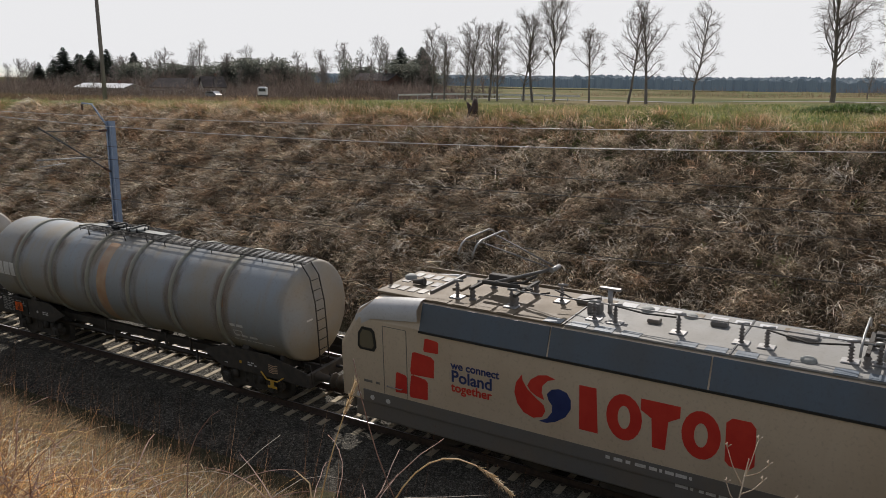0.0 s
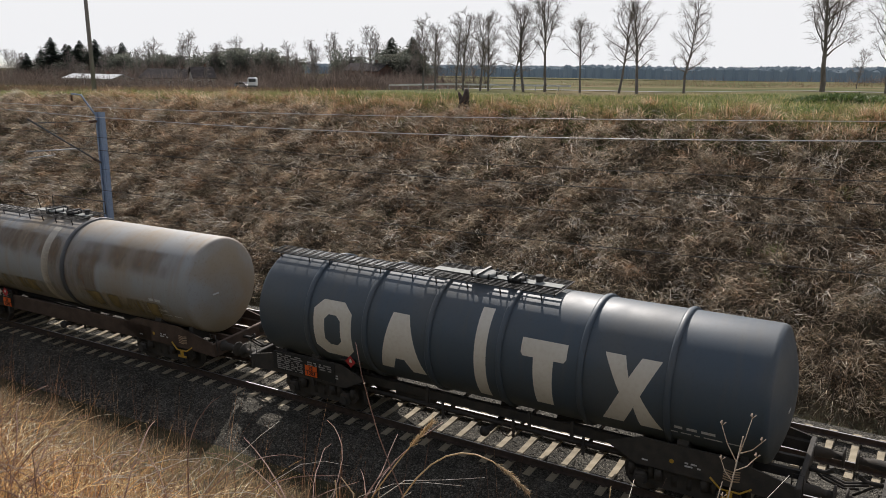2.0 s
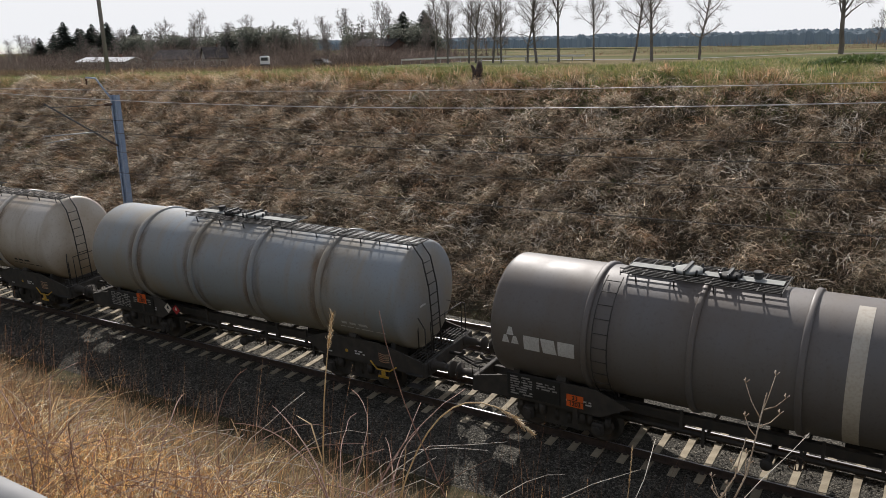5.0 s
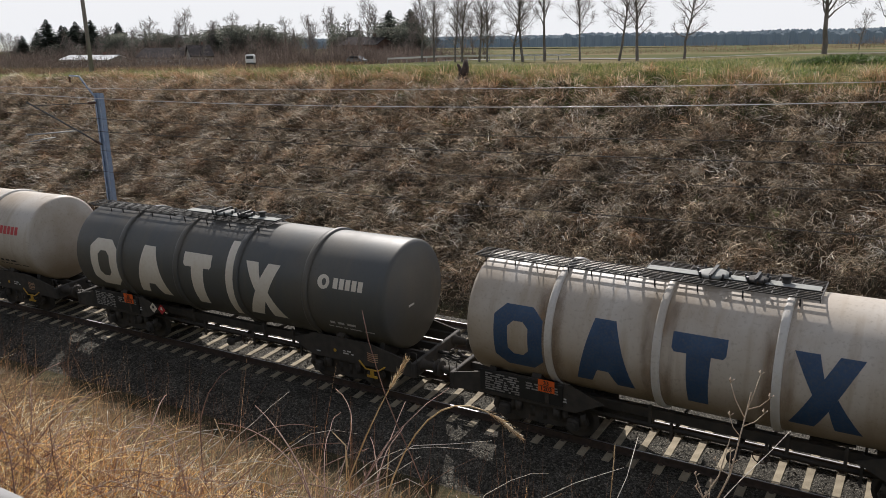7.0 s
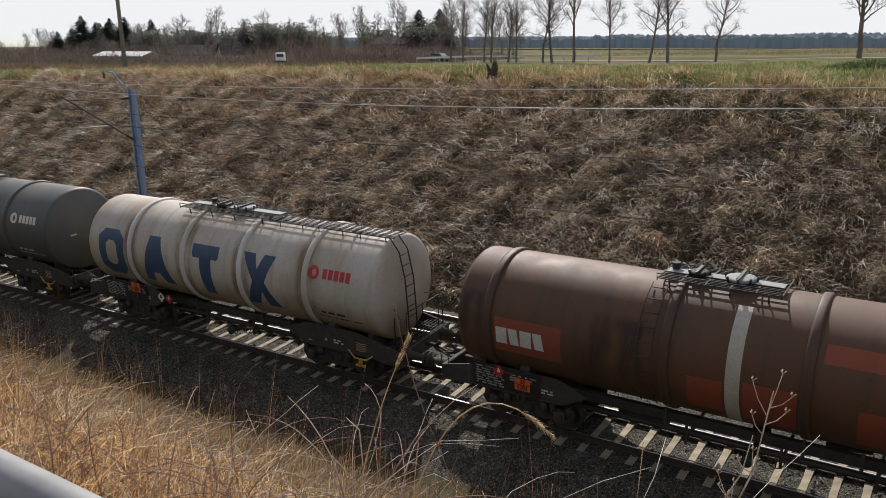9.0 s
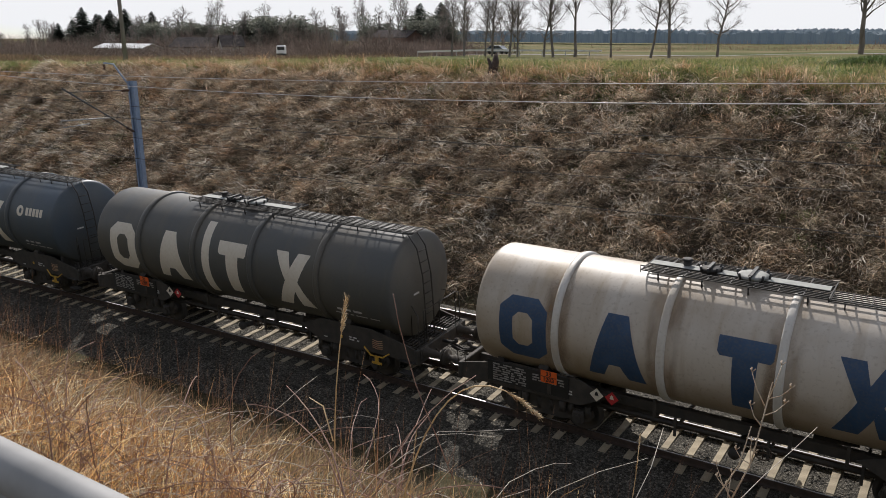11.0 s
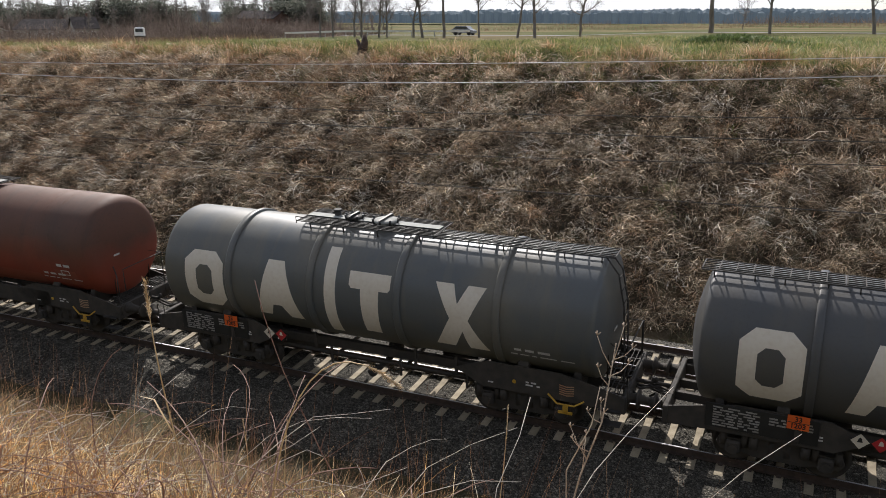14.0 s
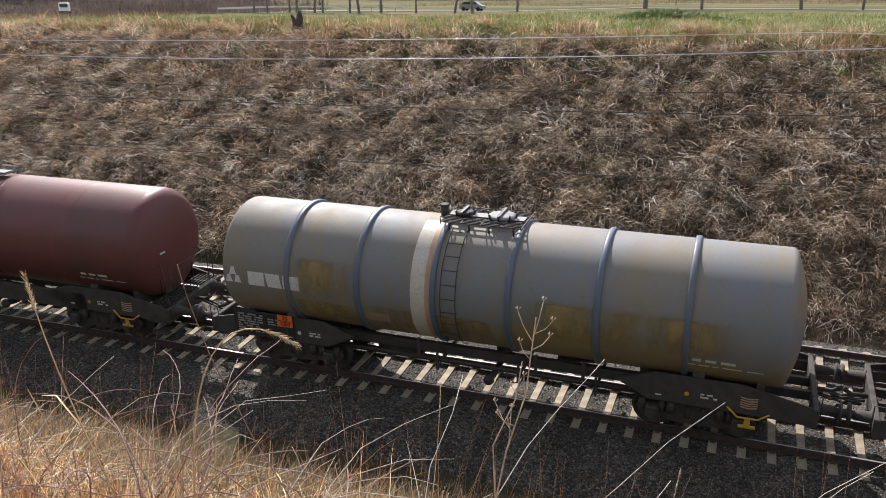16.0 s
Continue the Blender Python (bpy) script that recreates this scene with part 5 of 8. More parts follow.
TRAIN = [
    (-32.6, -18.6, dict(paint="grey", label="grimy grey tank wagon with an orange band and seven rings", rings=(1.85, 3.65, 5.55, 7.5, 9.4, 11.4), ring_paint="light_grey", bands=((6.0, 6.45, "orange"),), dome=(4.3, 7.85), walk=1, end_ladder=True, blocks=(0.4, 2.66, 1.3, 0.46, 4), plate=1.25, plate_z=1.2, board=0.95, board_w=1.5, board_h=0.6, data_plate=12.0)),
    (-47.5, -34.8, dict(RIGHT, paint="white", label=CREAM, emblems=(("ring", 1.5), ("wedge", 3.8), ("post", 6.5), ("cross", 8.9)), logo=10.8)),
    (-63.75, -49.7, dict(paint="blue", label="dark blue-grey tank wagon with cream flank markings", rings=(2.05, 3.95, 5.85, 7.8, 9.8, 11.75), emblems=(("ring", 2.9), ("wedge", 5.0), ("bar", 7.3), ("post", 8.9), ("cross", 10.95)), dome=(5.2, 8.8), walk=-1, plate=1.9, plate_z=1.15, diamonds=((3.3, "r"),), diamond_z=1.72)),
    (-79.6, -66.0, dict(paint="brown_grey", label="brown-streaked grey tank wagon with a pale band", rings=(7.7,), ring_w=0.16, ring_paint="black", patches=((0.4, 6.0, 3.05, 3.95, "brown_wash"), (4.6, 7.6, 2.9, 3.95, "brown_wash"), (7.9, 13.2, 3.0, 3.95, "brown_wash"), (6.6, 8.5, 1.45, 3.95, "brown_wash"), (8.2, 9.4, 1.45, 3.6, "brown_wash"), (8.1, 12.6, 1.4, 2.3, "ochre_wash"), (0.4, 7.4, 1.4, 2.25, "ochre_wash")), seams=(3.1, 5.5, 10.5, 12.4), bands=((6.6, 6.95, "tan"),), dome=(4.7, 7.5), walk=-1, railing=True, blocks=(0.75, 2.62, 1.25, 0.42, 4), plate=4.05, plate_z=1.05, board=3.4, board_w=1.9, board_h=0.55, sill=True, frame=under_brown, data_plate=11.9, diamonds=((3.7, "w"), (4.05, "r")), diamond_z=1.42)),
    (-94.2, -81.6, dict(RIGHT, paint="dark_olive", label=DARK, emblems=SPREAD)),
    (-108.3, -96.2, dict(paint="light_grey", label="pale grey tank wagon with a wide brown band", patches=((0.5, 2.75, 2.33, 2.98, "pale_patch"), (3.0, 3.95, 1.5, 1.8, "tan_patch"), (0.9, 2.4, 3.55, 3.75, "tan_patch")), seams=(2.0, 8.5, 11.4), bands=((4.0, 6.75, "brown"),), band_lo=-90, band_hi=88, dome=(4.1, 5.9), walk=-1, railing=False, blocks=(1.25, 2.66, 1.35, 0.4, 3), triad=0.85, plate=2.75, plate_z=1.1, board=1.7, board_w=1.9, board_h=0.6, sill=True, frame=under_brown, diamonds=((1.6, "w"), (1.65, "r")), diamond_z=1.3)),
    (-123.05, -110.3, dict(paint="plain_grey", label="dull grey tank wagon with a pale band", rings=(2.7, 5.05, 7.2, 9.7), bands=((8.0, 8.3, "tan"),), band_lo=-80, band_hi=80, dome=(3.2, 6.6), walk=-1, catwalk=False, side_ladder=2.9, blocks=(1.2, 2.5, 1.3, 0.36, 3), triad=0.85, plate=2.4, plate_z=1.15, board=1.3, board_w=1.4, board_h=0.6)),
    (-137.9, -125.25, dict(RIGHT, paint="grey", label="grey tank wagon with stiffening rings")),
    (-152.75, -140.0, dict(RIGHT, paint="white", label=CREAM, emblems=(("ring", 1.6), ("wedge", 3.9), ("post", 6.65), ("cross", 9.0)), diamonds=())),
    (-167.35, -154.8, dict(LEFT, paint="white", label=CREAM, emblems=(("ring", 1.67), ("wedge", 3.75), ("post", 5.8), ("cross", 8.25)), logo=10.9, diamonds=())),
    (-181.9, -169.2, dict(LEFT, paint="dark_olive", label=DARK, emblems=CLOSE, logo=10.9)),
    (-196.4, -183.8, dict(LEFT, paint="white", label=CREAM, emblems=(("ring", 1.67), ("wedge", 3.75), ("post", 5.8), ("cross", 8.25)), logo=10.9, plate=3.35, diamonds=())),
    (-212.35, -198.3, dict(paint="rust", label="rust-red tank wagon with a pale band and dark rings", rings=(1.15, 5.5, 8.35, 12.4), ring_w=0.2, ring_paint="soot", patches=((1.35, 3.1, 2.05, 2.95, "patch_red"), (6.0, 6.75, 1.6, 2.5, "patch_red"), (7.15, 8.2, 1.5, 2.6, "patch_red"), (8.6, 10.2, 3.3, 3.7, "patch_red"), (9.3, 12.2, 1.55, 2.5, "patch_red"), (3.3, 5.3, 1.5, 3.6, "soot_wash"), (10.4, 12.2, 2.7, 3.8, "soot_wash"), (0.3, 1.05, 1.6, 3.6, "soot_wash")), bands=((6.8, 7.1, "tan"),), dome=(5.0, 7.6), walk=1, catwalk=False, blocks=(1.4, 2.5, 1.3, 0.42, 4), plate=2.0, plate_z=1.2, board=1.5, board_w=1.9, board_h=0.6, end_platform=1, diamonds=((1.35, "r"),), diamond_z=1.42, side_ladder=4.9)),
    (-226.9, -214.45, dict(RIGHT, paint="white", label=CREAM, emblems=(("ring", 1.5), ("wedge", 3.6), ("post", 5.9), ("cross", 8.1)), logo=10.6)),
    (-241.3, -228.7, dict(LEFT, paint="dark_olive", label=DARK, emblems=CLOSE, logo=10.9)),
    (-255.85, -243.3, dict(RIGHT, paint="white", label=CREAM, emblems=(("ring", 1.6), ("wedge", 3.9), ("post", 6.65), ("cross", 9.0)))),
    (-270.5, -257.9, dict(RIGHT, paint="dark_olive", label=DARK, emblems=SPREAD)),
    (-285.1, -272.35, dict(RIGHT, paint="blue", label=DARK, emblems=SPREAD_STUB, logo=11.05)),
    (-299.5, -286.95, dict(RIGHT, paint="black", label=DARK, emblems=SPREAD_STUB, logo=11.05)),
    (-314.0, -301.45, dict(LEFT, paint="black", label=DARK, emblems=CLOSE, logo=10.9)),
    (-328.0, -315.6, dict(RIGHT, paint="grey_green", label=DARK, emblems=SPREAD)),
    (-340.5, -330.25, dict(paint="maroon", patches=((1.5, 4.6, 1.62, 2.15, "patch_red"), (4.7, 7.9, 1.45, 1.95, "patch_red"), (8.6, 9.4, 1.6, 2.2, "patch_red")), label="sooty dark red tank wagon with a small platform", seams=(1.7, 2.25, 8.05, 8.5), dome=(2.5, 5.5), walk=1, catwalk=False, dish=0.55, blocks=(2.45, 2.72, 1.25, 0.42, 4), side_ladder=5.45, plate=3.55, plate_z=1.25, board=1.75, board_w=2.2, board_h=0.5, sill=True, end_platform=1, diamonds=((2.6, "w"), (3.0, "r")), diamond_z=1.4, data_plate=9.0)),
    (-352.4, -342.1, dict(paint="red", patches=((1.35, 4.0, 2.2, 3.05, "patch_red"), (2.5, 5.6, 3.35, 3.75, "red_wash"), (5.9, 7.6, 3.3, 3.8, "red_wash"), (8.7, 9.7, 2.6, 3.7, "red_wash"), (1.0, 9.4, 1.5, 2.0, "soot_wash")), label="faded red tank wagon with patched paint", seams=(1.7, 2.25, 8.05, 8.5), dome=(2.5, 5.5), walk=1, catwalk=False, dish=0.55, blocks=(2.05, 2.62, 1.35, 0.46, 4), side_ladder=5.45, plate=3.6, plate_z=1.1, board=1.6, board_w=2.0, board_h=0.6, sill=True, end_platform=1, diamonds=((1.6, "r"), (2.0, "w")), diamond_z=1.3)),
    (-367.95, -354.2, dict(paint="vtg", label="faded grey tank wagon with a pale orange-edged band", rings=(2.15, 4.0, 5.9, 7.65, 9.6, 11.45), ring_paint="ring_blue", patches=((7.75, 9.5, 1.5, 2.32, "ochre"), (9.7, 11.35, 1.5, 2.28, "ochre"), (11.55, 12.55, 1.55, 1.95, "ochre"), (4.1, 7.6, 1.4, 2.3, "ochre_wash"), (2.2, 4.0, 1.4, 2.2, "ochre_wash"), (7.7, 12.6, 1.9, 3.0, "ochre_wash"), (4.1, 4.75, 1.75, 2.05, "tan_patch"), (2.3, 3.9, 2.2, 3.3, "ochre_wash")), bands=((5.35, 5.7, "tan"), (5.7, 5.82, "orange")), band_lo=-75, band_hi=80, dome=(5.8, 7.7), walk=1, catwalk=False, side_ladder=6.1, blocks=(1.05, 2.58, 1.45, 0.36, 3), triad=0.62, plate=1.85, plate_z=1.42, board=1.2, board_w=1.75, board_h=0.62)),
    (-381.0, -370.1, dict(paint="wine", label="dark wine-red tank wagon with patched paint", seams=(1.7, 2.25, 8.05, 8.5), dome=(2.5, 5.5), walk=1, catwalk=False, dish=0.55, blocks=(1.75, 2.6, 1.25, 0.42, 4), side_ladder=5.45, plate=3.6, board=1.6, sill=True, end_platform=1)),
]
MOVERS = []
for s0, s1, spec in TRAIN:
    spec = dict(spec, len=s1 - s0)
    MOVERS.append((tank_wagon(spec), (s0 + s1) / 2))

# ---- the engine ----
loco_side = paint("engine_beige_paint", (0.64, 0.53, 0.40), (0.54, 0.43, 0.31), 0.25, 0.35)
loco_silver = paint("engine_silver_paint", (0.55, 0.55, 0.55), (0.46, 0.44, 0.42), 0.2, 0.3)
loco_band = paint("engine_blue_grey_paint", (0.105, 0.14, 0.18), (0.11, 0.12, 0.13), 0.3, 0.4)
loco_skirt = paint("engine_dark_grey_paint", (0.17, 0.165, 0.16), (0.2, 0.17, 0.14), 0.4, 0.5)
loco_roof = paint("engine_roof_paint", (0.24, 0.235, 0.22), (0.19, 0.175, 0.15), 0.4, 0.6)
loco_tan = paint("engine_tan_roof_paint", (0.185, 0.14, 0.088), (0.14, 0.107, 0.068), 0.4, 0.65)
glass = bpy.data.materials.new("tinted_glass")
glass.use_nodes = True
glass.node_tree.nodes["Principled BSDF"].inputs["Base Color"].default_value = (0.16, 0.14, 0.10, 1)
glass.node_tree.nodes["Principled BSDF"].inputs["Roughness"].default_value = 0.05
insulator_grey = material("weathered_insulator", (0.13, 0.115, 0.105), (0.22, 0.20, 0.185), 6, 0.5)
arm_grey = material("pantograph_arm_grey", (0.13, 0.125, 0.12), (0.2, 0.19, 0.18), 5, 0.6)
LOCO_LEN = 18.9


def flat_mark(parent, outline, y, mat, holes=None, label=""):
    """A thin painted shape on the flat engine side, from (x, z) points."""
    g = Geo()
    if holes:
        k = len(outline)
        for i in range(k):
            j = (i + 1) % k
            g.face([(outline[i][0], y, outline[i][1]), (outline[j][0], y, outline[j][1]), (holes[j][0], y, holes[j][1]), (holes[i][0], y, holes[i][1])])
    else:
        g.prism(outline, "y", y - 0.002, y)
    return part("marking", g, mat, parent, label)


def oval(cx, cz, w, h, n=20, a0=0.0, lean=0.0):
    return [(cx + w * math.cos(a0 + 6.2832 * i / n), cz + h * math.sin(a0 + 6.2832 * i / n)) for i in range(n)]


def engine():
    root = empty("electric_locomotive")
    tagged(root, "beige electric locomotive with red flank markings and grey roof", "locomotive")
    x0 = -LOCO_LEN / 2          # trailing end
    y = 1.485
    # cross sections from the trailing end to the leading end, mirrored about the middle
    half_sec = [(0.00, 1.25, 1.32, 1.05, 2.0), (0.10, 1.42, 1.40, 1.05, 2.55), (0.75, 1.47, 1.42, 1.05, 3.55), (1.15, y, 1.30, 1.05, 3.84), (2.6, y, 1.26, 1.05, 3.92), (9.45, y, 1.26, 1.05, 3.92)]
    secs = [(x0 + a, w, wt, zb, zt) for a, w, wt, zb, zt in half_sec] + [(-x0 - a, w, wt, zb, zt) for a, w, wt, zb, zt in reversed(half_sec[:-1])]
    g = Geo()
    rows = []
    for x, w, wt, zb, zt in secs:
        zs = min(3.32, zt - 0.12)
        rows.append([(x, -w, zb), (x, -w, zs), (x, -wt, zt), (x, -wt * 0.5, zt + 0.06), (x, wt * 0.5, zt + 0.06), (x, wt, zt), (x, w, zs), (x, w, zb)])
    g.grid(rows, closed=True, smooth=False)
    g.face(list(reversed(rows[0])))
    g.face(rows[-1])
    body = part("body", g, loco_side, root)
    sk = Geo().box((0, 0, 0.80), (LOCO_LEN - 1.0, 2.9, 0.52), bevel=0.05)
    part("skirt", sk, loco_skirt, root)
    part("skirt_stripe", Geo().box((0, -1.47, 1.2), (LOCO_LEN - 1.6, 0.04, 0.34), bevel=0.01), loco_skirt, root)
    # sloping roof edge: blue-grey panels with gaps
    a = x0 + 2.62
    for ln in (3.45, 3.55, 3.55, 3.1):
        for sy in (-1, 1):
            pg = Geo()
            pg.prism([(sy * 1.495, 3.30), (sy * 1.30, 3.955), (sy * 1.24, 3.93), (sy * 1.43, 3.28)], "x", a, a + ln - 0.04)
            part("roof_edge_panel", pg, loco_band, root)
        part("vent_grille", Geo().box((a + ln - 0.6, -1.43, 3.5), (0.9, 0.02, 0.32), pose(0, 0, 0)), black_mark, root) if ln == 3.1 else None
        a += ln
    part("gutter", Geo().box((0, -1.5, 3.27), (LOCO_LEN - 5.2, 0.03, 0.05)), black_mark, root)
    # silver cab hoods at both ends
    for e in (-1, 1):
        hg = Geo()
        hrows = []
        for q, w, zt in ((0.62, 1.44, 3.50), (1.15, 1.50, 3.82), (2.58, 1.51, 3.98)):
            x = e * (9.45 - q)
            hrows.append([(x, -w - 0.01, zt - 0.46), (x, -w - 0.012, zt - 0.16), (x, -w + 0.2, zt + 0.015), (x, -w + 0.42, zt + 0.03), (x, -w + 0.42, zt - 0.1), (x, w - 0.42, zt - 0.1), (x, w - 0.42, zt + 0.03), (x, w - 0.2, zt + 0.015), (x, w + 0.012, zt - 0.16), (x, w + 0.01, zt - 0.46)])
        hg.grid(hrows, smooth=True)
        part("cab_hood", hg, loco_silver, root)
        wx = e * (9.45 - 1.0)
        win = part("side_window", Geo().prism([(wx - 0.30, 2.56), (wx - 0.24, 2.48), (wx + 0.22, 2.48), (wx + 0.29, 2.6), (wx + 0.24, 3.02), (wx + 0.15, 3.10), (wx - 0.15, 3.10), (wx - 0.28, 2.92)], "y", -1.505, -1.478), black_mark, root)
        part("window_pane", Geo().prism([(wx - 0.23, 2.60), (wx - 0.18, 2.55), (wx + 0.17, 2.55), (wx + 0.22, 2.64), (wx + 0.18, 2.96), (wx + 0.11, 3.03), (wx - 0.12, 3.03), (wx - 0.21, 2.88)], "y", -1.512, -1.5055), glass, win)
        part("windscreen", Geo().prism([(-1.1, 2.35), (1.1, 2.35), (1.0, 3.1), (-1.0, 3.1)], "x", e * 9.12 - 0.02, e * 9.12 + 0.02), glass, root, at=pose(e * 0.05, 0, 0))
        for sy in (-1, 1):
            part("headlight", Geo().lathe([(0, 0.0), (0, 0.1), (0.05, 0.11), (0.06, 0.0)], 12, "x", (e * 9.36, sy * 1.0, 1.75)), lid_mat, root)
            part("buffer", shared("buffer", buffer_mesh), under, root, at=pose(e * 9.3, sy * 0.875, 1.05, 0, 0, 0 if e > 0 else 180))
        part("coupling", shared("coupling", coupling_mesh), under, root, at=pose(e * 9.3, 0, 0, 0, 0, 0 if e > 0 else 180))
        part("buffer_beam", Geo().box((e * 9.2, 0, 0.95), (0.25, 2.6, 0.6), bevel=0.04), loco_skirt, root)
        dx = e * (9.45 - 1.86)
        dg = Geo()
        for q in (-0.36, 0.36):
            dg.box((dx + q, -1.488, 2.3), (0.015, 0.008, 1.85))
        dg.box((dx, -1.488, 3.22), (0.72, 0.008, 0.015))
        part("cab_door_gap", dg, loco_skirt, root)
        part("door_handle", rail_run([(dx - 0.25, -1.49, 1.62), (dx - 0.25, -1.54, 1.62), (dx + 0.2, -1.54, 1.62), (dx + 0.2, -1.49, 1.62)], 0.014), steel_worn, root)
        bo = part("bogie", shared("engine_bogie", lambda: bogie_mesh()), under, root, at=pose(e * 5.2, 0, 0) @ Matrix.Diagonal((1.45, 1.05, 1.15, 1)))
        for q in (-0.9, 0.9):
            part("wheelset", shared("wheelset", wheelset_mesh), under, bo, at=pose(q, 0, 0))
    part("transformer_case", Geo().box((0, 0, 0.6), (4.4, 2.5, 0.7), bevel=0.06), under, root)
    # flank markings, x counted from the trailing end
    L = x0
    ym = -1.488
    for cx, cz, w, h in ((2.95, 2.95, 0.22, 0.18), (2.68, 2.40, 0.36, 0.31), (2.03, 1.78, 0.19, 0.28), (2.56, 1.77, 0.28, 0.31)):
        flat_mark(root, [(L + cx - w * 0.9, cz - h), (L + cx + w * 0.95, cz - h * 0.9), (L + cx + w, cz + h * 0.62), (L + cx + w * 0.75, cz + h * 0.85), (L + cx - w * 0.55, cz + h), (L + cx - w * 0.8, cz + h * 0.9), (L + cx - w, cz - h * 0.7)], ym, loco_red)
    for body_txt, zz, size, mt in (("we connect", 2.58, 0.28, blue_mark), ("Poland", 2.29, 0.42, blue_mark), ("together", 2.01, 0.32, loco_red)):
        part("lettering", text_mesh(body_txt, size, None), mt, root, at=pose(L + 3.52, ym - 0.004, zz, 90, 0, 0))
    # round badge: a red drop and a blue drop round a pale S
    c = (L + 5.95, 2.26)
    for pts, mt in (([(-0.814, 0.859), (-1.047, 0.457), (-1.105, 0.011), (-0.988, -0.457), (-0.733, -0.789), (-0.349, -0.935), (0.0, -0.815), (0.128, -0.52), (0.058, -0.261), (-0.233, -0.043), (-0.581, 0.272), (-0.779, 0.615)], loco_red), ([(-0.593, 0.433), (-0.465, 0.728), (-0.174, 0.978), (0.174, 1.065), (0.488, 0.961), (0.198, 0.82), (0.0, 0.565), (-0.023, 0.267), (0.081, -0.039), (-0.233, 0.065), (-0.465, 0.217)], loco_red), ([(0.174, 0.25), (0.349, 0.489), (0.64, 0.587), (0.93, 0.5), (1.093, 0.204), (1.093, -0.176), (0.895, -0.572), (0.523, -0.88), (0.174, -1.022), (-0.128, -1.013), (0.198, -0.811), (0.384, -0.493), (0.384, -0.2), (0.233, 0.022)], blue_mark)):
        flat_mark(root, [(c[0] + px * 0.64, c[1] + pz * 0.56) for px, pz in pts], ym, mt)
    z0, z1 = 1.74, 2.80
    flat_mark(root, [(L + 6.86, z0), (L + 7.30, z0), (L + 7.24, z1), (L + 6.84, z1)], ym, loco_red)
    flat_mark(root, oval(L + 7.88, 2.27, 0.40, 0.54), ym, loco_red, oval(L + 7.88, 2.27, 0.14, 0.27))
    flat_mark(root, [(L + 8.52, z0), (L + 8.80, z0), (L + 8.84, z1 - 0.4), (L + 9.08, z1 - 0.26), (L + 9.08, z1), (L + 8.24, z1), (L + 8.24, z1 - 0.26), (L + 8.48, z1 - 0.4)], ym, loco_red)
    flat_mark(root, oval(L + 9.52, 2.27, 0.40, 0.54), ym, loco_red, oval(L + 9.52, 2.27, 0.14, 0.27))
    flat_mark(root, [(L + 10.02, z0 + 0.1), (L + 10.12, z0), (L + 10.48, z0), (L + 10.60, z0 + 0.12), (L + 10.58, z1 - 0.12), (L + 10.48, z1), (L + 10.12, z1), (L + 10.0, z1 - 0.12)], ym, loco_red)
    bars(root, L + 8.45, 1.24, -1.494, 1.9, 0.14, 1, pale_mark, 21)
    bars(root, L + 9.6, 0.98, -1.455, 1.1, 0.12, 1, pale_mark, 22)
    bars(root, L + 1.1, 1.62, ym - 0.002, 0.5, 0.12, 1, loco_skirt, 23)
    for q in (0.35, 0.8, 1.3):
        part("sign_plate", Geo().rod((L + q + 0.3, -1.46, 1.18), (L + q + 0.3, -1.495, 1.18), 0.07, n=12), pale_mark, root)
    # roof: walkway ribs, insulators, busbar, domes
    zt = 3.96
    part("roof_deck", Geo().box((L + 11.25, 0, zt + 0.015), (9.9, 2.3, 0.05), bevel=0.01), loco_roof, root)
    part("roof_plate", Geo().box((L + 4.38, 0, zt + 0.012), (3.75, 2.3, 0.05), bevel=0.01), loco_tan, root)
    part("roof_plate", Geo().box((L + 1.75, 0, zt - 0.02), (1.5, 2.05, 0.05), bevel=0.01), loco_tan, root)
    for q in (1.25, 1.55, 1.85, 2.15):
        for yy in (-0.55, 0.1, 0.65):
            part("roof_slot", Geo().box((L + q, yy, zt + 0.012), (0.2, 0.32, 0.02)), loco_skirt, root)
    part("roof_step", Geo().box((L + 2.45, 0.2, zt + 0.05), (0.08, 1.7, 0.12), bevel=0.01), loco_skirt, root)
    part("roof_rail", Geo().box((L + 3.6, 1.2, zt + 0.06), (4.8, 0.06, 0.08), bevel=0.01), loco_tan, root)
    for i in range(22):
        x = L + 3.0 + i * 0.6
        if i % 5 != 4:
            part("roof_rib", Geo().box((x, -1.0, zt + 0.045), (0.42, 0.3, 0.016)), loco_tan if x < L + 6 else loco_band, root)
    for q, yy in ((5.6, 0.3), (6.75, -0.5), (7.25, -0.5), (8.65, -0.45), (9.95, -0.4), (10.45, -0.4), (12.0, -0.4), (12.5, -0.3), (3.2, -0.6), (4.7, -0.6)):
        ig = Geo().lathe([(zt, 0.13), (zt + 0.03, 0.13), (zt + 0.035, 0.04)] + [(zt + 0.05 + k * 0.07 + o, rr) for k in range(5) for o, rr in ((0.0, 0.035), (0.02, 0.065), (0.045, 0.035))] + [(zt + 0.46, 0.02)], 10, "z", (L + q, yy, 0))
        part("insulator", ig, insulator_grey, root)
        part("insulator_foot", Geo().box((L + q, yy, zt + 0.045), (0.34, 0.3, 0.05), bevel=0.015).rod((L + q - 0.1, yy, zt + 0.46), (L + q + 0.14, yy + 0.04, zt + 0.47), 0.035, n=6), steel_worn, root)
    part("busbar", rail_run([(L + 4.7, -0.6, zt + 0.45), (L + 6.75, -0.5, zt + 0.45), (L + 8.65, -0.45, zt + 0.45), (L + 9.95, -0.4, zt + 0.45), (L + 12.4, -0.35, zt + 0.45)], 0.018), steel_worn, root)
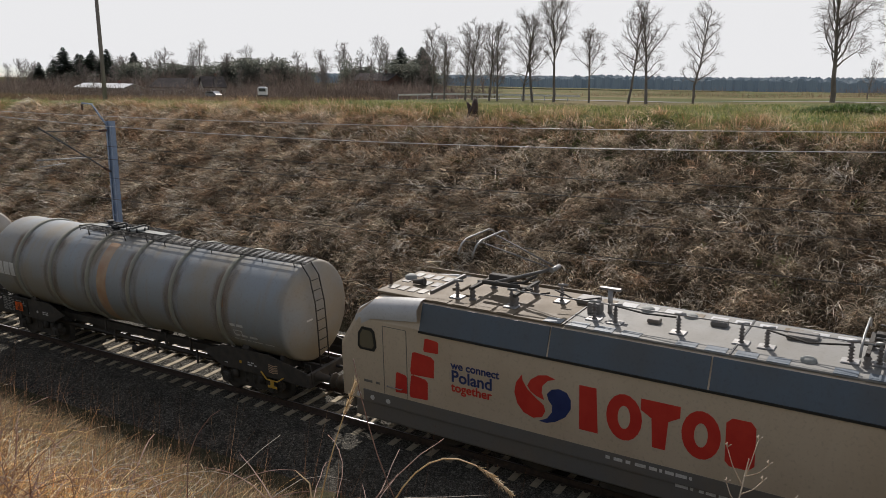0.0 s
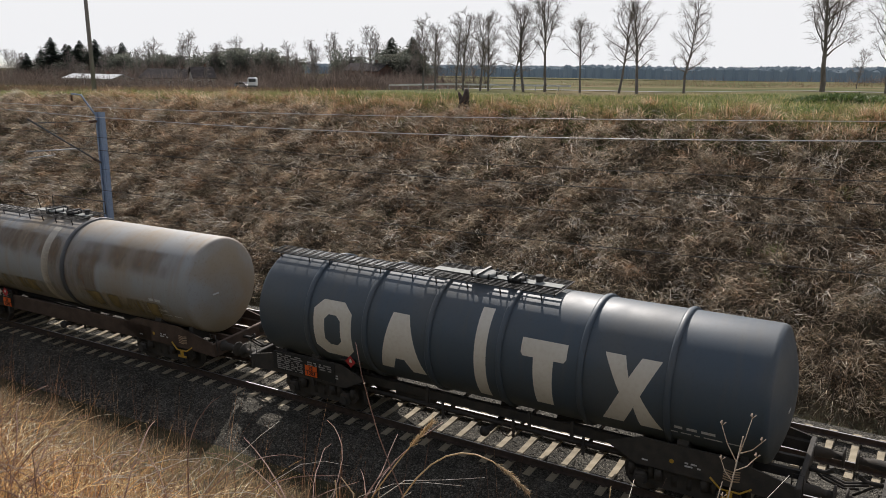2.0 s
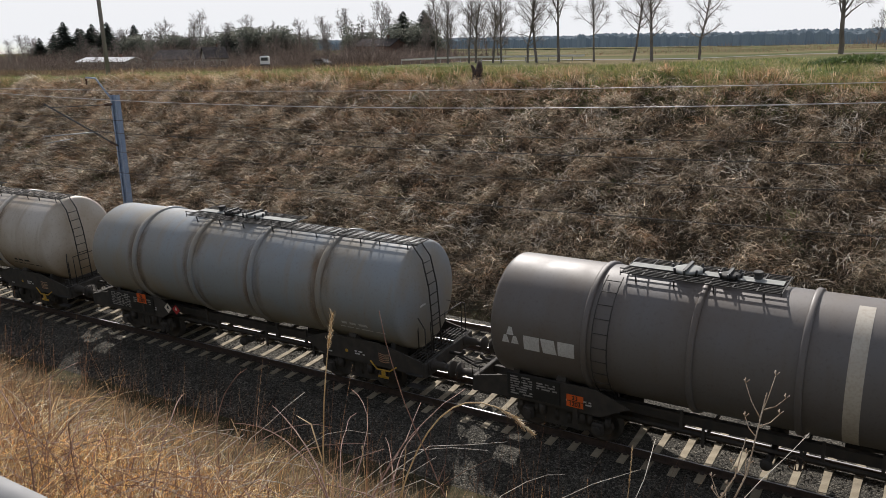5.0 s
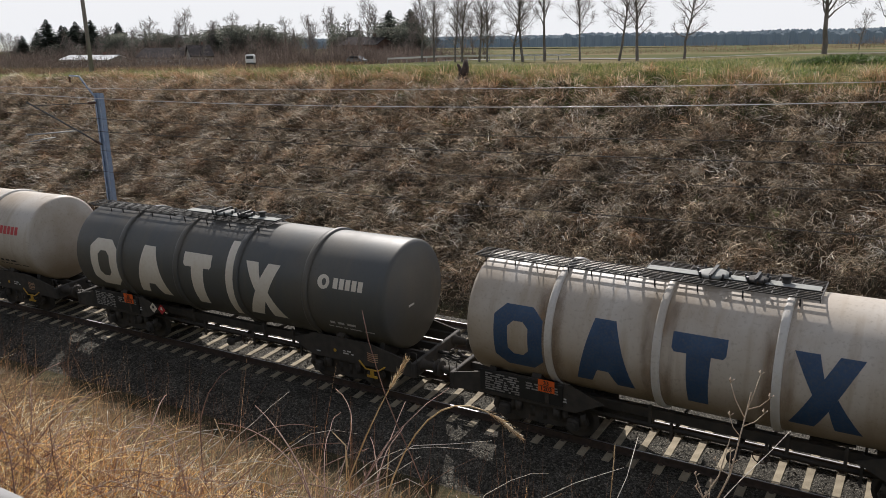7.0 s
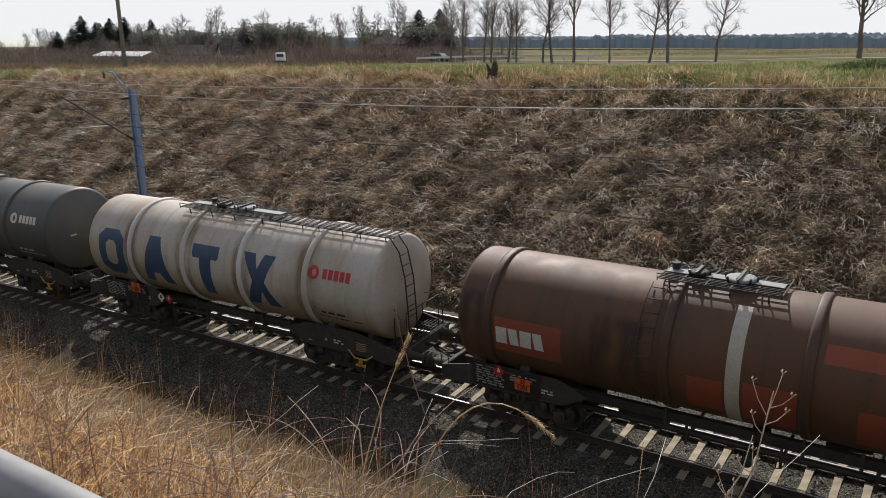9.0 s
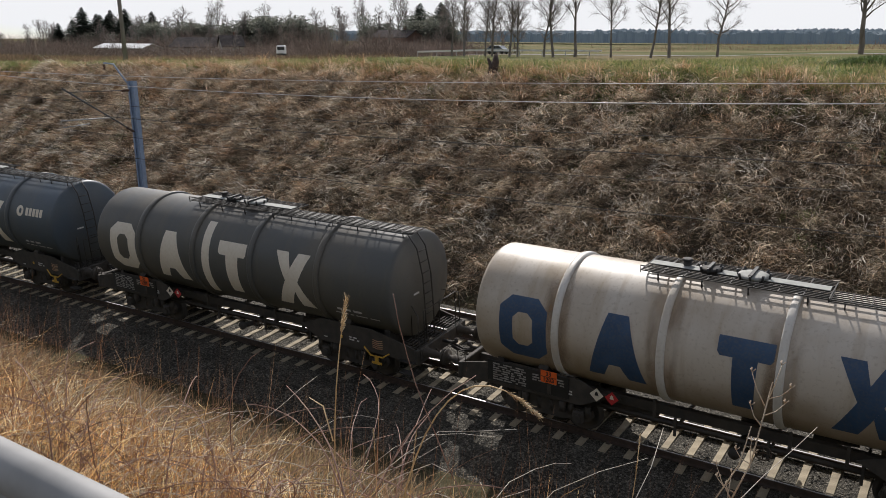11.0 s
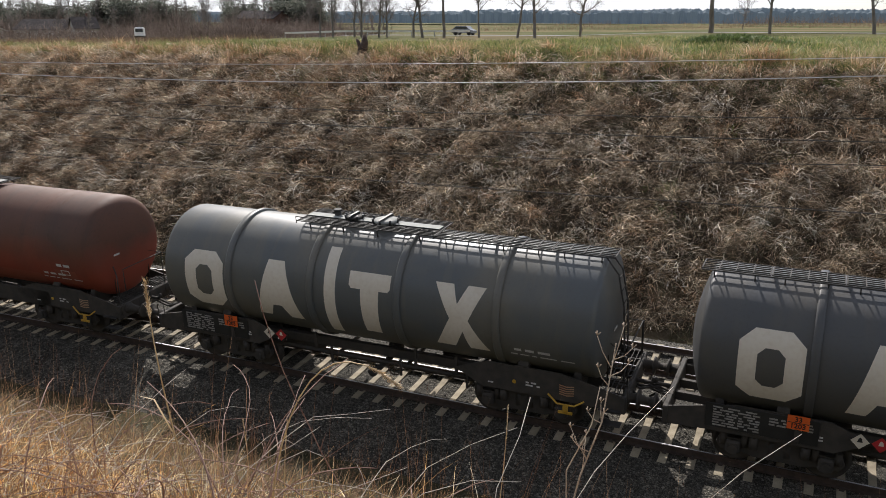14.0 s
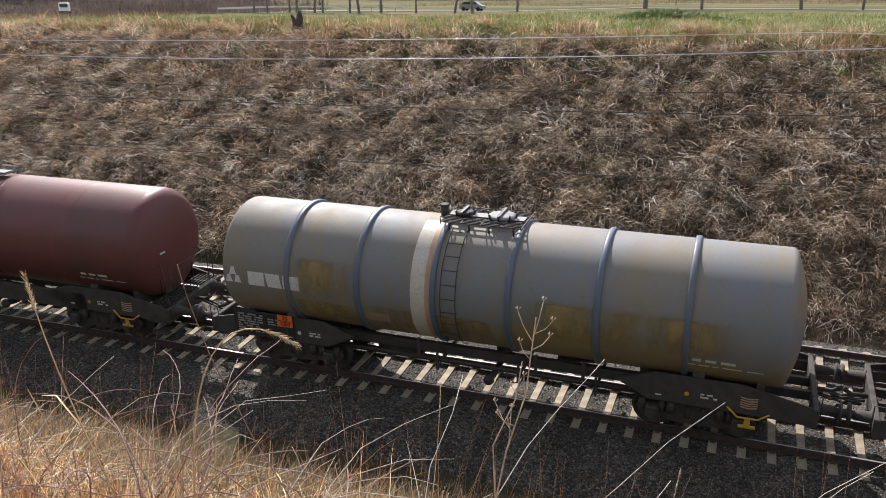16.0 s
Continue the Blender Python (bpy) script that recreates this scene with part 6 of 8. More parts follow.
    for q, yy in ((7.6, 0.7), (8.6, 0.7), (11.3, -0.75), (1.2, 0.3)):
        part("roof_dome", Geo().lathe([(zt, 0.16), (zt + 0.08, 0.16), (zt + 0.12, 0.1), (zt + 0.13, 0.001)], 14, "z", (L + q, yy, 0)), lid_mat, root)
    part("antenna", Geo().rod((L + 1.0, -0.35, 3.85), (L + 1.0, -0.35, 4.28), 0.05, 0.03, n=8), under_brown, root)
    part("horn", Geo().tube([(L + 1.55, -0.1, 4.04), (L + 1.9, -0.1, 4.07)], 0.05, 8, 0.1), under, root)
    part("switch_arm", Geo().box((L + 6.9, 0.1, zt + 0.62), (0.5, 0.12, 0.05)).rod((L + 6.9, 0.1, zt), (L + 6.9, 0.1, zt + 0.6), 0.06, n=8), steel_worn, root)

    def pantograph(xb, up, flip):
        p = part("pantograph", Geo().box((xb, 0, zt + 0.33), (1.5, 0.08, 0.07)).box((xb - 0.6, 0, zt + 0.33), (0.08, 1.3, 0.07)).box((xb + 0.6, 0, zt + 0.33), (0.08, 1.3, 0.07)), under, root)
        knee = (xb + flip * 1.35, zt + 0.95) if up else (xb + flip * 1.7, zt + 0.5)
        head = (xb - flip * 0.55, zt + 1.5) if up else (xb - flip * 0.5, zt + 0.62)
        part("lower_arm", Geo().tube([(xb - flip * 0.3, 0, zt + 0.36), (knee[0], 0, knee[1])], 0.045, 8, 0.035), arm_grey, p)
        part("guide_rod", Geo().rod((xb - flip * 0.1, 0.12, zt + 0.36), (knee[0] - flip * 0.1, 0.1, knee[1] - 0.08), 0.018, n=6), arm_grey, p)
        for sy in (-1, 1):
            part("upper_arm", Geo().tube([(knee[0], sy * 0.08, knee[1]), (head[0], sy * 0.42, head[1])], 0.022, 6, 0.017), arm_grey, p)
        part("knee_joint", Geo().rod((knee[0], -0.22, knee[1]), (knee[0], 0.22, knee[1]), 0.06, n=8), steel_worn, p)
        for q in (-0.2, 0.2):
            part("contact_strip", Geo().tube([(head[0] + q, -0.98, head[1] - 0.24), (head[0] + q, -0.78, head[1] - 0.02), (head[0] + q, -0.55, head[1] + 0.06), (head[0] + q, 0.55, head[1] + 0.06), (head[0] + q, 0.78, head[1] - 0.02), (head[0] + q, 0.98, head[1] - 0.24)], 0.024, 6), steel_worn, p)

    # pantograph feet, cables and boxes between the insulators
    for xb in (4.2, 12.9):
        for q, yy in ((-0.6, -0.55), (-0.6, 0.55), (0.6, -0.55), (0.6, 0.55)):
            part("pantograph_foot", Geo().lathe([(zt, 0.11), (zt + 0.05, 0.10), (zt + 0.07, 0.05), (zt + 0.13, 0.09), (zt + 0.17, 0.05), (zt + 0.23, 0.08), (zt + 0.3, 0.04)], 10, "z", (L + xb + q, yy, 0)), insulator_grey, root)
        part("drive_box", Geo().box((L + xb - 0.2, 0.28, zt + 0.42), (0.7, 0.2, 0.16), bevel=0.02).rod((L + xb - 0.5, -0.2, zt + 0.42), (L + xb + 0.5, -0.2, zt + 0.42), 0.055, n=8), under, root)
        part("raising_spring", Geo().tube([(L + xb + 0.1, -0.1, zt + 0.4), (L + xb + 0.6, -0.1, zt + 0.52), (L + xb + 0.9, -0.08, zt + 0.72)], 0.035, 6), under, root)
    for k, (xa, xb, yy, sag) in enumerate(((4.9, 5.6, -0.3, 0.1), (5.6, 6.75, -0.1, 0.16), (7.25, 8.65, -0.55, 0.05), (10.45, 12.0, -0.5, 0.12), (12.5, 13.4, -0.1, 0.1))):
        part("roof_cable", rail_run([(L + xa, yy, zt + 0.46), (L + (xa + xb) / 2, yy - 0.05, zt + 0.46 - sag), (L + xb, yy - 0.1, zt + 0.46)], 0.022), under, root)
    for q, yy, w, d, h in ((6.2, 0.55, 0.5, 0.4, 0.14), (8.0, -0.05, 0.28, 0.22, 0.1), (9.3, 0.45, 0.35, 0.25, 0.12), (11.0, 0.5, 0.6, 0.45, 0.1), (6.6, -0.05, 0.3, 0.3, 0.26), (2.9, 0.1, 0.3, 0.5, 0.05), (3.4, -0.35, 0.25, 0.2, 0.04)):
        part("roof_box", Geo().box((L + q, yy, zt + 0.04 + h / 2), (w, d, h), bevel=0.02), loco_skirt if h > 0.09 else loco_tan, root)
    for q in (6.27, 9.9, 13.0):
        part("roof_joint", Geo().box((L + q, 0, zt + 0.048), (0.035, 2.3, 0.02)), black_mark, root)
    for i in range(18):
        x = L + 6.6 + i * 0.52
        part("roof_plate", Geo().box((x, 0.85, zt + 0.043), (0.36, 0.28, 0.012)), loco_silver if i % 4 else loco_tan, root)
    pantograph(L + 4.2, True, 1)
    pantograph(L + 12.9, False, 1)
    return root


MOVERS.append((engine(), -16.93 + LOCO_LEN / 2))

# ---- dry grass ----


def ribbons(base, az, length, lift, droop, width, segs=2):
    """Bent blades: base (n,3), heading az, length, first steepness, droop at the tip. Returns verts and faces of quads."""
    n = len(base)
    pts = [base]
    ang = lift.copy()
    p = base.copy()
    for k in range(segs):
        step = (length / segs)[:, None]
        p = p + step * np.stack([np.cos(az) * np.cos(ang), np.sin(az) * np.cos(ang), np.sin(ang)], -1)
        pts.append(p)
        ang = ang - droop
    side = np.stack([-np.sin(az), np.cos(az), np.zeros(n)], -1)
    twist = rng.normal(0, 0.6, n)
    side = side * np.cos(twist)[:, None] + np.array([0, 0, 1.0]) * np.sin(twist)[:, None]
    rows = []
    for k, q in enumerate(pts):
        w = (width * (1 - 0.85 * k / segs))[:, None]
        rows += [q - side * w / 2, q + side * w / 2]
    v = np.stack(rows, 1).reshape(-1, 3)
    m = 2 * (segs + 1)
    f = []
    o = np.arange(n) * m
    for k in range(segs):
        f.append(np.stack([o + 2 * k, o + 2 * k + 1, o + 2 * k + 3, o + 2 * k + 2], -1))
    return v, np.concatenate(f)


def field_of(name, s, d, per, spread, length, width, mat, label, lift=(0.5, 1.3), droop=(0.3, 0.9), downhill=1.0, segs=2, category="grass", mound=0.0, combed=None):
    """Tussocks of bent blades at s, d."""
    n = len(s)
    x, y = line_np(s, d)
    z = ground_height(s, d)
    size = np.repeat(rng.uniform(0.6, 1.35, n), per)
    cx, cy, cz = np.repeat(x, per), np.repeat(y, per), np.repeat(z, per)
    k = n * per
    r = spread * np.sqrt(rng.random(k)) * size
    a = rng.uniform(0, 2 * np.pi, k)
    sdir = -1 if downhill >= 0 else 1
    # blades lean outward and down the bank
    az = np.arctan2(np.sin(a) + sdir * abs(downhill) * rng.uniform(0.3, 1.2, k), np.cos(a) + 0.25 * rng.normal(0, 1, k))
    if combed is not None:
        # each tussock lies its own way, its blades side by side
        az = np.repeat(-np.pi / 2 + rng.normal(0, 0.75, n), per) + rng.normal(0, combed, k)
    ds = r * np.sin(a)
    slope = np.where((np.repeat(d, per) > 7.1) & (np.repeat(d, per) < 20), 0.585, 0.0)
    base = np.stack([cx + r * np.cos(a), cy + ds, cz - 0.04 + slope * ds + mound * size * (1 - (r / (spread * size)) ** 2) * rng.uniform(0.3, 1, k)], -1)
    wide = rng.uniform(*width, k)
    if combed is not None:
        # finer blades where the bank turns to the south
        wide *= np.repeat(np.interp(s, [-60, -25, 5], [1.2, 1.0, 0.72]), per)
    v, f = ribbons(base, az, rng.uniform(*length, k) * size, rng.uniform(*lift, k), rng.uniform(*droop, k), wide, segs)
    ob = new(name, array_mesh(name, v, f, mat))
    tagged(ob, label, category, kind="stuff")


slope_grass = leafy("dry_slope_grass", [(0.055, 0.037, 0.023), (0.165, 0.113, 0.07), (0.375, 0.28, 0.185), (0.76, 0.65, 0.49)], 1.1, 0.85, 0.42)
straw = leafy("pale_straw", [(0.34, 0.27, 0.195), (0.55, 0.465, 0.36), (0.75, 0.68, 0.57), (0.87, 0.83, 0.75)], 0.7, 0.5, 0.45)
rust_grass = leafy("rusty_tuft_grass", [(0.22, 0.11, 0.055), (0.42, 0.24, 0.125), (0.60, 0.42, 0.27), (0.78, 0.64, 0.48)], 0.6, 0.6, 0.5)
green_grass = leafy("young_green_grass", [(0.07, 0.12, 0.02), (0.14, 0.20, 0.04), (0.24, 0.29, 0.08)], 0.5, 0.35, 0.5)
crest_grass = leafy("crest_grass", [(0.075, 0.115, 0.02), (0.15, 0.19, 0.045), (0.29, 0.27, 0.11), (0.46, 0.35, 0.20)], 0.35, 0.5, 0.45)
toe_grass = leafy("mossy_toe_grass", [(0.05, 0.06, 0.028), (0.10, 0.10, 0.05), (0.20, 0.17, 0.11)], 0.6, 0.4, 0.4)
gold_grass = leafy("golden_dry_grass", [(0.20, 0.078, 0.024), (0.72, 0.345, 0.092), (0.95, 0.64, 0.235), (0.98, 0.89, 0.60)], 4.0, 0.85, 0.55)
bright_straw = leafy("bright_straw_blades", [(0.52, 0.25, 0.075), (0.86, 0.54, 0.20), (0.97, 0.76, 0.40), (0.98, 0.92, 0.72)], 3.0, 0.5, 0.5)
near_grass = leafy("brown_bank_grass", [(0.06, 0.045, 0.025), (0.17, 0.10, 0.045), (0.36, 0.22, 0.09), (0.55, 0.40, 0.20)], 2.0, 0.5, 0.4)
tangle_mat = leafy("dark_dead_stems", [(0.07, 0.028, 0.018), (0.17, 0.07, 0.038), (0.34, 0.17, 0.09)], 3.0, 0.5, 0.25)
track_weed = leafy("trackside_moss", [(0.045, 0.045, 0.022), (0.09, 0.08, 0.042), (0.19, 0.15, 0.085)], 1.2, 0.45, 0.3)
weed_mat = leafy("reddish_dry_stems", [(0.16, 0.07, 0.04), (0.34, 0.17, 0.085), (0.56, 0.36, 0.20)], 2.0, 0.4, 0.3)

n = 9500
gs, gd = rng.uniform(-62, 14, n), 7.7 + 13.2 * rng.random(n)
keep = waves(gs, gd, 21, 3, 3.0) + 0.25 * rng.normal(0, 1, n) > -0.75
field_of("bank_grass", gs[keep], gd[keep], 32, 0.30, (0.2, 0.6), (0.015, 0.036), slope_grass, "matted dry brown grass over the cutting's far bank", lift=(-0.5, 0.7), droop=(0.1, 0.7), mound=0.2, combed=0.5)
n = 3200
gs, gd = rng.uniform(-62, 14, n), 7.8 + 13.0 * rng.random(n)
field_of("bank_tussocks", gs, gd, 52, 0.40, (0.3, 0.75), (0.015, 0.036), slope_grass, "shaggy grey-brown tussocks draped down the far bank", lift=(-0.3, 0.8), droop=(0.3, 1.0), mound=0.46, combed=0.55)
n = 5600
gs, gd = rng.uniform(-62, 14, n), 7.5 + 13.4 * rng.random(n)
keep = waves(gs, gd, 27, 3, 4.0) + 0.35 * rng.normal(0, 1, n) - np.clip((11.5 - gd) / 3, 0, 1) > -0.15
field_of("bank_straw", gs[keep], gd[keep], 15, 0.30, (0.35, 0.9), (0.014, 0.034), straw, "pale bleached straw lying over the far bank", lift=(-0.4, 0.8), droop=(0.1, 0.9), mound=0.38, combed=0.35)
n = 2600
gs = rng.uniform(-66, 14, n)
gd = 16.0 + 5.5 * rng.random(n) ** 0.6 + (crest_height(gs) - 7.4)
keep = waves(gs, gd, 33, 3, 5.0) + 0.3 * rng.normal(0, 1, n) + np.where((gs > -54) & (gs < -22), 0.75, -0.2) > 0.0
field_of("crest_tufts", gs[keep], gd[keep], 28, 0.32, (0.3, 0.75), (0.012, 0.028), rust_grass, "rusty brown tufts along the top of the bank", lift=(0.4, 1.4), droop=(0.3, 1.1), mound=0.25, downhill=0.5)
n = 4200
gs, gd = rng.uniform(-62, 14, n), 8.0 + 12.5 * rng.random(n)
keep = waves(gs, gd, 43, 3, 3.2) + 0.25 * rng.normal(0, 1, n) + np.clip((-18 - gs) / 40, -0.2, 0.5) > 0.1
field_of("rusty_tufts", gs[keep], gd[keep], 30, 0.34, (0.3, 0.75), (0.011, 0.026), rust_grass, "rusty brown tufts scattered over the bank", lift=(-0.3, 0.9), droop=(0.3, 1.1), mound=0.34, combed=0.5)
n = 3400
gs, gd = rng.uniform(-66, 14, n), 8 + 13.5 * rng.random(n) ** 0.55
keep = waves(gs, gd, 37, 3, 4.5) + 0.2 * rng.normal(0, 1, n) + np.where(gs < -44, 0.5, np.where(gd > 18.7, np.where(gs > -34, 0.9, 0.15), -0.35)) > 0.28
field_of("green_patches", gs[keep], gd[keep], 24, 0.26, (0.15, 0.4), (0.012, 0.024), green_grass, "patches of young green grass on the bank", lift=(0.6, 1.4), droop=(0.2, 0.8), downhill=0.4, mound=0.1)
n = 3400
gs = rng.uniform(-78, 14, n)
gd = 19.3 + 2.9 * rng.random(n) + (crest_height(gs) - 7) / 0.585
field_of("crest_grass", gs, gd, 18, 0.28, (0.22, 0.62), (0.016, 0.03), crest_grass, "green and straw-coloured grass along the crest of the cutting", lift=(0.5, 1.4), droop=(0.2, 0.8), downhill=0.2)
n = 4000
gs, gd = rng.uniform(-56, 14, n), 6.5 + 6.8 * rng.random(n) ** 1.5
field_of("toe_grass", gs, gd, 20, 0.25, (0.2, 0.5), (0.012, 0.024), toe_grass, "mossy green and brown grass in the ditch", lift=(0.5, 1.3), droop=(0.2, 0.8), downhill=0.3)
n = 3600
gs, gd = rng.uniform(-60, 25, n), 23.5 + 45 * rng.random(n) ** 1.6
field_of("meadow_grass", gs, gd, 12, 0.6, (0.2, 0.42), (0.03, 0.06), crest_grass, "rough green and straw meadow grass behind the crest", lift=(0.8, 1.4), droop=(0.1, 0.4), downhill=0.0)


# ---- foreground verge ----
def verge():
    n = 6600
    s = rng.uniform(-13.5, 4.0, n)
    d = -16.85 + 2.3 * rng.random(n)
    keep = d < -15.05 + 0.45 * np.clip((s + 9) / 6, 0, 1) + 0.25 * waves(s, d, 31, 2, 1.0)
    field_of("verge_grass", s[keep], d[keep], 9, 0.16, (0.12, 0.42), (0.003, 0.0068), gold_grass, "golden dry grass on the verge above the cutting", lift=(0.1, 1.5), droop=(0.0, 0.9), downhill=-0.1, segs=3)
    n = 5200
    s, d = -12.5 + 15.0 * rng.random(n) ** 0.8, -16.8 + 2.15 * rng.random(n)
    field_of("straw_blades", s, d, 5, 0.2, (0.24, 0.6), (0.0034, 0.0074), bright_straw, "long bright straw blades arching over the verge", lift=(0.2, 1.25), droop=(0.12, 0.5), downhill=0.0, segs=5)
    n = 2600
    s, d = rng.uniform(-32, 3, n), -14.9 + 8.6 * rng.random(n)
    field_of("near_bank_grass", s, d, 16, 0.22, (0.2, 0.45), (0.004, 0.010), near_grass, "dry brown grass down the near bank", lift=(0.3, 1.2), droop=(0.2, 0.8), downhill=-0.6)
    n = 4200
    s, d = rng.uniform(-45, 8, n), -7.6 + 4.4 * rng.random(n)
    field_of("trackside_weeds", s, d, 12, 0.25, (0.08, 0.26), (0.007, 0.016), track_weed, "low dark weeds and moss beside the ballast", lift=(0.4, 1.4), droop=(0.1, 0.8), downhill=0.0, category="weeds")
    n = 1500
    s, d = rng.uniform(-13, 0.5, n), -16.7 + 1.75 * rng.random(n)
    field_of("tangled_stems", s, d, 5, 0.14, (0.3, 0.8), (0.003, 0.0058), tangle_mat, "tangle of dark red-brown dead stems over the verge", lift=(0.3, 1.45), droop=(0.1, 0.75), downhill=0.0, segs=5, category="weeds")
    n = 2800
    s, d = rng.uniform(-13, 0.0, n), -16.6 + 2.1 * rng.random(n) ** 0.7
    field_of("dry_stems", s, d, 3, 0.10, (0.3, 0.85), (0.0022, 0.0042), weed_mat, "thin reddish dry weed stems on the verge", lift=(1.15, 1.55), droop=(-0.05, 0.18), downhill=-0.1, segs=3, category="weeds")


verge()

# ---- trees and the far side ----
bark = material("grey_bark", (0.13, 0.115, 0.10), (0.23, 0.205, 0.18), 2.5, 0.95, bump=0.4, stretch=(1, 1, 0.3))
twig_mat = material("bare_twigs", (0.18, 0.155, 0.14), (0.28, 0.245, 0.22), 1.0, 0.95)
# needle greens paled and greyed: distant haze is painted into the colour
spruce_mat = leafy("spruce_needles", [(0.085, 0.105, 0.085), (0.12, 0.145, 0.12), (0.18, 0.20, 0.17)], 0.4, 0.35, 0.75, 0.0)
pine_mat = leafy("pine_needles", [(0.11, 0.12, 0.105), (0.15, 0.16, 0.135), (0.20, 0.20, 0.17)], 0.3, 0.35, 0.72, 0.0)
thicket_mat = leafy("leafless_thicket", [(0.09, 0.07, 0.06), (0.14, 0.112, 0.098), (0.20, 0.16, 0.14)], 0.12, 0.35, 0.45, 0.0)
red_thicket = leafy("reddish_thicket", [(0.13, 0.09, 0.062), (0.20, 0.14, 0.095), (0.29, 0.20, 0.135)], 0.08, 0.4, 0.35, 0.0)
far_wood_mat = material("distant_wood_haze", (0.07, 0.095, 0.11), (0.10, 0.125, 0.14), 0.02, 1.0, rand=0.08, island=True)
# plain backdrop over a kilometre off, its haze painted as blue tint and glow
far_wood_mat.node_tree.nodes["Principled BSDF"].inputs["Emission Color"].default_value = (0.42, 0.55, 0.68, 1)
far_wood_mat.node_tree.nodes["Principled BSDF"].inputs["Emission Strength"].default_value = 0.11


def ground_at(x, y):
    """Height of the ground under a place of the fields."""
    s, d = x - 6.5, y
    for _ in range(4):
        px, py, h = line(s, d)
        s += (x - px)
        d += (y - py)
    return float(ground_height(np.array([s]), np.array([d]))[0])


def bare_tree_meshes(seed, height, reach, first, rise, trunk_r, limbs, subs, twigs, stout=1.0):
    """A leafless tree in two meshes: the trunk with its limbs, and the fine crown of branches and twigs."""
    r = random.Random(seed)
    wood, crown = Geo(), Geo()

    def bough(p, d, length, steps, wild, lift):
        pts, v = [p.copy()], d.normalized()
        for _ in range(steps):
            v = (v + Vector((r.gauss(0, wild), r.gauss(0, wild), r.gauss(lift, wild * 0.7)))).normalized()
            pts.append(pts[-1] + v * length / steps)
        return pts

    def along(pts, u):
        q = u * (len(pts) - 1)
        i = min(int(q), len(pts) - 2)
        return pts[i].lerp(pts[i + 1], q - i), (pts[i + 1] - pts[i]).normalized()

    def fork(d, ang):
        side = d.cross(Vector((r.gauss(0, 1), r.gauss(0, 1), r.gauss(0, 1)))).normalized()
        return d * math.cos(ang) + side * math.sin(ang)

    trunk = bough(Vector((0, 0, -0.3)), Vector((r.gauss(0, 0.03), r.gauss(0, 0.03), 1)), height * 0.96, 9, 0.07, 0.16)
    for k in range(9):
        wood.rod(trunk[k], trunk[k + 1], trunk_r * (1 - 0.1 * k) + 0.012, trunk_r * (0.9 - 0.1 * k) + 0.012, 8, caps=False)
    for k in range(limbs):
        u = first + (0.97 - first) * (k + r.random() * 0.8) / limbs
        at, up = along(trunk, u)
        w = (u - first) / (1 - first)
        az = k * 2.4 + r.uniform(-0.5, 0.5)
        el = rise + 0.2 + 0.5 * w + r.gauss(0, 0.15)
        out = Vector((math.cos(az) * math.cos(el), math.sin(az) * math.cos(el), math.sin(el)))
        ln = reach * (0.30 + 0.85 * math.sin(math.pi * (0.16 + 0.78 * w)) ** 0.8) * r.uniform(0.7, 1.15)
        limb = bough(at, out, ln, 6, 0.17, 0.07)
        rad = 0.03 + trunk_r * 0.26 * (1 - 0.7 * w)
        wood.tube(limb, rad, 5, 0.016, caps=False)
        for j in range(subs):
            q = r.uniform(0.22, 1.0)
            at, d = along(limb, q)
            sub = bough(at, fork(d, r.uniform(0.4, 1.0)), ln * r.uniform(0.25, 0.48) * (1.15 - 0.45 * q), 4, 0.2, 0.05)
            crown.tube(sub, 0.015 * stout, 3, 0.008 * stout, caps=False)
            for _ in range(twigs):
                at, d = along(sub, r.uniform(0.25, 1.0))
                crown.tube(bough(at, fork(d, r.uniform(0.4, 1.1)), ln * r.uniform(0.10, 0.22) + 0.15, 2, 0.22, -0.04), 0.0105 * stout, 3, 0.006 * stout, caps=False)
    return wood.mesh("trunk"), crown.mesh("crown")


TREE_KINDS = {
    "slim_a": bare_tree_meshes(3, 10.0, 2.8, 0.26, 0.45, 0.16, 22, 8, 8, 0.85),
    "slim_b": bare_tree_meshes(8, 10.0, 3.0, 0.32, 0.40, 0.17, 20, 8, 8, 0.85),
    "slim_c": bare_tree_meshes(15, 10.0, 2.5, 0.22, 0.35, 0.145, 24, 8, 7, 0.85),
    "fork": bare_tree_meshes(21, 10.0, 3.6, 0.40, 0.70, 0.17, 16, 10, 10),
    "broad": bare_tree_meshes(5, 10.0, 4.2, 0.30, 0.50, 0.22, 22, 11, 10),
    "far_a": bare_tree_meshes(31, 10.0, 3.0, 0.30, 0.55, 0.16, 16, 6, 5, 1.9),
    "far_b": bare_tree_meshes(32, 10.0, 2.3, 0.30, 0.50, 0.15, 16, 6, 5, 1.9),
    "far_c": bare_tree_meshes(33, 10.0, 3.6, 0.22, 0.60, 0.15, 16, 6, 5, 1.9),
}


def bare_tree(x, y, height, kind, turn, label, z=None):
    k = height / 10.0
    t = empty("bare_tree", pose(x, y, ground_at(x, y) if z is None else z, 0, 0, turn) @ Matrix.Diagonal((k, k, k, 1)))
    tagged(t, label, "tree", group="bare trees")
    part("trunk", TREE_KINDS[kind][0], bark, t)
    part("crown", TREE_KINDS[kind][1], twig_mat, t)


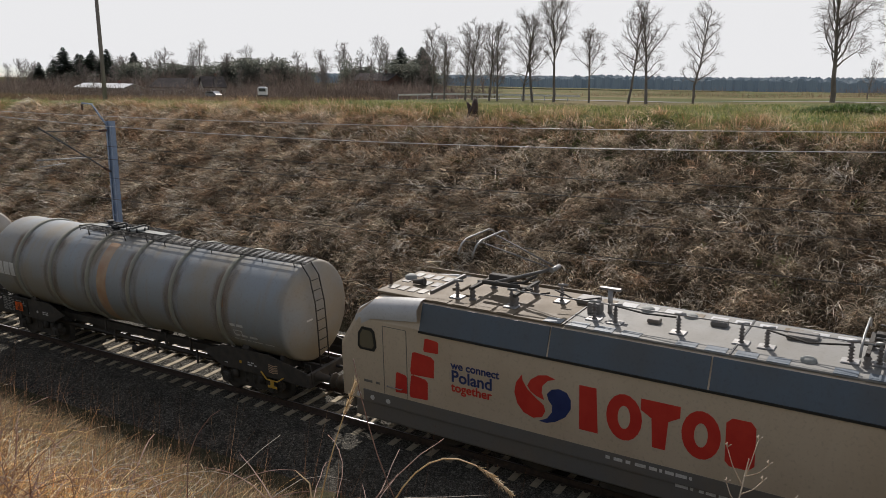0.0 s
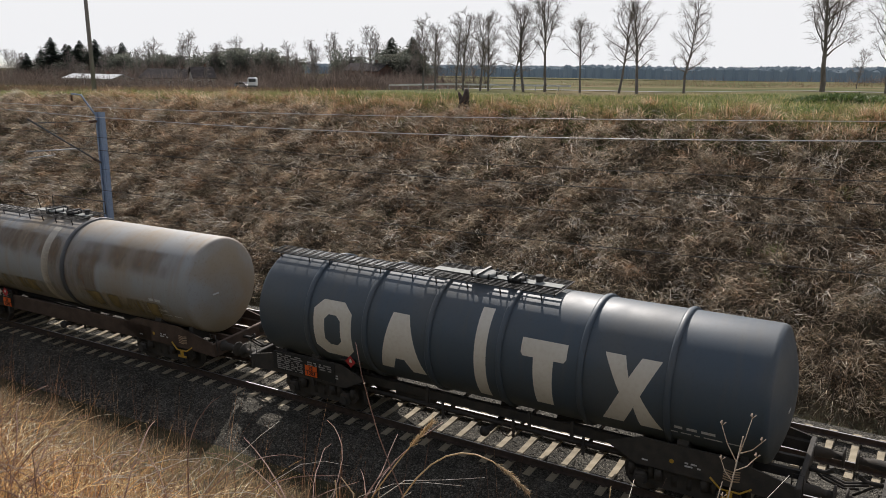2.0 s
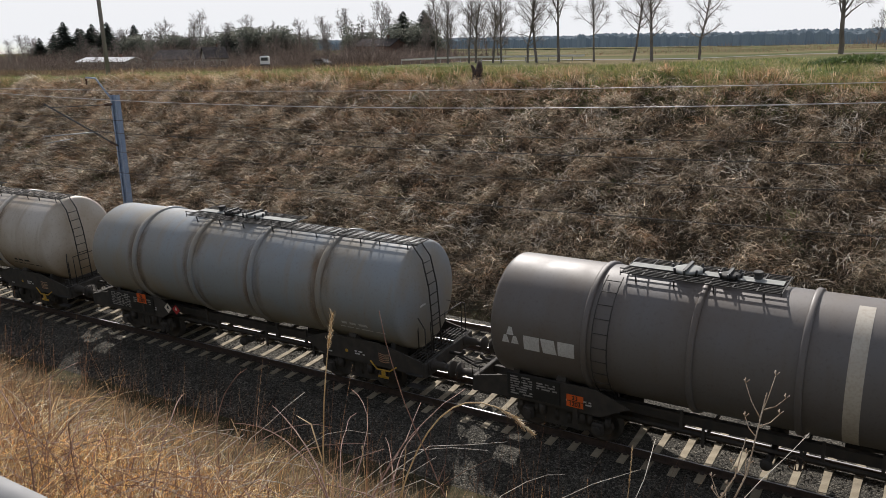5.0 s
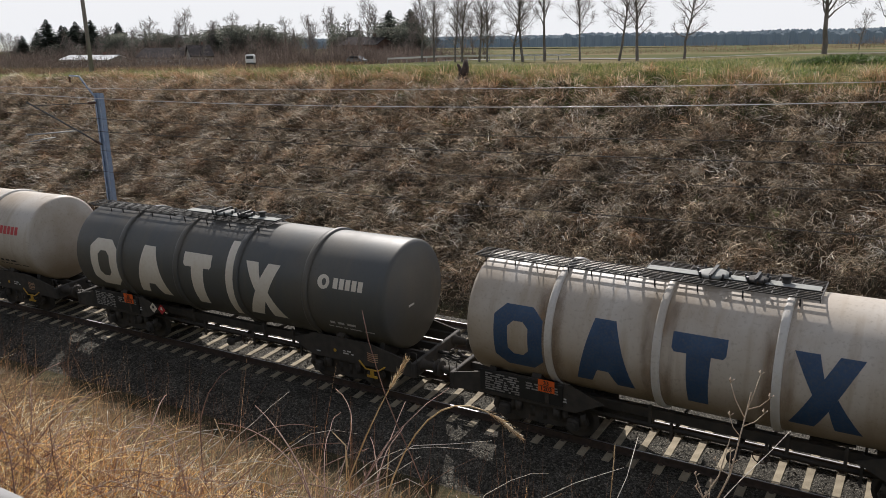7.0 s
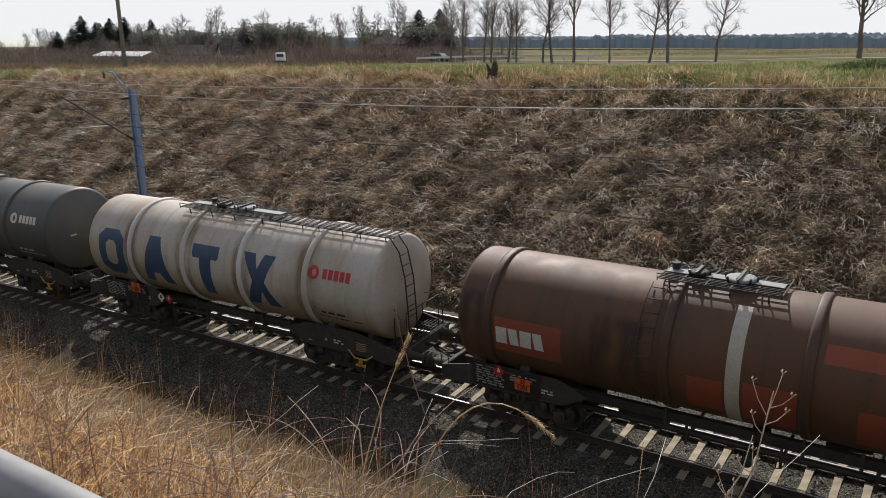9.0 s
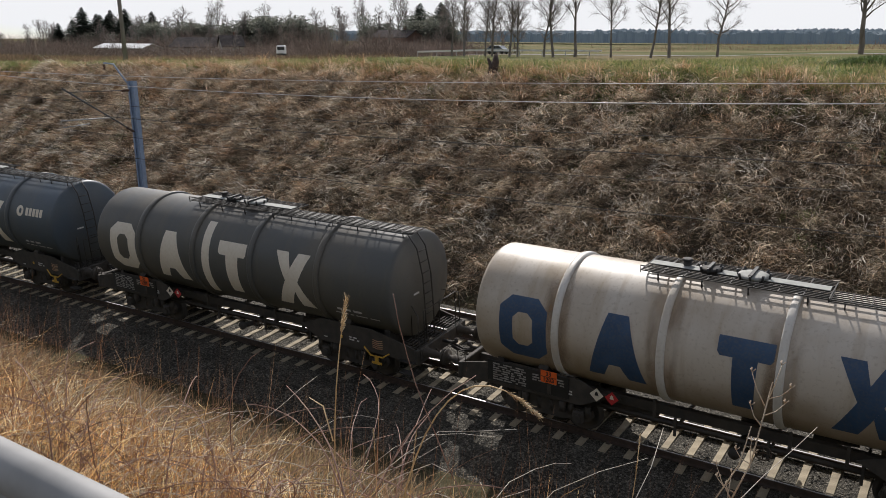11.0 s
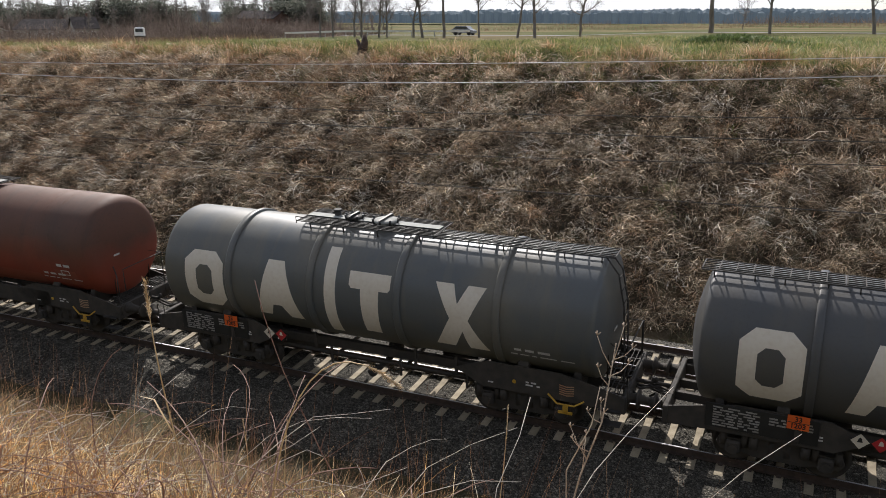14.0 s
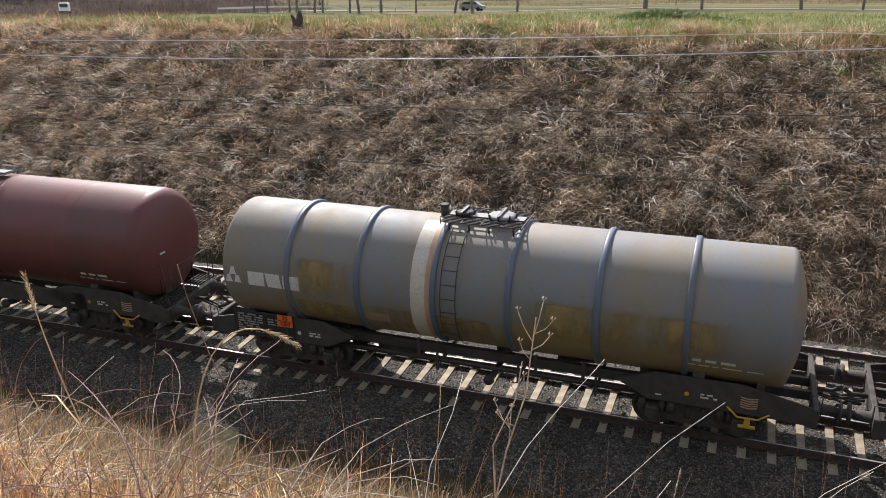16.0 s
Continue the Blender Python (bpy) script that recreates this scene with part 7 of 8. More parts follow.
ROW = [(-69.5, 10.6, "slim_a"), (-67.2, 9.4, "slim_b"), (-63.4, 10.9, "slim_c"), (-62.2, 10.9, "slim_a"), (-59.2, 10.6, "slim_b"), (-57.8, 10.8, "slim_c"), (-53.4, 11.7, "slim_c"),
       (-51.9, 12.0, "slim_b"), (-48.5, 13.2, "fork"), (-43.1, 8.9, "fork"), (-37.4, 11.3, "slim_b"), (-34.8, 13.4, "slim_a"), (-28.5, 12.3, "slim_c")]
for i, (x, h, kind) in enumerate(ROW):
    bare_tree(x, 92, h, kind, i * 67, "tall slender leafless roadside tree")
bare_tree(-12.9, 100, 15.5, "broad", 20, "large spreading leafless tree in the meadow")
bare_tree(-14.0, 150, 6.5, "far_c", 120, "small round leafless tree far across the field")
bare_tree(6.5, 95, 13.0, "slim_a", 40, "tall slender leafless roadside tree")
bare_tree(-5.2, 96, 11.5, "slim_b", 200, "tall slender leafless roadside tree")
bare_tree(13.5, 98, 12.0, "slim_c", 90, "tall slender leafless roadside tree")
# x and height above the sea of the top
for i, (x, top, kind) in enumerate([(-276, 14.8, "far_c"), (-271, 12.5, "far_a"), (-232.6, 15.7, "far_a"), (-220, 14.2, "far_c"), (-211.5, 17.5, "far_c"), (-198.5, 19.6, "far_c"), (-194, 17.0, "far_a"), (-172, 17.4, "far_c"), (-168, 16.0, "far_b"), (-142, 14.6, "far_c"), (-137.2, 17.6, "far_a"), (-129.8, 19.0, "far_a"), (-122.3, 17.4, "far_b"), (-113.3, 17.2, "far_a"), (-117, 15.5, "far_b"), (-104, 16.5, "far_b"), (-99, 15.8, "far_a"), (-95, 15.0, "far_b"), (-90, 15.5, "far_b"), (-212, 14.0, "far_b"), (-240, 12.5, "far_b"), (-178, 12.5, "far_a"), (-146, 13.0, "far_b"), (-133, 14.5, "far_c")]):
    bare_tree(x, 150 + (i % 3) * 4, top - 4.6, kind, i * 51, "leafless tree behind the village gardens")

tree_rnd = random.Random(8)
for i in range(44):
    bare_tree(-286 + i * 4.4 + tree_rnd.uniform(-2, 2), tree_rnd.uniform(144, 158), tree_rnd.uniform(8.0, 11.6), ("far_b", "far_c", "far_a")[i % 3], i * 83, "leafless tree in the belt behind the village")
for i in range(30):
    bare_tree(-292 + i * 6.7 + tree_rnd.uniform(-2, 2), tree_rnd.uniform(112, 128), tree_rnd.uniform(4.5, 6.5), ("far_a", "far_b", "far_c")[i % 3], i * 67, "small leafless garden tree among the shrubs")


def conifer_mesh(seed, height, width, n):
    """A spruce: drooping boughs in whorls round a straight trunk, tapering to a spire."""
    r = np.random.default_rng(seed)
    u = r.random(n) ** 0.75
    z = height * (0.08 + 0.92 * u)
    reach = width * (1 - u) ** 0.8 * r.uniform(0.25, 1.25, n) + 0.12
    az = r.uniform(0, 2 * np.pi, n)
    root = np.stack([np.zeros(n), np.zeros(n), z], -1)
    dirv = np.stack([np.cos(az), np.sin(az), -0.35 * np.ones(n)], -1)
    side = np.stack([-np.sin(az), np.cos(az), np.zeros(n)], -1)
    w = (0.10 * reach + 0.09)[:, None]
    a = root + dirv * (reach * 0.15)[:, None]
    b = root + dirv * (reach * 0.7)[:, None] + side * w
    c = root + dirv * reach[:, None] + np.array([0, 0, 0.10])
    e = root + dirv * (reach * 0.7)[:, None] - side * w
    v = np.stack([a, b, c, e], 1).reshape(-1, 3)
    f = np.arange(n * 4).reshape(-1, 4)
    return v, f


def clump_mesh(seed, n, sx, sz, size):
    """Pine crown: many small tilted sprays in uneven masses."""
    r = np.random.default_rng(seed)
    blobs = r.uniform(-1, 1, (9, 3)) * np.array([sx * 0.6, sx * 0.6, sz * 0.35]) + np.array([0, 0, sz * 0.62])
    which = r.integers(0, 9, n)
    p = blobs[which] + np.clip(r.normal(0, 1, (n, 3)), -1.5, 1.5) * np.array([sx * 0.27, sx * 0.27, sz * 0.15])
    d1, d2 = r.normal(0, 1, (n, 3)), r.normal(0, 1, (n, 3))
    d1 /= np.linalg.norm(d1, axis=1)[:, None]
    d2 /= np.linalg.norm(d2, axis=1)[:, None]
    p[:, 2] = np.clip(p[:, 2] * 0.92, 0.8, None)
    p[:, 2] *= 9.7 / np.quantile(p[:, 2], 0.995)
    k = r.uniform(0.5, 1.2, n)[:, None] * size
    v = np.stack([p, p + d1 * k, p + d1 * k * 0.6 + d2 * k, p + d2 * k * 0.8], 1).reshape(-1, 3)
    return v, np.arange(n * 4).reshape(-1, 4)


SPRUCE = [array_mesh("crown", *conifer_mesh(i, 10.0, 4.2, 1150), spruce_mat) for i in (1, 2)]
PINE = [array_mesh("crown", *clump_mesh(i, 4200, 4.2, 9.6, 0.34), pine_mat) for i in (4, 5, 6)]
stem_mesh = Geo().tube([(0, 0, -0.4), (0.05, 0, 4), (0, 0, 9.4)], 0.2, 7, 0.04).mesh("trunk")


def evergreen(x, y, height, kind, i, label):
    k = height / 10.0
    t = empty("conifer", pose(x, y, ground_at(x, y), 0, 0, i * 77) @ Matrix.Diagonal((k * 1.35, k * 1.35, k, 1)))
    tagged(t, label, "tree", group="conifers")
    part("trunk", stem_mesh, bark, t)
    part("crown", SPRUCE[i % 2] if kind == "spruce" else PINE[i % 3], spruce_mat if kind == "spruce" else pine_mat, t)


for i, (x, h) in enumerate([(-270, 12.5), (-266, 14), (-263, 13.5), (-259, 16), (-255.5, 18.5), (-252, 16), (-248.7, 17.5), (-245, 18.0), (-242, 15), (-239, 14), (-236, 12), (-231.0, 16.5), (-224, 12), (-276, 10), (-282, 9.5), (-290, 8.5), (-117.0, 15), (-113.0, 15.2)]):
    evergreen(x, 150 + (i % 4) * 3, h * 0.80, "spruce", i, "dark pointed spruce behind the village")
for i, (x, top) in enumerate([(-217, 14), (-212, 14.4), (-207.5, 13.8), (-204, 13.6), (-200, 13.8), (-197, 14), (-191.5, 13.2), (-182, 13.7), (-178, 14.2), (-174.5, 14.5), (-171, 14.8), (-167, 15.0), (-164, 15.1), (-161, 15.2), (-157.3, 14.4), (-154, 12.8), (-126.7, 14.2), (-130.5, 12.5), (-119.6, 13.8), (-115.4, 14.8), (-112, 13.8), (-108.5, 12.6), (-222, 10.5), (-228, 10.5), (-237, 11), (-246, 11.5), (-264, 11.5), (-136, 11.5)]):
    evergreen(x, 146 + (i % 4) * 3, top - 4.7, "pine", i, "dark bushy pine behind the village gardens")


def thicket(name, x0, x1, y0, y1, n, h, mat, label):
    """Leafless shrubs: many rising twigs gathered in mounds."""
    x = rng.uniform(x0, x1, n)
    y = rng.uniform(y0, y1, n)
    bump = np.clip(0.62 + 0.55 * waves(x, y, 41, 3, 20.0), 0.2, 1.3)
    z = np.interp(x, [-400, -250, -130, -80, -60, -28, -13, 50, 300], [3.6, 3.9, 5.0, 6.0, 6.7, 6.95, 7.6, 7.8, 7.8])
    top = h * bump
    base = np.stack([x, y, z + top * 0.75 * rng.random(n) ** 1.3], -1)
    v, f = ribbons(base, rng.uniform(0, 6.28, n), 0.4 * top * rng.uniform(0.5, 1.3, n) + 0.5, rng.uniform(0.3, 1.5, n), rng.uniform(-0.4, 0.6, n), rng.uniform(0.03, 0.11, n), 2)
    tagged(new(name, array_mesh(name, v, f, mat)), label, "shrubs", kind="stuff")


thicket("thicket", -340, -100, 126, 150, 60000, 6.8, thicket_mat, "leafless brown shrubs among the village trees")
thicket("thicket", -300, -92, 100, 118, 26000, 3.6, thicket_mat, "leafless brown shrubs before the village houses")
thicket("thicket", -104, -80, 100, 135, 10000, 4.0, thicket_mat, "leafless brown shrubs before the village trees")
thicket("thicket", -190, -74, 60, 88, 18000, 1.0, red_thicket, "low reddish shrubs behind the crest")
thicket("thicket", -90, 60, 170, 230, 5000, 2.6, red_thicket, "low brown scrub along the field edge")
thicket("thicket", -40, 60, 300, 420, 5000, 5.0, thicket_mat, "leafless brown shrubs far across the field")


def far_wood():
    n = 9500
    x = rng.uniform(-1500, 700, n)
    y = rng.uniform(950, 1250, n)
    h = rng.uniform(11.5, 15.5, n) + 2.5 * waves(x, y, 51, 2, 260.0)
    w = rng.uniform(3.0, 6.0, n)
    k = 7
    a = np.arange(k) / k * 2 * np.pi
    ring = np.stack([np.cos(a), np.sin(a)], -1)
    v = np.zeros((n, 2 * k + 1, 3))
    for lev, (fz, fw) in enumerate(((0.0, 0.8), (0.80, 0.9))):
        v[:, lev * k:(lev + 1) * k, 0] = x[:, None] + ring[None, :, 0] * (w * fw)[:, None] * rng.uniform(0.8, 1.2, (n, k))
        v[:, lev * k:(lev + 1) * k, 1] = y[:, None] + ring[None, :, 1] * (w * fw)[:, None]
        v[:, lev * k:(lev + 1) * k, 2] = 7.0 + (h * fz)[:, None] * rng.uniform(0.9, 1.1, (n, k)) - (1 - fz) * 1.0
    v[:, 2 * k] = np.stack([x, y, 7.0 + h], -1)
    o = (np.arange(n) * (2 * k + 1))[:, None]
    j = np.arange(k)
    q = np.stack([j, (j + 1) % k, (j + 1) % k + k, j + k], -1)
    f4 = (o[:, :, None] + q[None]).reshape(-1, 4)
    t = np.stack([j + k, (j + 1) % k + k, np.full(k, 2 * k), np.full(k, 2 * k)], -1)
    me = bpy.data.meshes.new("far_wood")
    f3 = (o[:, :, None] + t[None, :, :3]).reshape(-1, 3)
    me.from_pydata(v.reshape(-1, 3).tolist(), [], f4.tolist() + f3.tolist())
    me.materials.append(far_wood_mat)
    tagged(new("far_wood", me), "forest edge along the horizon, haze in its blue-grey tint", "forest", kind="stuff")


far_wood()

# ---- village and small things behind the crest ----
plaster = material("grey_plaster", (0.30, 0.28, 0.26), (0.40, 0.38, 0.35), 0.8, 0.9)
brick_wall = material("brick_red_wall", (0.13, 0.075, 0.055), (0.18, 0.10, 0.075), 1.5, 0.9)
roof_tile = material("dark_roof", (0.05, 0.045, 0.045), (0.085, 0.075, 0.075), 1.2, 1.0)
roof_tile.node_tree.nodes["Principled BSDF"].inputs["Specular IOR Level"].default_value = 0.05
roof_pale = material("pale_metal_roof", (0.62, 0.62, 0.62), (0.72, 0.72, 0.72), 0.8, 0.35, metal=0.3)
pane_mat = material("window_dark", (0.03, 0.035, 0.04), (0.06, 0.065, 0.07), 1.0, 0.15)
white_paint = material("white_paint", (0.72, 0.72, 0.72), (0.8, 0.8, 0.8), 1.0, 0.5)


def house(x, y, w, dep, h, rise, turn, wall_mat, roof_mat, label, name="house"):
    hs = empty(name, pose(x, y, ground_at(x, y) - 0.2, 0, 0, turn))
    tagged(hs, label, "house", group="village houses")
    part("wall", Geo().prism([(-dep / 2, 0), (dep / 2, 0), (dep / 2, h), (0, h + rise * 0.96), (-dep / 2, h)], "x", -w / 2, w / 2), wall_mat, hs)
    rf = Geo()
    for sy in (-1, 1):
        rf.prism([(sy * (dep / 2 + 0.35), h - 0.15), (0, h + rise), (0, h + rise + 0.14), (sy * (dep / 2 + 0.4), h)], "x", -w / 2 - 0.3, w / 2 + 0.3)
    roof = part("roof", rf, roof_mat, hs)
    part("chimney", Geo().box((w * 0.2, 0.3, h + rise + 0.3), (0.5, 0.5, 1.2)), brick_wall, roof)
    k = max(2, int(w / 2.6))
    for i in range(k):
        wx = -w / 2 + w * (i + 0.5) / k
        win = part("window", Geo().box((wx, -dep / 2 - 0.02, h * 0.55), (0.95, 0.08, 1.1)), white_paint, hs)
        part("pane", Geo().box((wx, -dep / 2 - 0.065, h * 0.55), (0.78, 0.012, 0.92)), pane_mat, win)


house(-190, 120, 17, 7, 2.2, 1.0, 8, plaster, roof_pale, "long low grey outbuilding with a pale metal roof", "outbuilding")
house(-153, 122, 5, 6, 2.6, 2.4, 60, plaster, roof_tile, "grey village house with a dark pitched roof")
house(-166, 124, 14, 8, 2.4, 2.2, 12, plaster, roof_tile, "long brown village house with a dark roof")
house(-118, 142, 10, 8, 4.2, 1.6, 5, brick_wall, roof_tile, "brick-red village house with a dark roof")


def van():
    h = empty("van", pose(-112.3, 98, ground_at(-112.3, 98) + 0.25, 0, 0, 40))
    tagged(h, "white van standing before the village gardens", "van")
    part("body", Geo().box((0, 0, 1.25), (1.7, 2.6, 1.75), bevel=0.22), white_paint, h)
    part("windscreen", Geo().box((0, -1.3, 1.55), (1.3, 0.06, 0.6), bevel=0.02), pane_mat, h)
    part("bumper", Geo().box((0, -1.32, 0.5), (1.6, 0.16, 0.25), bevel=0.04), pane_mat, h)
    for x in (-0.75, 0.75):
        for y in (-0.8, 0.8):
            part("wheel", Geo().lathe([(-0.1, 0.0), (-0.1, 0.33), (0.1, 0.33), (0.1, 0.0)], 14, "x", (x, y, 0.33)), pane_mat, h)


van()


stump_mat = material("dark_rotten_wood", (0.045, 0.032, 0.026), (0.10, 0.07, 0.055), 6, 0.95, bump=0.6)


def stump():
    x, y = -19.8, 20.75
    g = Geo()
    g.tube([(0, 0, -0.3), (0.02, 0.02, 0.25), (0.12, 0, 0.55), (0.10, 0.05, 0.9)], 0.24, 9, 0.07)
    g.tube([(0, 0, 0.2), (-0.14, 0.05, 0.5), (-0.2, 0, 0.72)], 0.12, 7, 0.04)
    g.tube([(0.05, 0, 0.0), (0.3, -0.15, 0.0), (0.5, -0.25, -0.25)], 0.13, 7, 0.05)
    ob = part("tree_stump", g, stump_mat, at=pose(x, y, ground_at(x, y)) @ Matrix.Diagonal((1.5, 1.5, 1.15, 1)))
    tagged(ob, "dark broken tree stump on the grassy crest", "stump")


stump()
bush_mat = leafy("green_bush", [(0.05, 0.09, 0.02), (0.09, 0.14, 0.035), (0.15, 0.19, 0.06)], 0.8, 0.4, 0.35)


def green_bank():
    """Low green shrub on the meadow."""
    n = 9000
    x = rng.normal(-3.2, 2.6, n)
    y = rng.normal(40, 0.9, n)
    top = 0.75 * np.exp(-((x + 3.2) / 3.6) ** 2)
    z = 7.45 + top * rng.random(n) ** 0.6
    v, f = ribbons(np.stack([x, y, z], -1), rng.uniform(0, 6.28, n), rng.uniform(0.15, 0.4, n), rng.uniform(0.3, 1.4, n), rng.uniform(0.2, 0.8, n), rng.uniform(0.05, 0.11, n), 2)
    tagged(new("green_shrub", array_mesh("green_shrub", v, f, bush_mat)), "low dense green shrub on the meadow", "shrub", kind="stuff")


green_bank()
strip_road = Geo()
rows = []
for i in range(60):
    x = -160 + i * 5
    y = 104 + 4 * math.sin(i * 0.11)
    z = ground_at(x, y) + 0.06
    rows.append([(x, y - 2.4, z), (x, y + 2.4, z + 0.02)])
strip_road.grid(rows)
asphalt = material("pale_asphalt", (0.16, 0.155, 0.15), (0.24, 0.235, 0.225), 0.5, 0.9)
tagged(part("road", strip_road, asphalt), "pale worn asphalt road across the meadow", "road", kind="structure")


def far_fence():
    f = empty("crash_barrier", pose(0, 0, 0))
    tagged(f, "pale steel crash barrier beside the far road", "barrier")
    g = Geo()
    pts = [(-82 + i * 2.0, 100.2, ground_at(-82 + i * 2.0, 100.2) + 0.62) for i in range(18)]
    g.grid([[(x, y, z), (x, y - 0.05, z + 0.1), (x, y, z + 0.2), (x, y - 0.05, z + 0.3)] for x, y, z in pts], smooth=False)
    part("beam", g, white_paint, f)
    for x, y, z in pts[::2]:
        part("post", Geo().box((x, y + 0.06, z - 0.2), (0.1, 0.08, 1.0)), galv, f)


far_fence()
car_paint = material("grey_car_paint", (0.20, 0.22, 0.25), (0.24, 0.26, 0.29), 1.0, 0.25)
tyre_mat = material("tyre_rubber", (0.02, 0.02, 0.02), (0.03, 0.03, 0.03), 4.0, 0.8)


def far_car(paint_mat, label):
    c = empty("car")
    tagged(c, label, "car")
    g = Geo()
    g.prism([(-1.78, 0.35), (1.78, 0.35), (1.8, 0.75), (1.2, 0.95), (0.65, 1.40), (-1.0, 1.42), (-1.6, 1.0), (-1.8, 0.85)], "y", -0.82, 0.82)
    part("body", g, paint_mat, c)
    part("side_window", Geo().prism([(-1.45, 0.98), (1.05, 0.98), (0.58, 1.34), (-0.95, 1.36)], "y", -0.835, -0.822), pane_mat, c)
    for x in (-1.15, 1.15):
        for y in (-0.74, 0.74):
            w = part("wheel", Geo().lathe([(-0.1, 0.0), (-0.1, 0.3), (0.1, 0.3), (0.1, 0.0)], 14, "y", (x, y, 0.32)), tyre_mat, c)
    return c


CAR = far_car(car_paint, "small grey car driving along the far road")

# ---- verge plants close by ----
reed_mat = material("reed_stalk", (0.50, 0.34, 0.16), (0.62, 0.46, 0.25), 12, 0.6)
plume_mat = leafy("reed_plume", [(0.36, 0.24, 0.12), (0.55, 0.41, 0.24), (0.72, 0.60, 0.42)], 9.0, 0.35, 0.5)
cane_mat = material("bramble_cane", (0.17, 0.09, 0.068), (0.36, 0.22, 0.165), 9, 0.6)
grey_stalk = material("bleached_stalk", (0.50, 0.45, 0.38), (0.68, 0.62, 0.53), 14, 0.6)
weed_stem = material("dead_weed_stem", (0.34, 0.25, 0.17), (0.52, 0.42, 0.31), 11, 0.7)


def plume(path, n, reach, width, seed, name="plume"):
    """A seed head: fine awns along the last stretch of a stalk."""
    r = np.random.default_rng(seed)
    p = np.array([tuple(q) for q in path])
    u = r.random(n) * (len(p) - 1)
    i = np.minimum(u.astype(int), len(p) - 2)
    f = (u - i)[:, None]
    at = p[i] * (1 - f) + p[i + 1] * f
    along = p[i + 1] - p[i]
    along /= np.linalg.norm(along, axis=1)[:, None]
    side = r.normal(0, 1, (n, 3))
    side -= along * (side * along).sum(1)[:, None]
    side /= np.linalg.norm(side, axis=1)[:, None] + 1e-9
    ln = reach * r.uniform(0.5, 1.2, n)[:, None]
    d = along * 0.9 + side * r.uniform(0.15, 0.55, n)[:, None]
    t = np.cross(d, side)
    t /= np.linalg.norm(t, axis=1)[:, None] + 1e-9
    a, b = at - t * width / 2, at + t * width / 2
    c = at + d * ln
    v = np.stack([a, b, c + t * width / 4, c - t * width / 4], 1).reshape(-1, 3)
    return array_mesh(name, v, np.arange(n * 4).reshape(-1, 4), plume_mat)


def reed(length, bend, seed, thick=0.004, head=0.17):
    """A reed standing at its foot: a stalk with a plume at the tip, and one dry leaf."""
    root = empty("reed")
    pts = [Vector((bend * length * u ** 2.5, 0, length * u)) for u in (0, 0.2, 0.4, 0.6, 0.75, 0.85, 0.93, 1.0)]
    part("stalk", Geo().tube(pts, thick, 6, thick * 0.35), reed_mat, root)
    part("plume", plume(pts[-3:], int(240 * head / 0.17), 0.030 * head / 0.17, 0.0024, seed), plume_mat, root)
    part("leaf", Geo().grid([[(0.0, -0.004, length * 0.35), (0.0, 0.004, length * 0.35)], [(-0.05, -0.004, length * 0.5), (-0.05, 0.004, length * 0.5)], [(-0.13, -0.001, length * 0.52), (-0.13, 0.001, length * 0.52)]]), reed_mat, root)
    tagged(root, "dry golden reed with a feathery plume on the verge", "reed", group="reeds")
    return root


def arching_grass():
    root = empty("arching_grass")
    pts = []
    for k in range(13):
        u = k / 12
        pts.append(Vector((0.62 * u ** 1.25, 0, 0.98 * math.sin(math.pi * 0.62 * u ** 0.85) * 0.86)))
    part("stalk", Geo().tube(pts, 0.004, 6, 0.0018), reed_mat, root)
    part("plume", plume(pts[-3:], 240, 0.028, 0.0024, 4), plume_mat, root)
    tagged(root, "tall dry grass stalk arching over under its seed head", "grass")
    return root


def dead_umbel():
    root = empty("dead_umbel")
    g = Geo()
    r = random.Random(4)
    main = [Vector((0, 0, 0)), Vector((-0.03, 0, 0.3)), Vector((0.0, 0.02, 0.6)), Vector((0.05, 0, 0.82)), Vector((0.06, 0, 1.08))]
    part("stem", g.tube(main, 0.0042, 6, 0.0018), weed_stem, root)
    part("stem", Geo().tube([(-0.06, 0.02, 0), (-0.02, 0.03, 0.35), (-0.04, 0.0, 0.62), (0.02, 0.0, 0.8), (0.03, 0, 0.93)], 0.0034, 6, 0.0014), weed_stem, root)
    for k in range(12):
        u = r.uniform(0.5, 0.98)
        i = min(int(u * 4), 3)
        at = main[i].lerp(main[i + 1], u * 4 - i)
        out = Vector((r.uniform(-0.07, 0.07), r.uniform(-0.06, 0.06), r.uniform(0.02, 0.12)))
        br = part("branch", Geo().tube([at, at + out * 0.6 + Vector((0, 0, -0.01)), at + out], 0.0018, 5, 0.0009), weed_stem, root)
        for q in range(3):
            a = 6.28 * q / 3
            tip = at + out + Vector((0.008 * math.cos(a), 0.008 * math.sin(a), 0.012))
            part("seed_head", Geo().tube([at + out, tip], 0.0008, 4, 0.0022), weed_stem, br)
    tagged(root, "branched dead weed stalk with withered seed heads", "weed")
    return root


REED, ARCH, UMBEL = reed(1.0, 0.10, 2), arching_grass(), dead_umbel()


def verge_height(x, y):
    return ground_at(x, y)


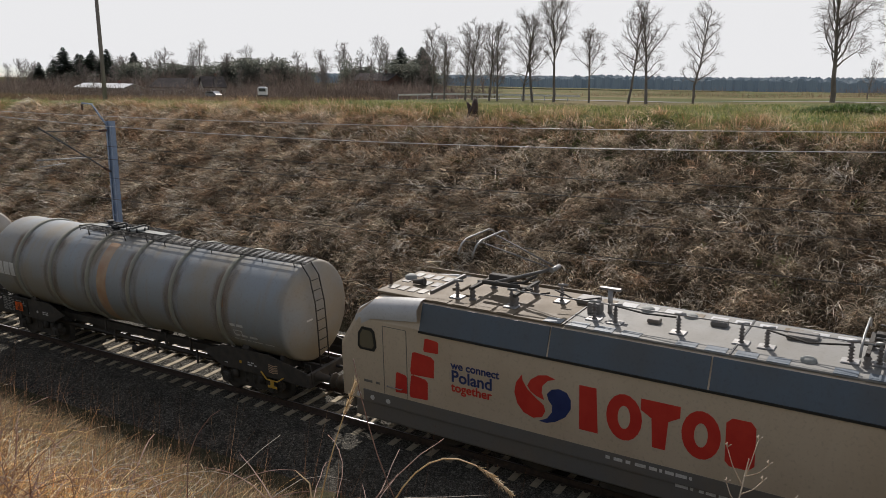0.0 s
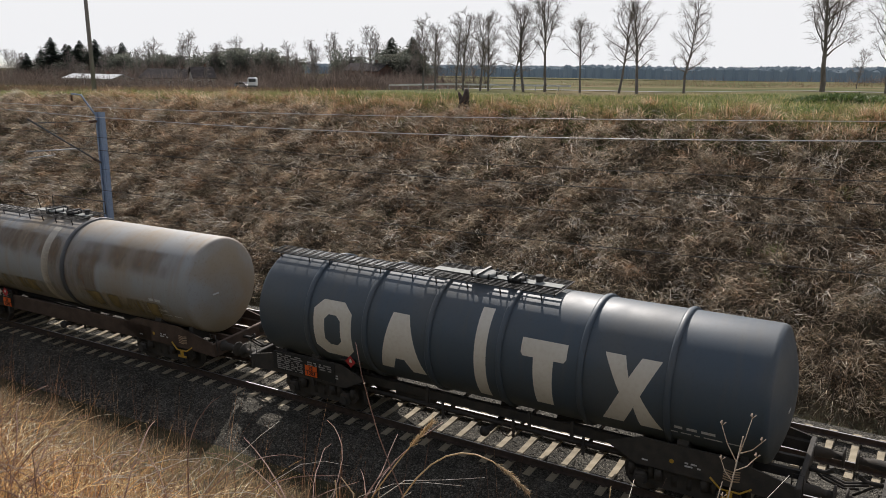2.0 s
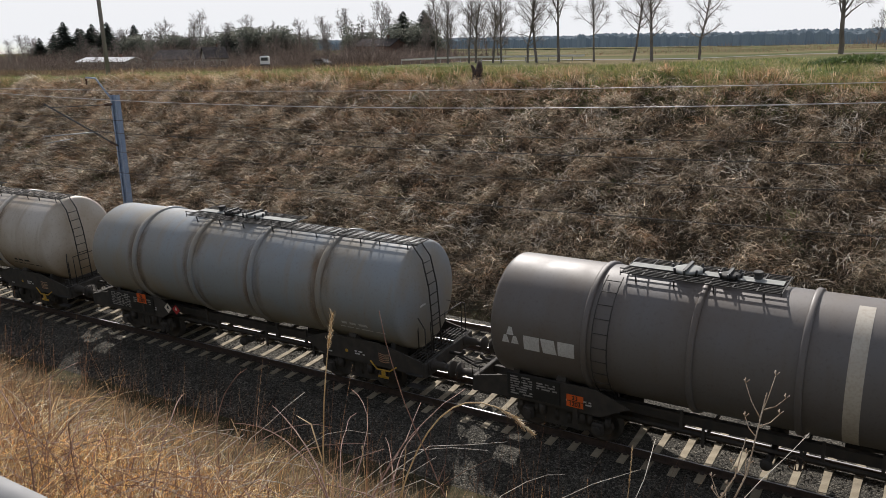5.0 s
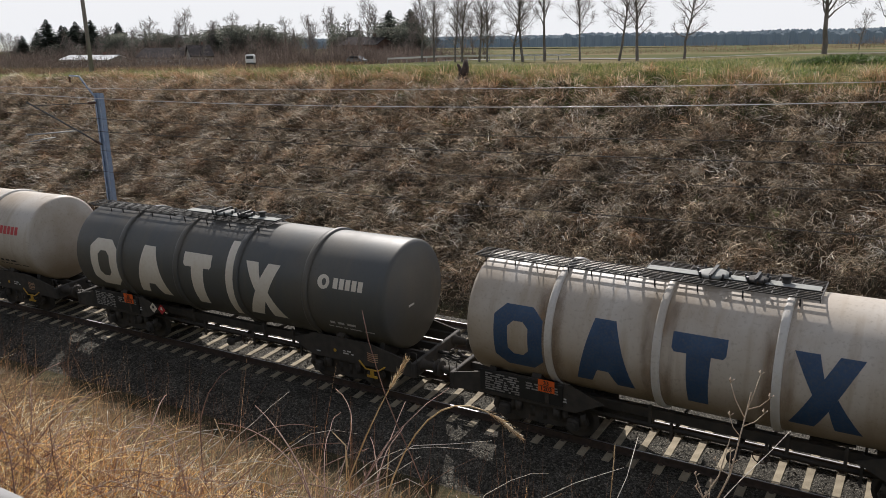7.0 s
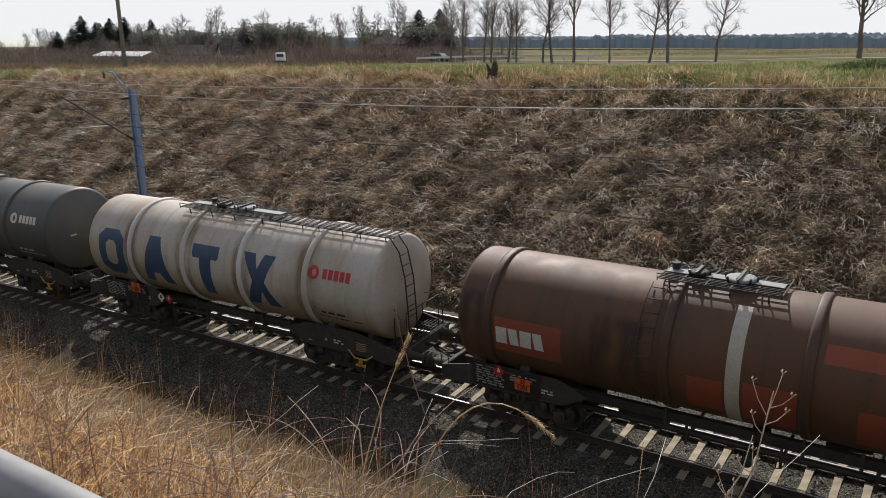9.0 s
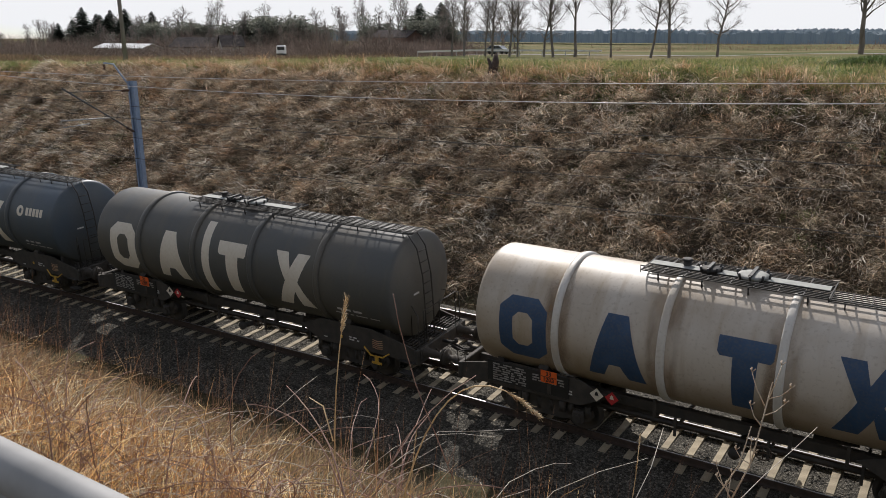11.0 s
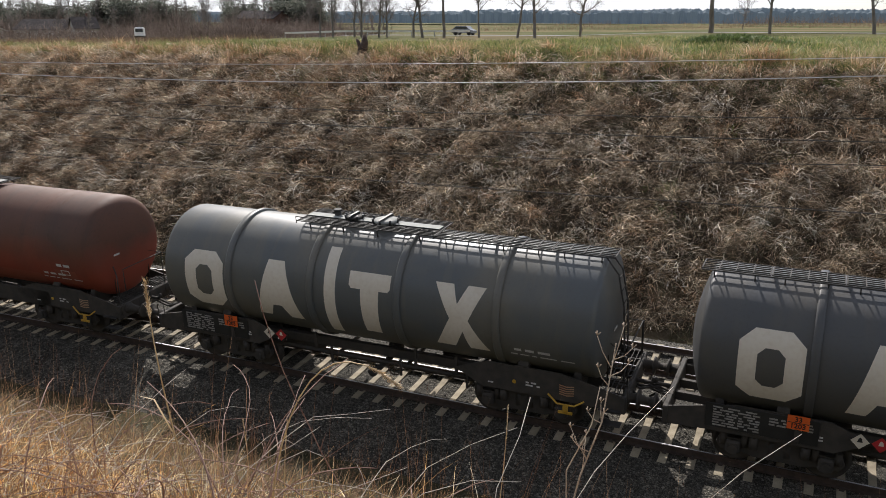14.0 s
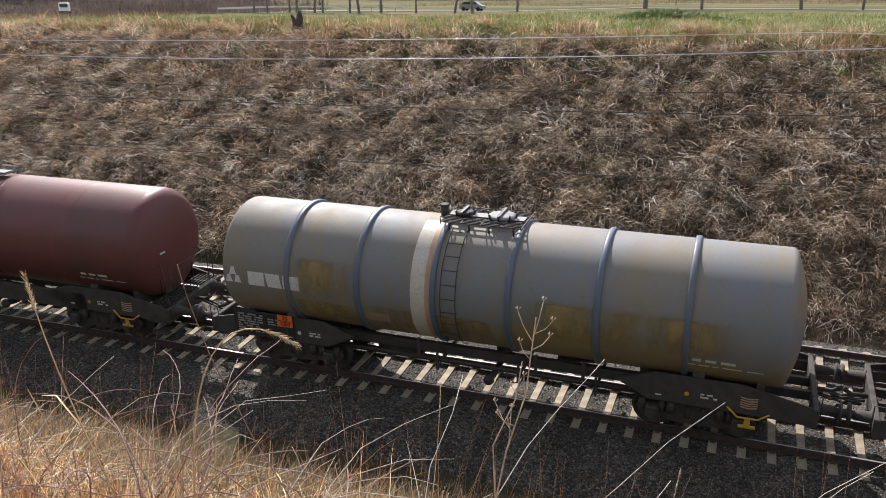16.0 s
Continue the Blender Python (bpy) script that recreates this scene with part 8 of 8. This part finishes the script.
r = random.Random(12)
for k in range(8):
    x, y = r.uniform(-1.8, 3.0), r.uniform(-15.75, -15.1)
    rd = reed(max(0.5, 0.55 + 0.17 * (x + 1.2)) * r.uniform(0.75, 1.15), r.uniform(-0.15, 0.25), 20 + k, 0.0022, 0.06)
    rd.matrix_basis = pose(x, y, verge_height(x, y) - 0.02, r.uniform(-10, 10), r.uniform(-14, 18), r.uniform(0, 360))
for k in range(190):
    # bleached stalks leaning out over the edge
    x, y = r.uniform(-1.6, 2.9), r.uniform(-15.9, -15.15)
    a = r.uniform(-0.5, 0.9)
    ln = max(0.45, 0.6 + 0.19 * (x + 1.2)) * r.uniform(0.75, 1.35)
    pts = [Vector((0, 0, 0))]
    v = Vector((math.cos(a) * 0.5, r.uniform(-0.1, 0.3), 0.9)).normalized()
    for q in range(7):
        v = (v + Vector((0.08 + r.gauss(0, 0.22), r.gauss(0, 0.22), -0.17 + r.gauss(0, 0.14)))).normalized()
        pts.append(pts[-1] + v * ln / 7)
    g = Geo().tube(pts, r.uniform(0.0016, 0.0034), 5, 0.0009)
    ob = part("bleached_stalk", g, grey_stalk, at=pose(x, y, verge_height(x, y) - 0.01))
    for q in range(r.choice((0, 1, 2))):
        i = r.randint(2, 5)
        e = pts[i] + Vector((r.uniform(-0.08, 0.12), r.uniform(-0.06, 0.06), r.uniform(-0.02, 0.10)))
        part("side_twig", Geo().tube([pts[i], (pts[i] + e) / 2 + Vector((0, 0, 0.015)), e], 0.0018, 4, 0.001), grey_stalk, ob)
    tagged(ob, "thin bleached dry stalk bending over the verge", "weed", group="bleached stalks")
for k in range(96):
    # bramble canes
    x, y = r.uniform(-1.6, 2.0), r.uniform(-16.4, -15.2)
    ln = max(0.6, 0.75 + 0.18 * (x + 1.2)) * r.uniform(0.7, 1.3)
    pts = [Vector((0, 0, 0))]
    v = Vector((r.uniform(-0.6, 0.9), r.uniform(-0.2, 0.5), r.uniform(0.7, 1.1))).normalized()
    curl = Vector((r.gauss(0, 0.06), r.gauss(0, 0.06), r.uniform(-0.17, -0.06)))
    for q in range(14):
        v = (v + curl + Vector((r.gauss(0, 0.06), r.gauss(0, 0.06), r.gauss(0, 0.05)))).normalized()
        pts.append(pts[-1] + v * ln / 14)
    ob = part("bramble_cane", Geo().tube(pts, r.uniform(0.0026, 0.0055), 6, 0.0014), cane_mat, at=pose(x, y, verge_height(x, y) - 0.01))
    for q in range(4):
        i = r.randint(2, 8)
        e = pts[i] + Vector((r.uniform(-0.1, 0.1), r.uniform(-0.08, 0.08), r.uniform(0.0, 0.10)))
        part("side_twig", Geo().tube([pts[i], e], 0.0018, 4, 0.0009), cane_mat, ob)
    tagged(ob, "brown leafless bramble cane arching through the grass", "bramble", group="bramble canes")


dull_rail = material("dull_zinc", (0.20, 0.20, 0.20), (0.30, 0.30, 0.30), 3, 0.6)


def guard_rail():
    root = empty("guard_rail")
    tagged(root, "grey galvanised steel guard rail along the road verge", "guard rail")
    prof = [(0.0, -0.31), (0.05, -0.27), (0.06, -0.2), (0.0, -0.16), (0.06, -0.12), (0.07, -0.05), (0.05, -0.01), (0.02, 0.005), (-0.02, 0.0), (-0.045, -0.02)]
    g = Geo()
    rows = []
    for i in range(25):
        s = -19 + i * 1.0
        x, y, _ = line(s, -16.80)
        rows.append([(x, y - a, 7.955 + z) for a, z in prof])
    g.grid(rows, smooth=True)
    part("beam", g, dull_rail, root)
    for i in range(6):
        x, y, _ = line(-21.2 + i * 4.0, -16.70)
        part("post", Geo().box((x, y - 0.12, 7.45), (0.12, 0.06, 0.9)), dull_rail, root)


guard_rail()
strip("road_surface", [(-24.5, 7.40), (-24.3, 7.47), (-17.7, 7.47), (-17.5, 7.40)], -60, 60, 4.0, asphalt, "worn asphalt road behind the guard rail", "road")


# ---- what moves ----
SPEED = 22.016
# small surges of the train, in metres, by seconds
SURGE = {0.5: 0.06, 1.0: 0.6, 1.5: -0.05, 13.0: -0.2, 14.0: 0.22, 14.5: 0.1, 15.0: -0.27}
# sideways lean of the plants in the wind, in degrees from upright
REED_LEAN = [(0, 15), (0.5, 25), (1, 9), (1.5, 31), (2, 31), (2.5, 30), (3, 18), (3.5, 19), (4, 10), (4.2, 4), (6.3, 13), (7, 24), (7.5, 24), (8, 27), (8.5, 17), (9, 18), (9.2, 17), (11.3, 4),
             (11.5, 8), (12, 20), (12.5, 10), (13, 6), (13.3, -10), (13.6, -10), (14, -10), (14.5, -23), (15, -18), (15.5, -18), (16, -20)]
ARCH_LEAN = [(0, 38), (1.5, 41), (2, 42), (2.5, 42), (3, 37), (3.5, 41), (4, 37), (6.5, 39), (7.5, 39), (8, 42), (8.5, 38), (9.2, 40), (11.3, 37), (12, 43), (12.5, 36), (13.3, 41), (14, 35), (14.5, 32), (15.5, 32), (16, 28)]
UMBEL_LEAN = [(0, 9), (1.5, 10), (2.5, 8), (4.2, 9), (7, 10), (7.5, 9), (8, 13), (8.5, 10), (9.2, 9), (12, 10), (13, 11), (14, 8), (15.5, 9), (16, 7)]


def motions():
    for ob, s0 in MOVERS:
        walk(ob, [(t / 2, on_track(s0 + SPEED * t / 2 + SURGE.get(t / 2, 0.0))) for t in range(33)])
    walk(CAR, [(t, pose(-47.3 + 5.8 * (t - 14.5), 103, ground_at(-47.3 + 5.8 * (t - 14.5), 103) + 0.1, 0, 0, 0)) for t in range(17)])
    walk(REED, [(t, pose(0.95, -15.5, 7.2 - 0.35, 0, a - 5, 0) @ pose(0, 0, 0.3)) for t, a in REED_LEAN])
    walk(ARCH, [(t, pose(1.35, -15.6, 7.2 - 0.2, 0, a - 38, 0) @ pose(0, 0, 0.15)) for t, a in ARCH_LEAN])
    walk(UMBEL, [(t, pose(2.5, -15.6, 7.2 - 0.3, 0, a - 4, 0) @ pose(0, 0, 0.27)) for t, a in UMBEL_LEAN])


motions()
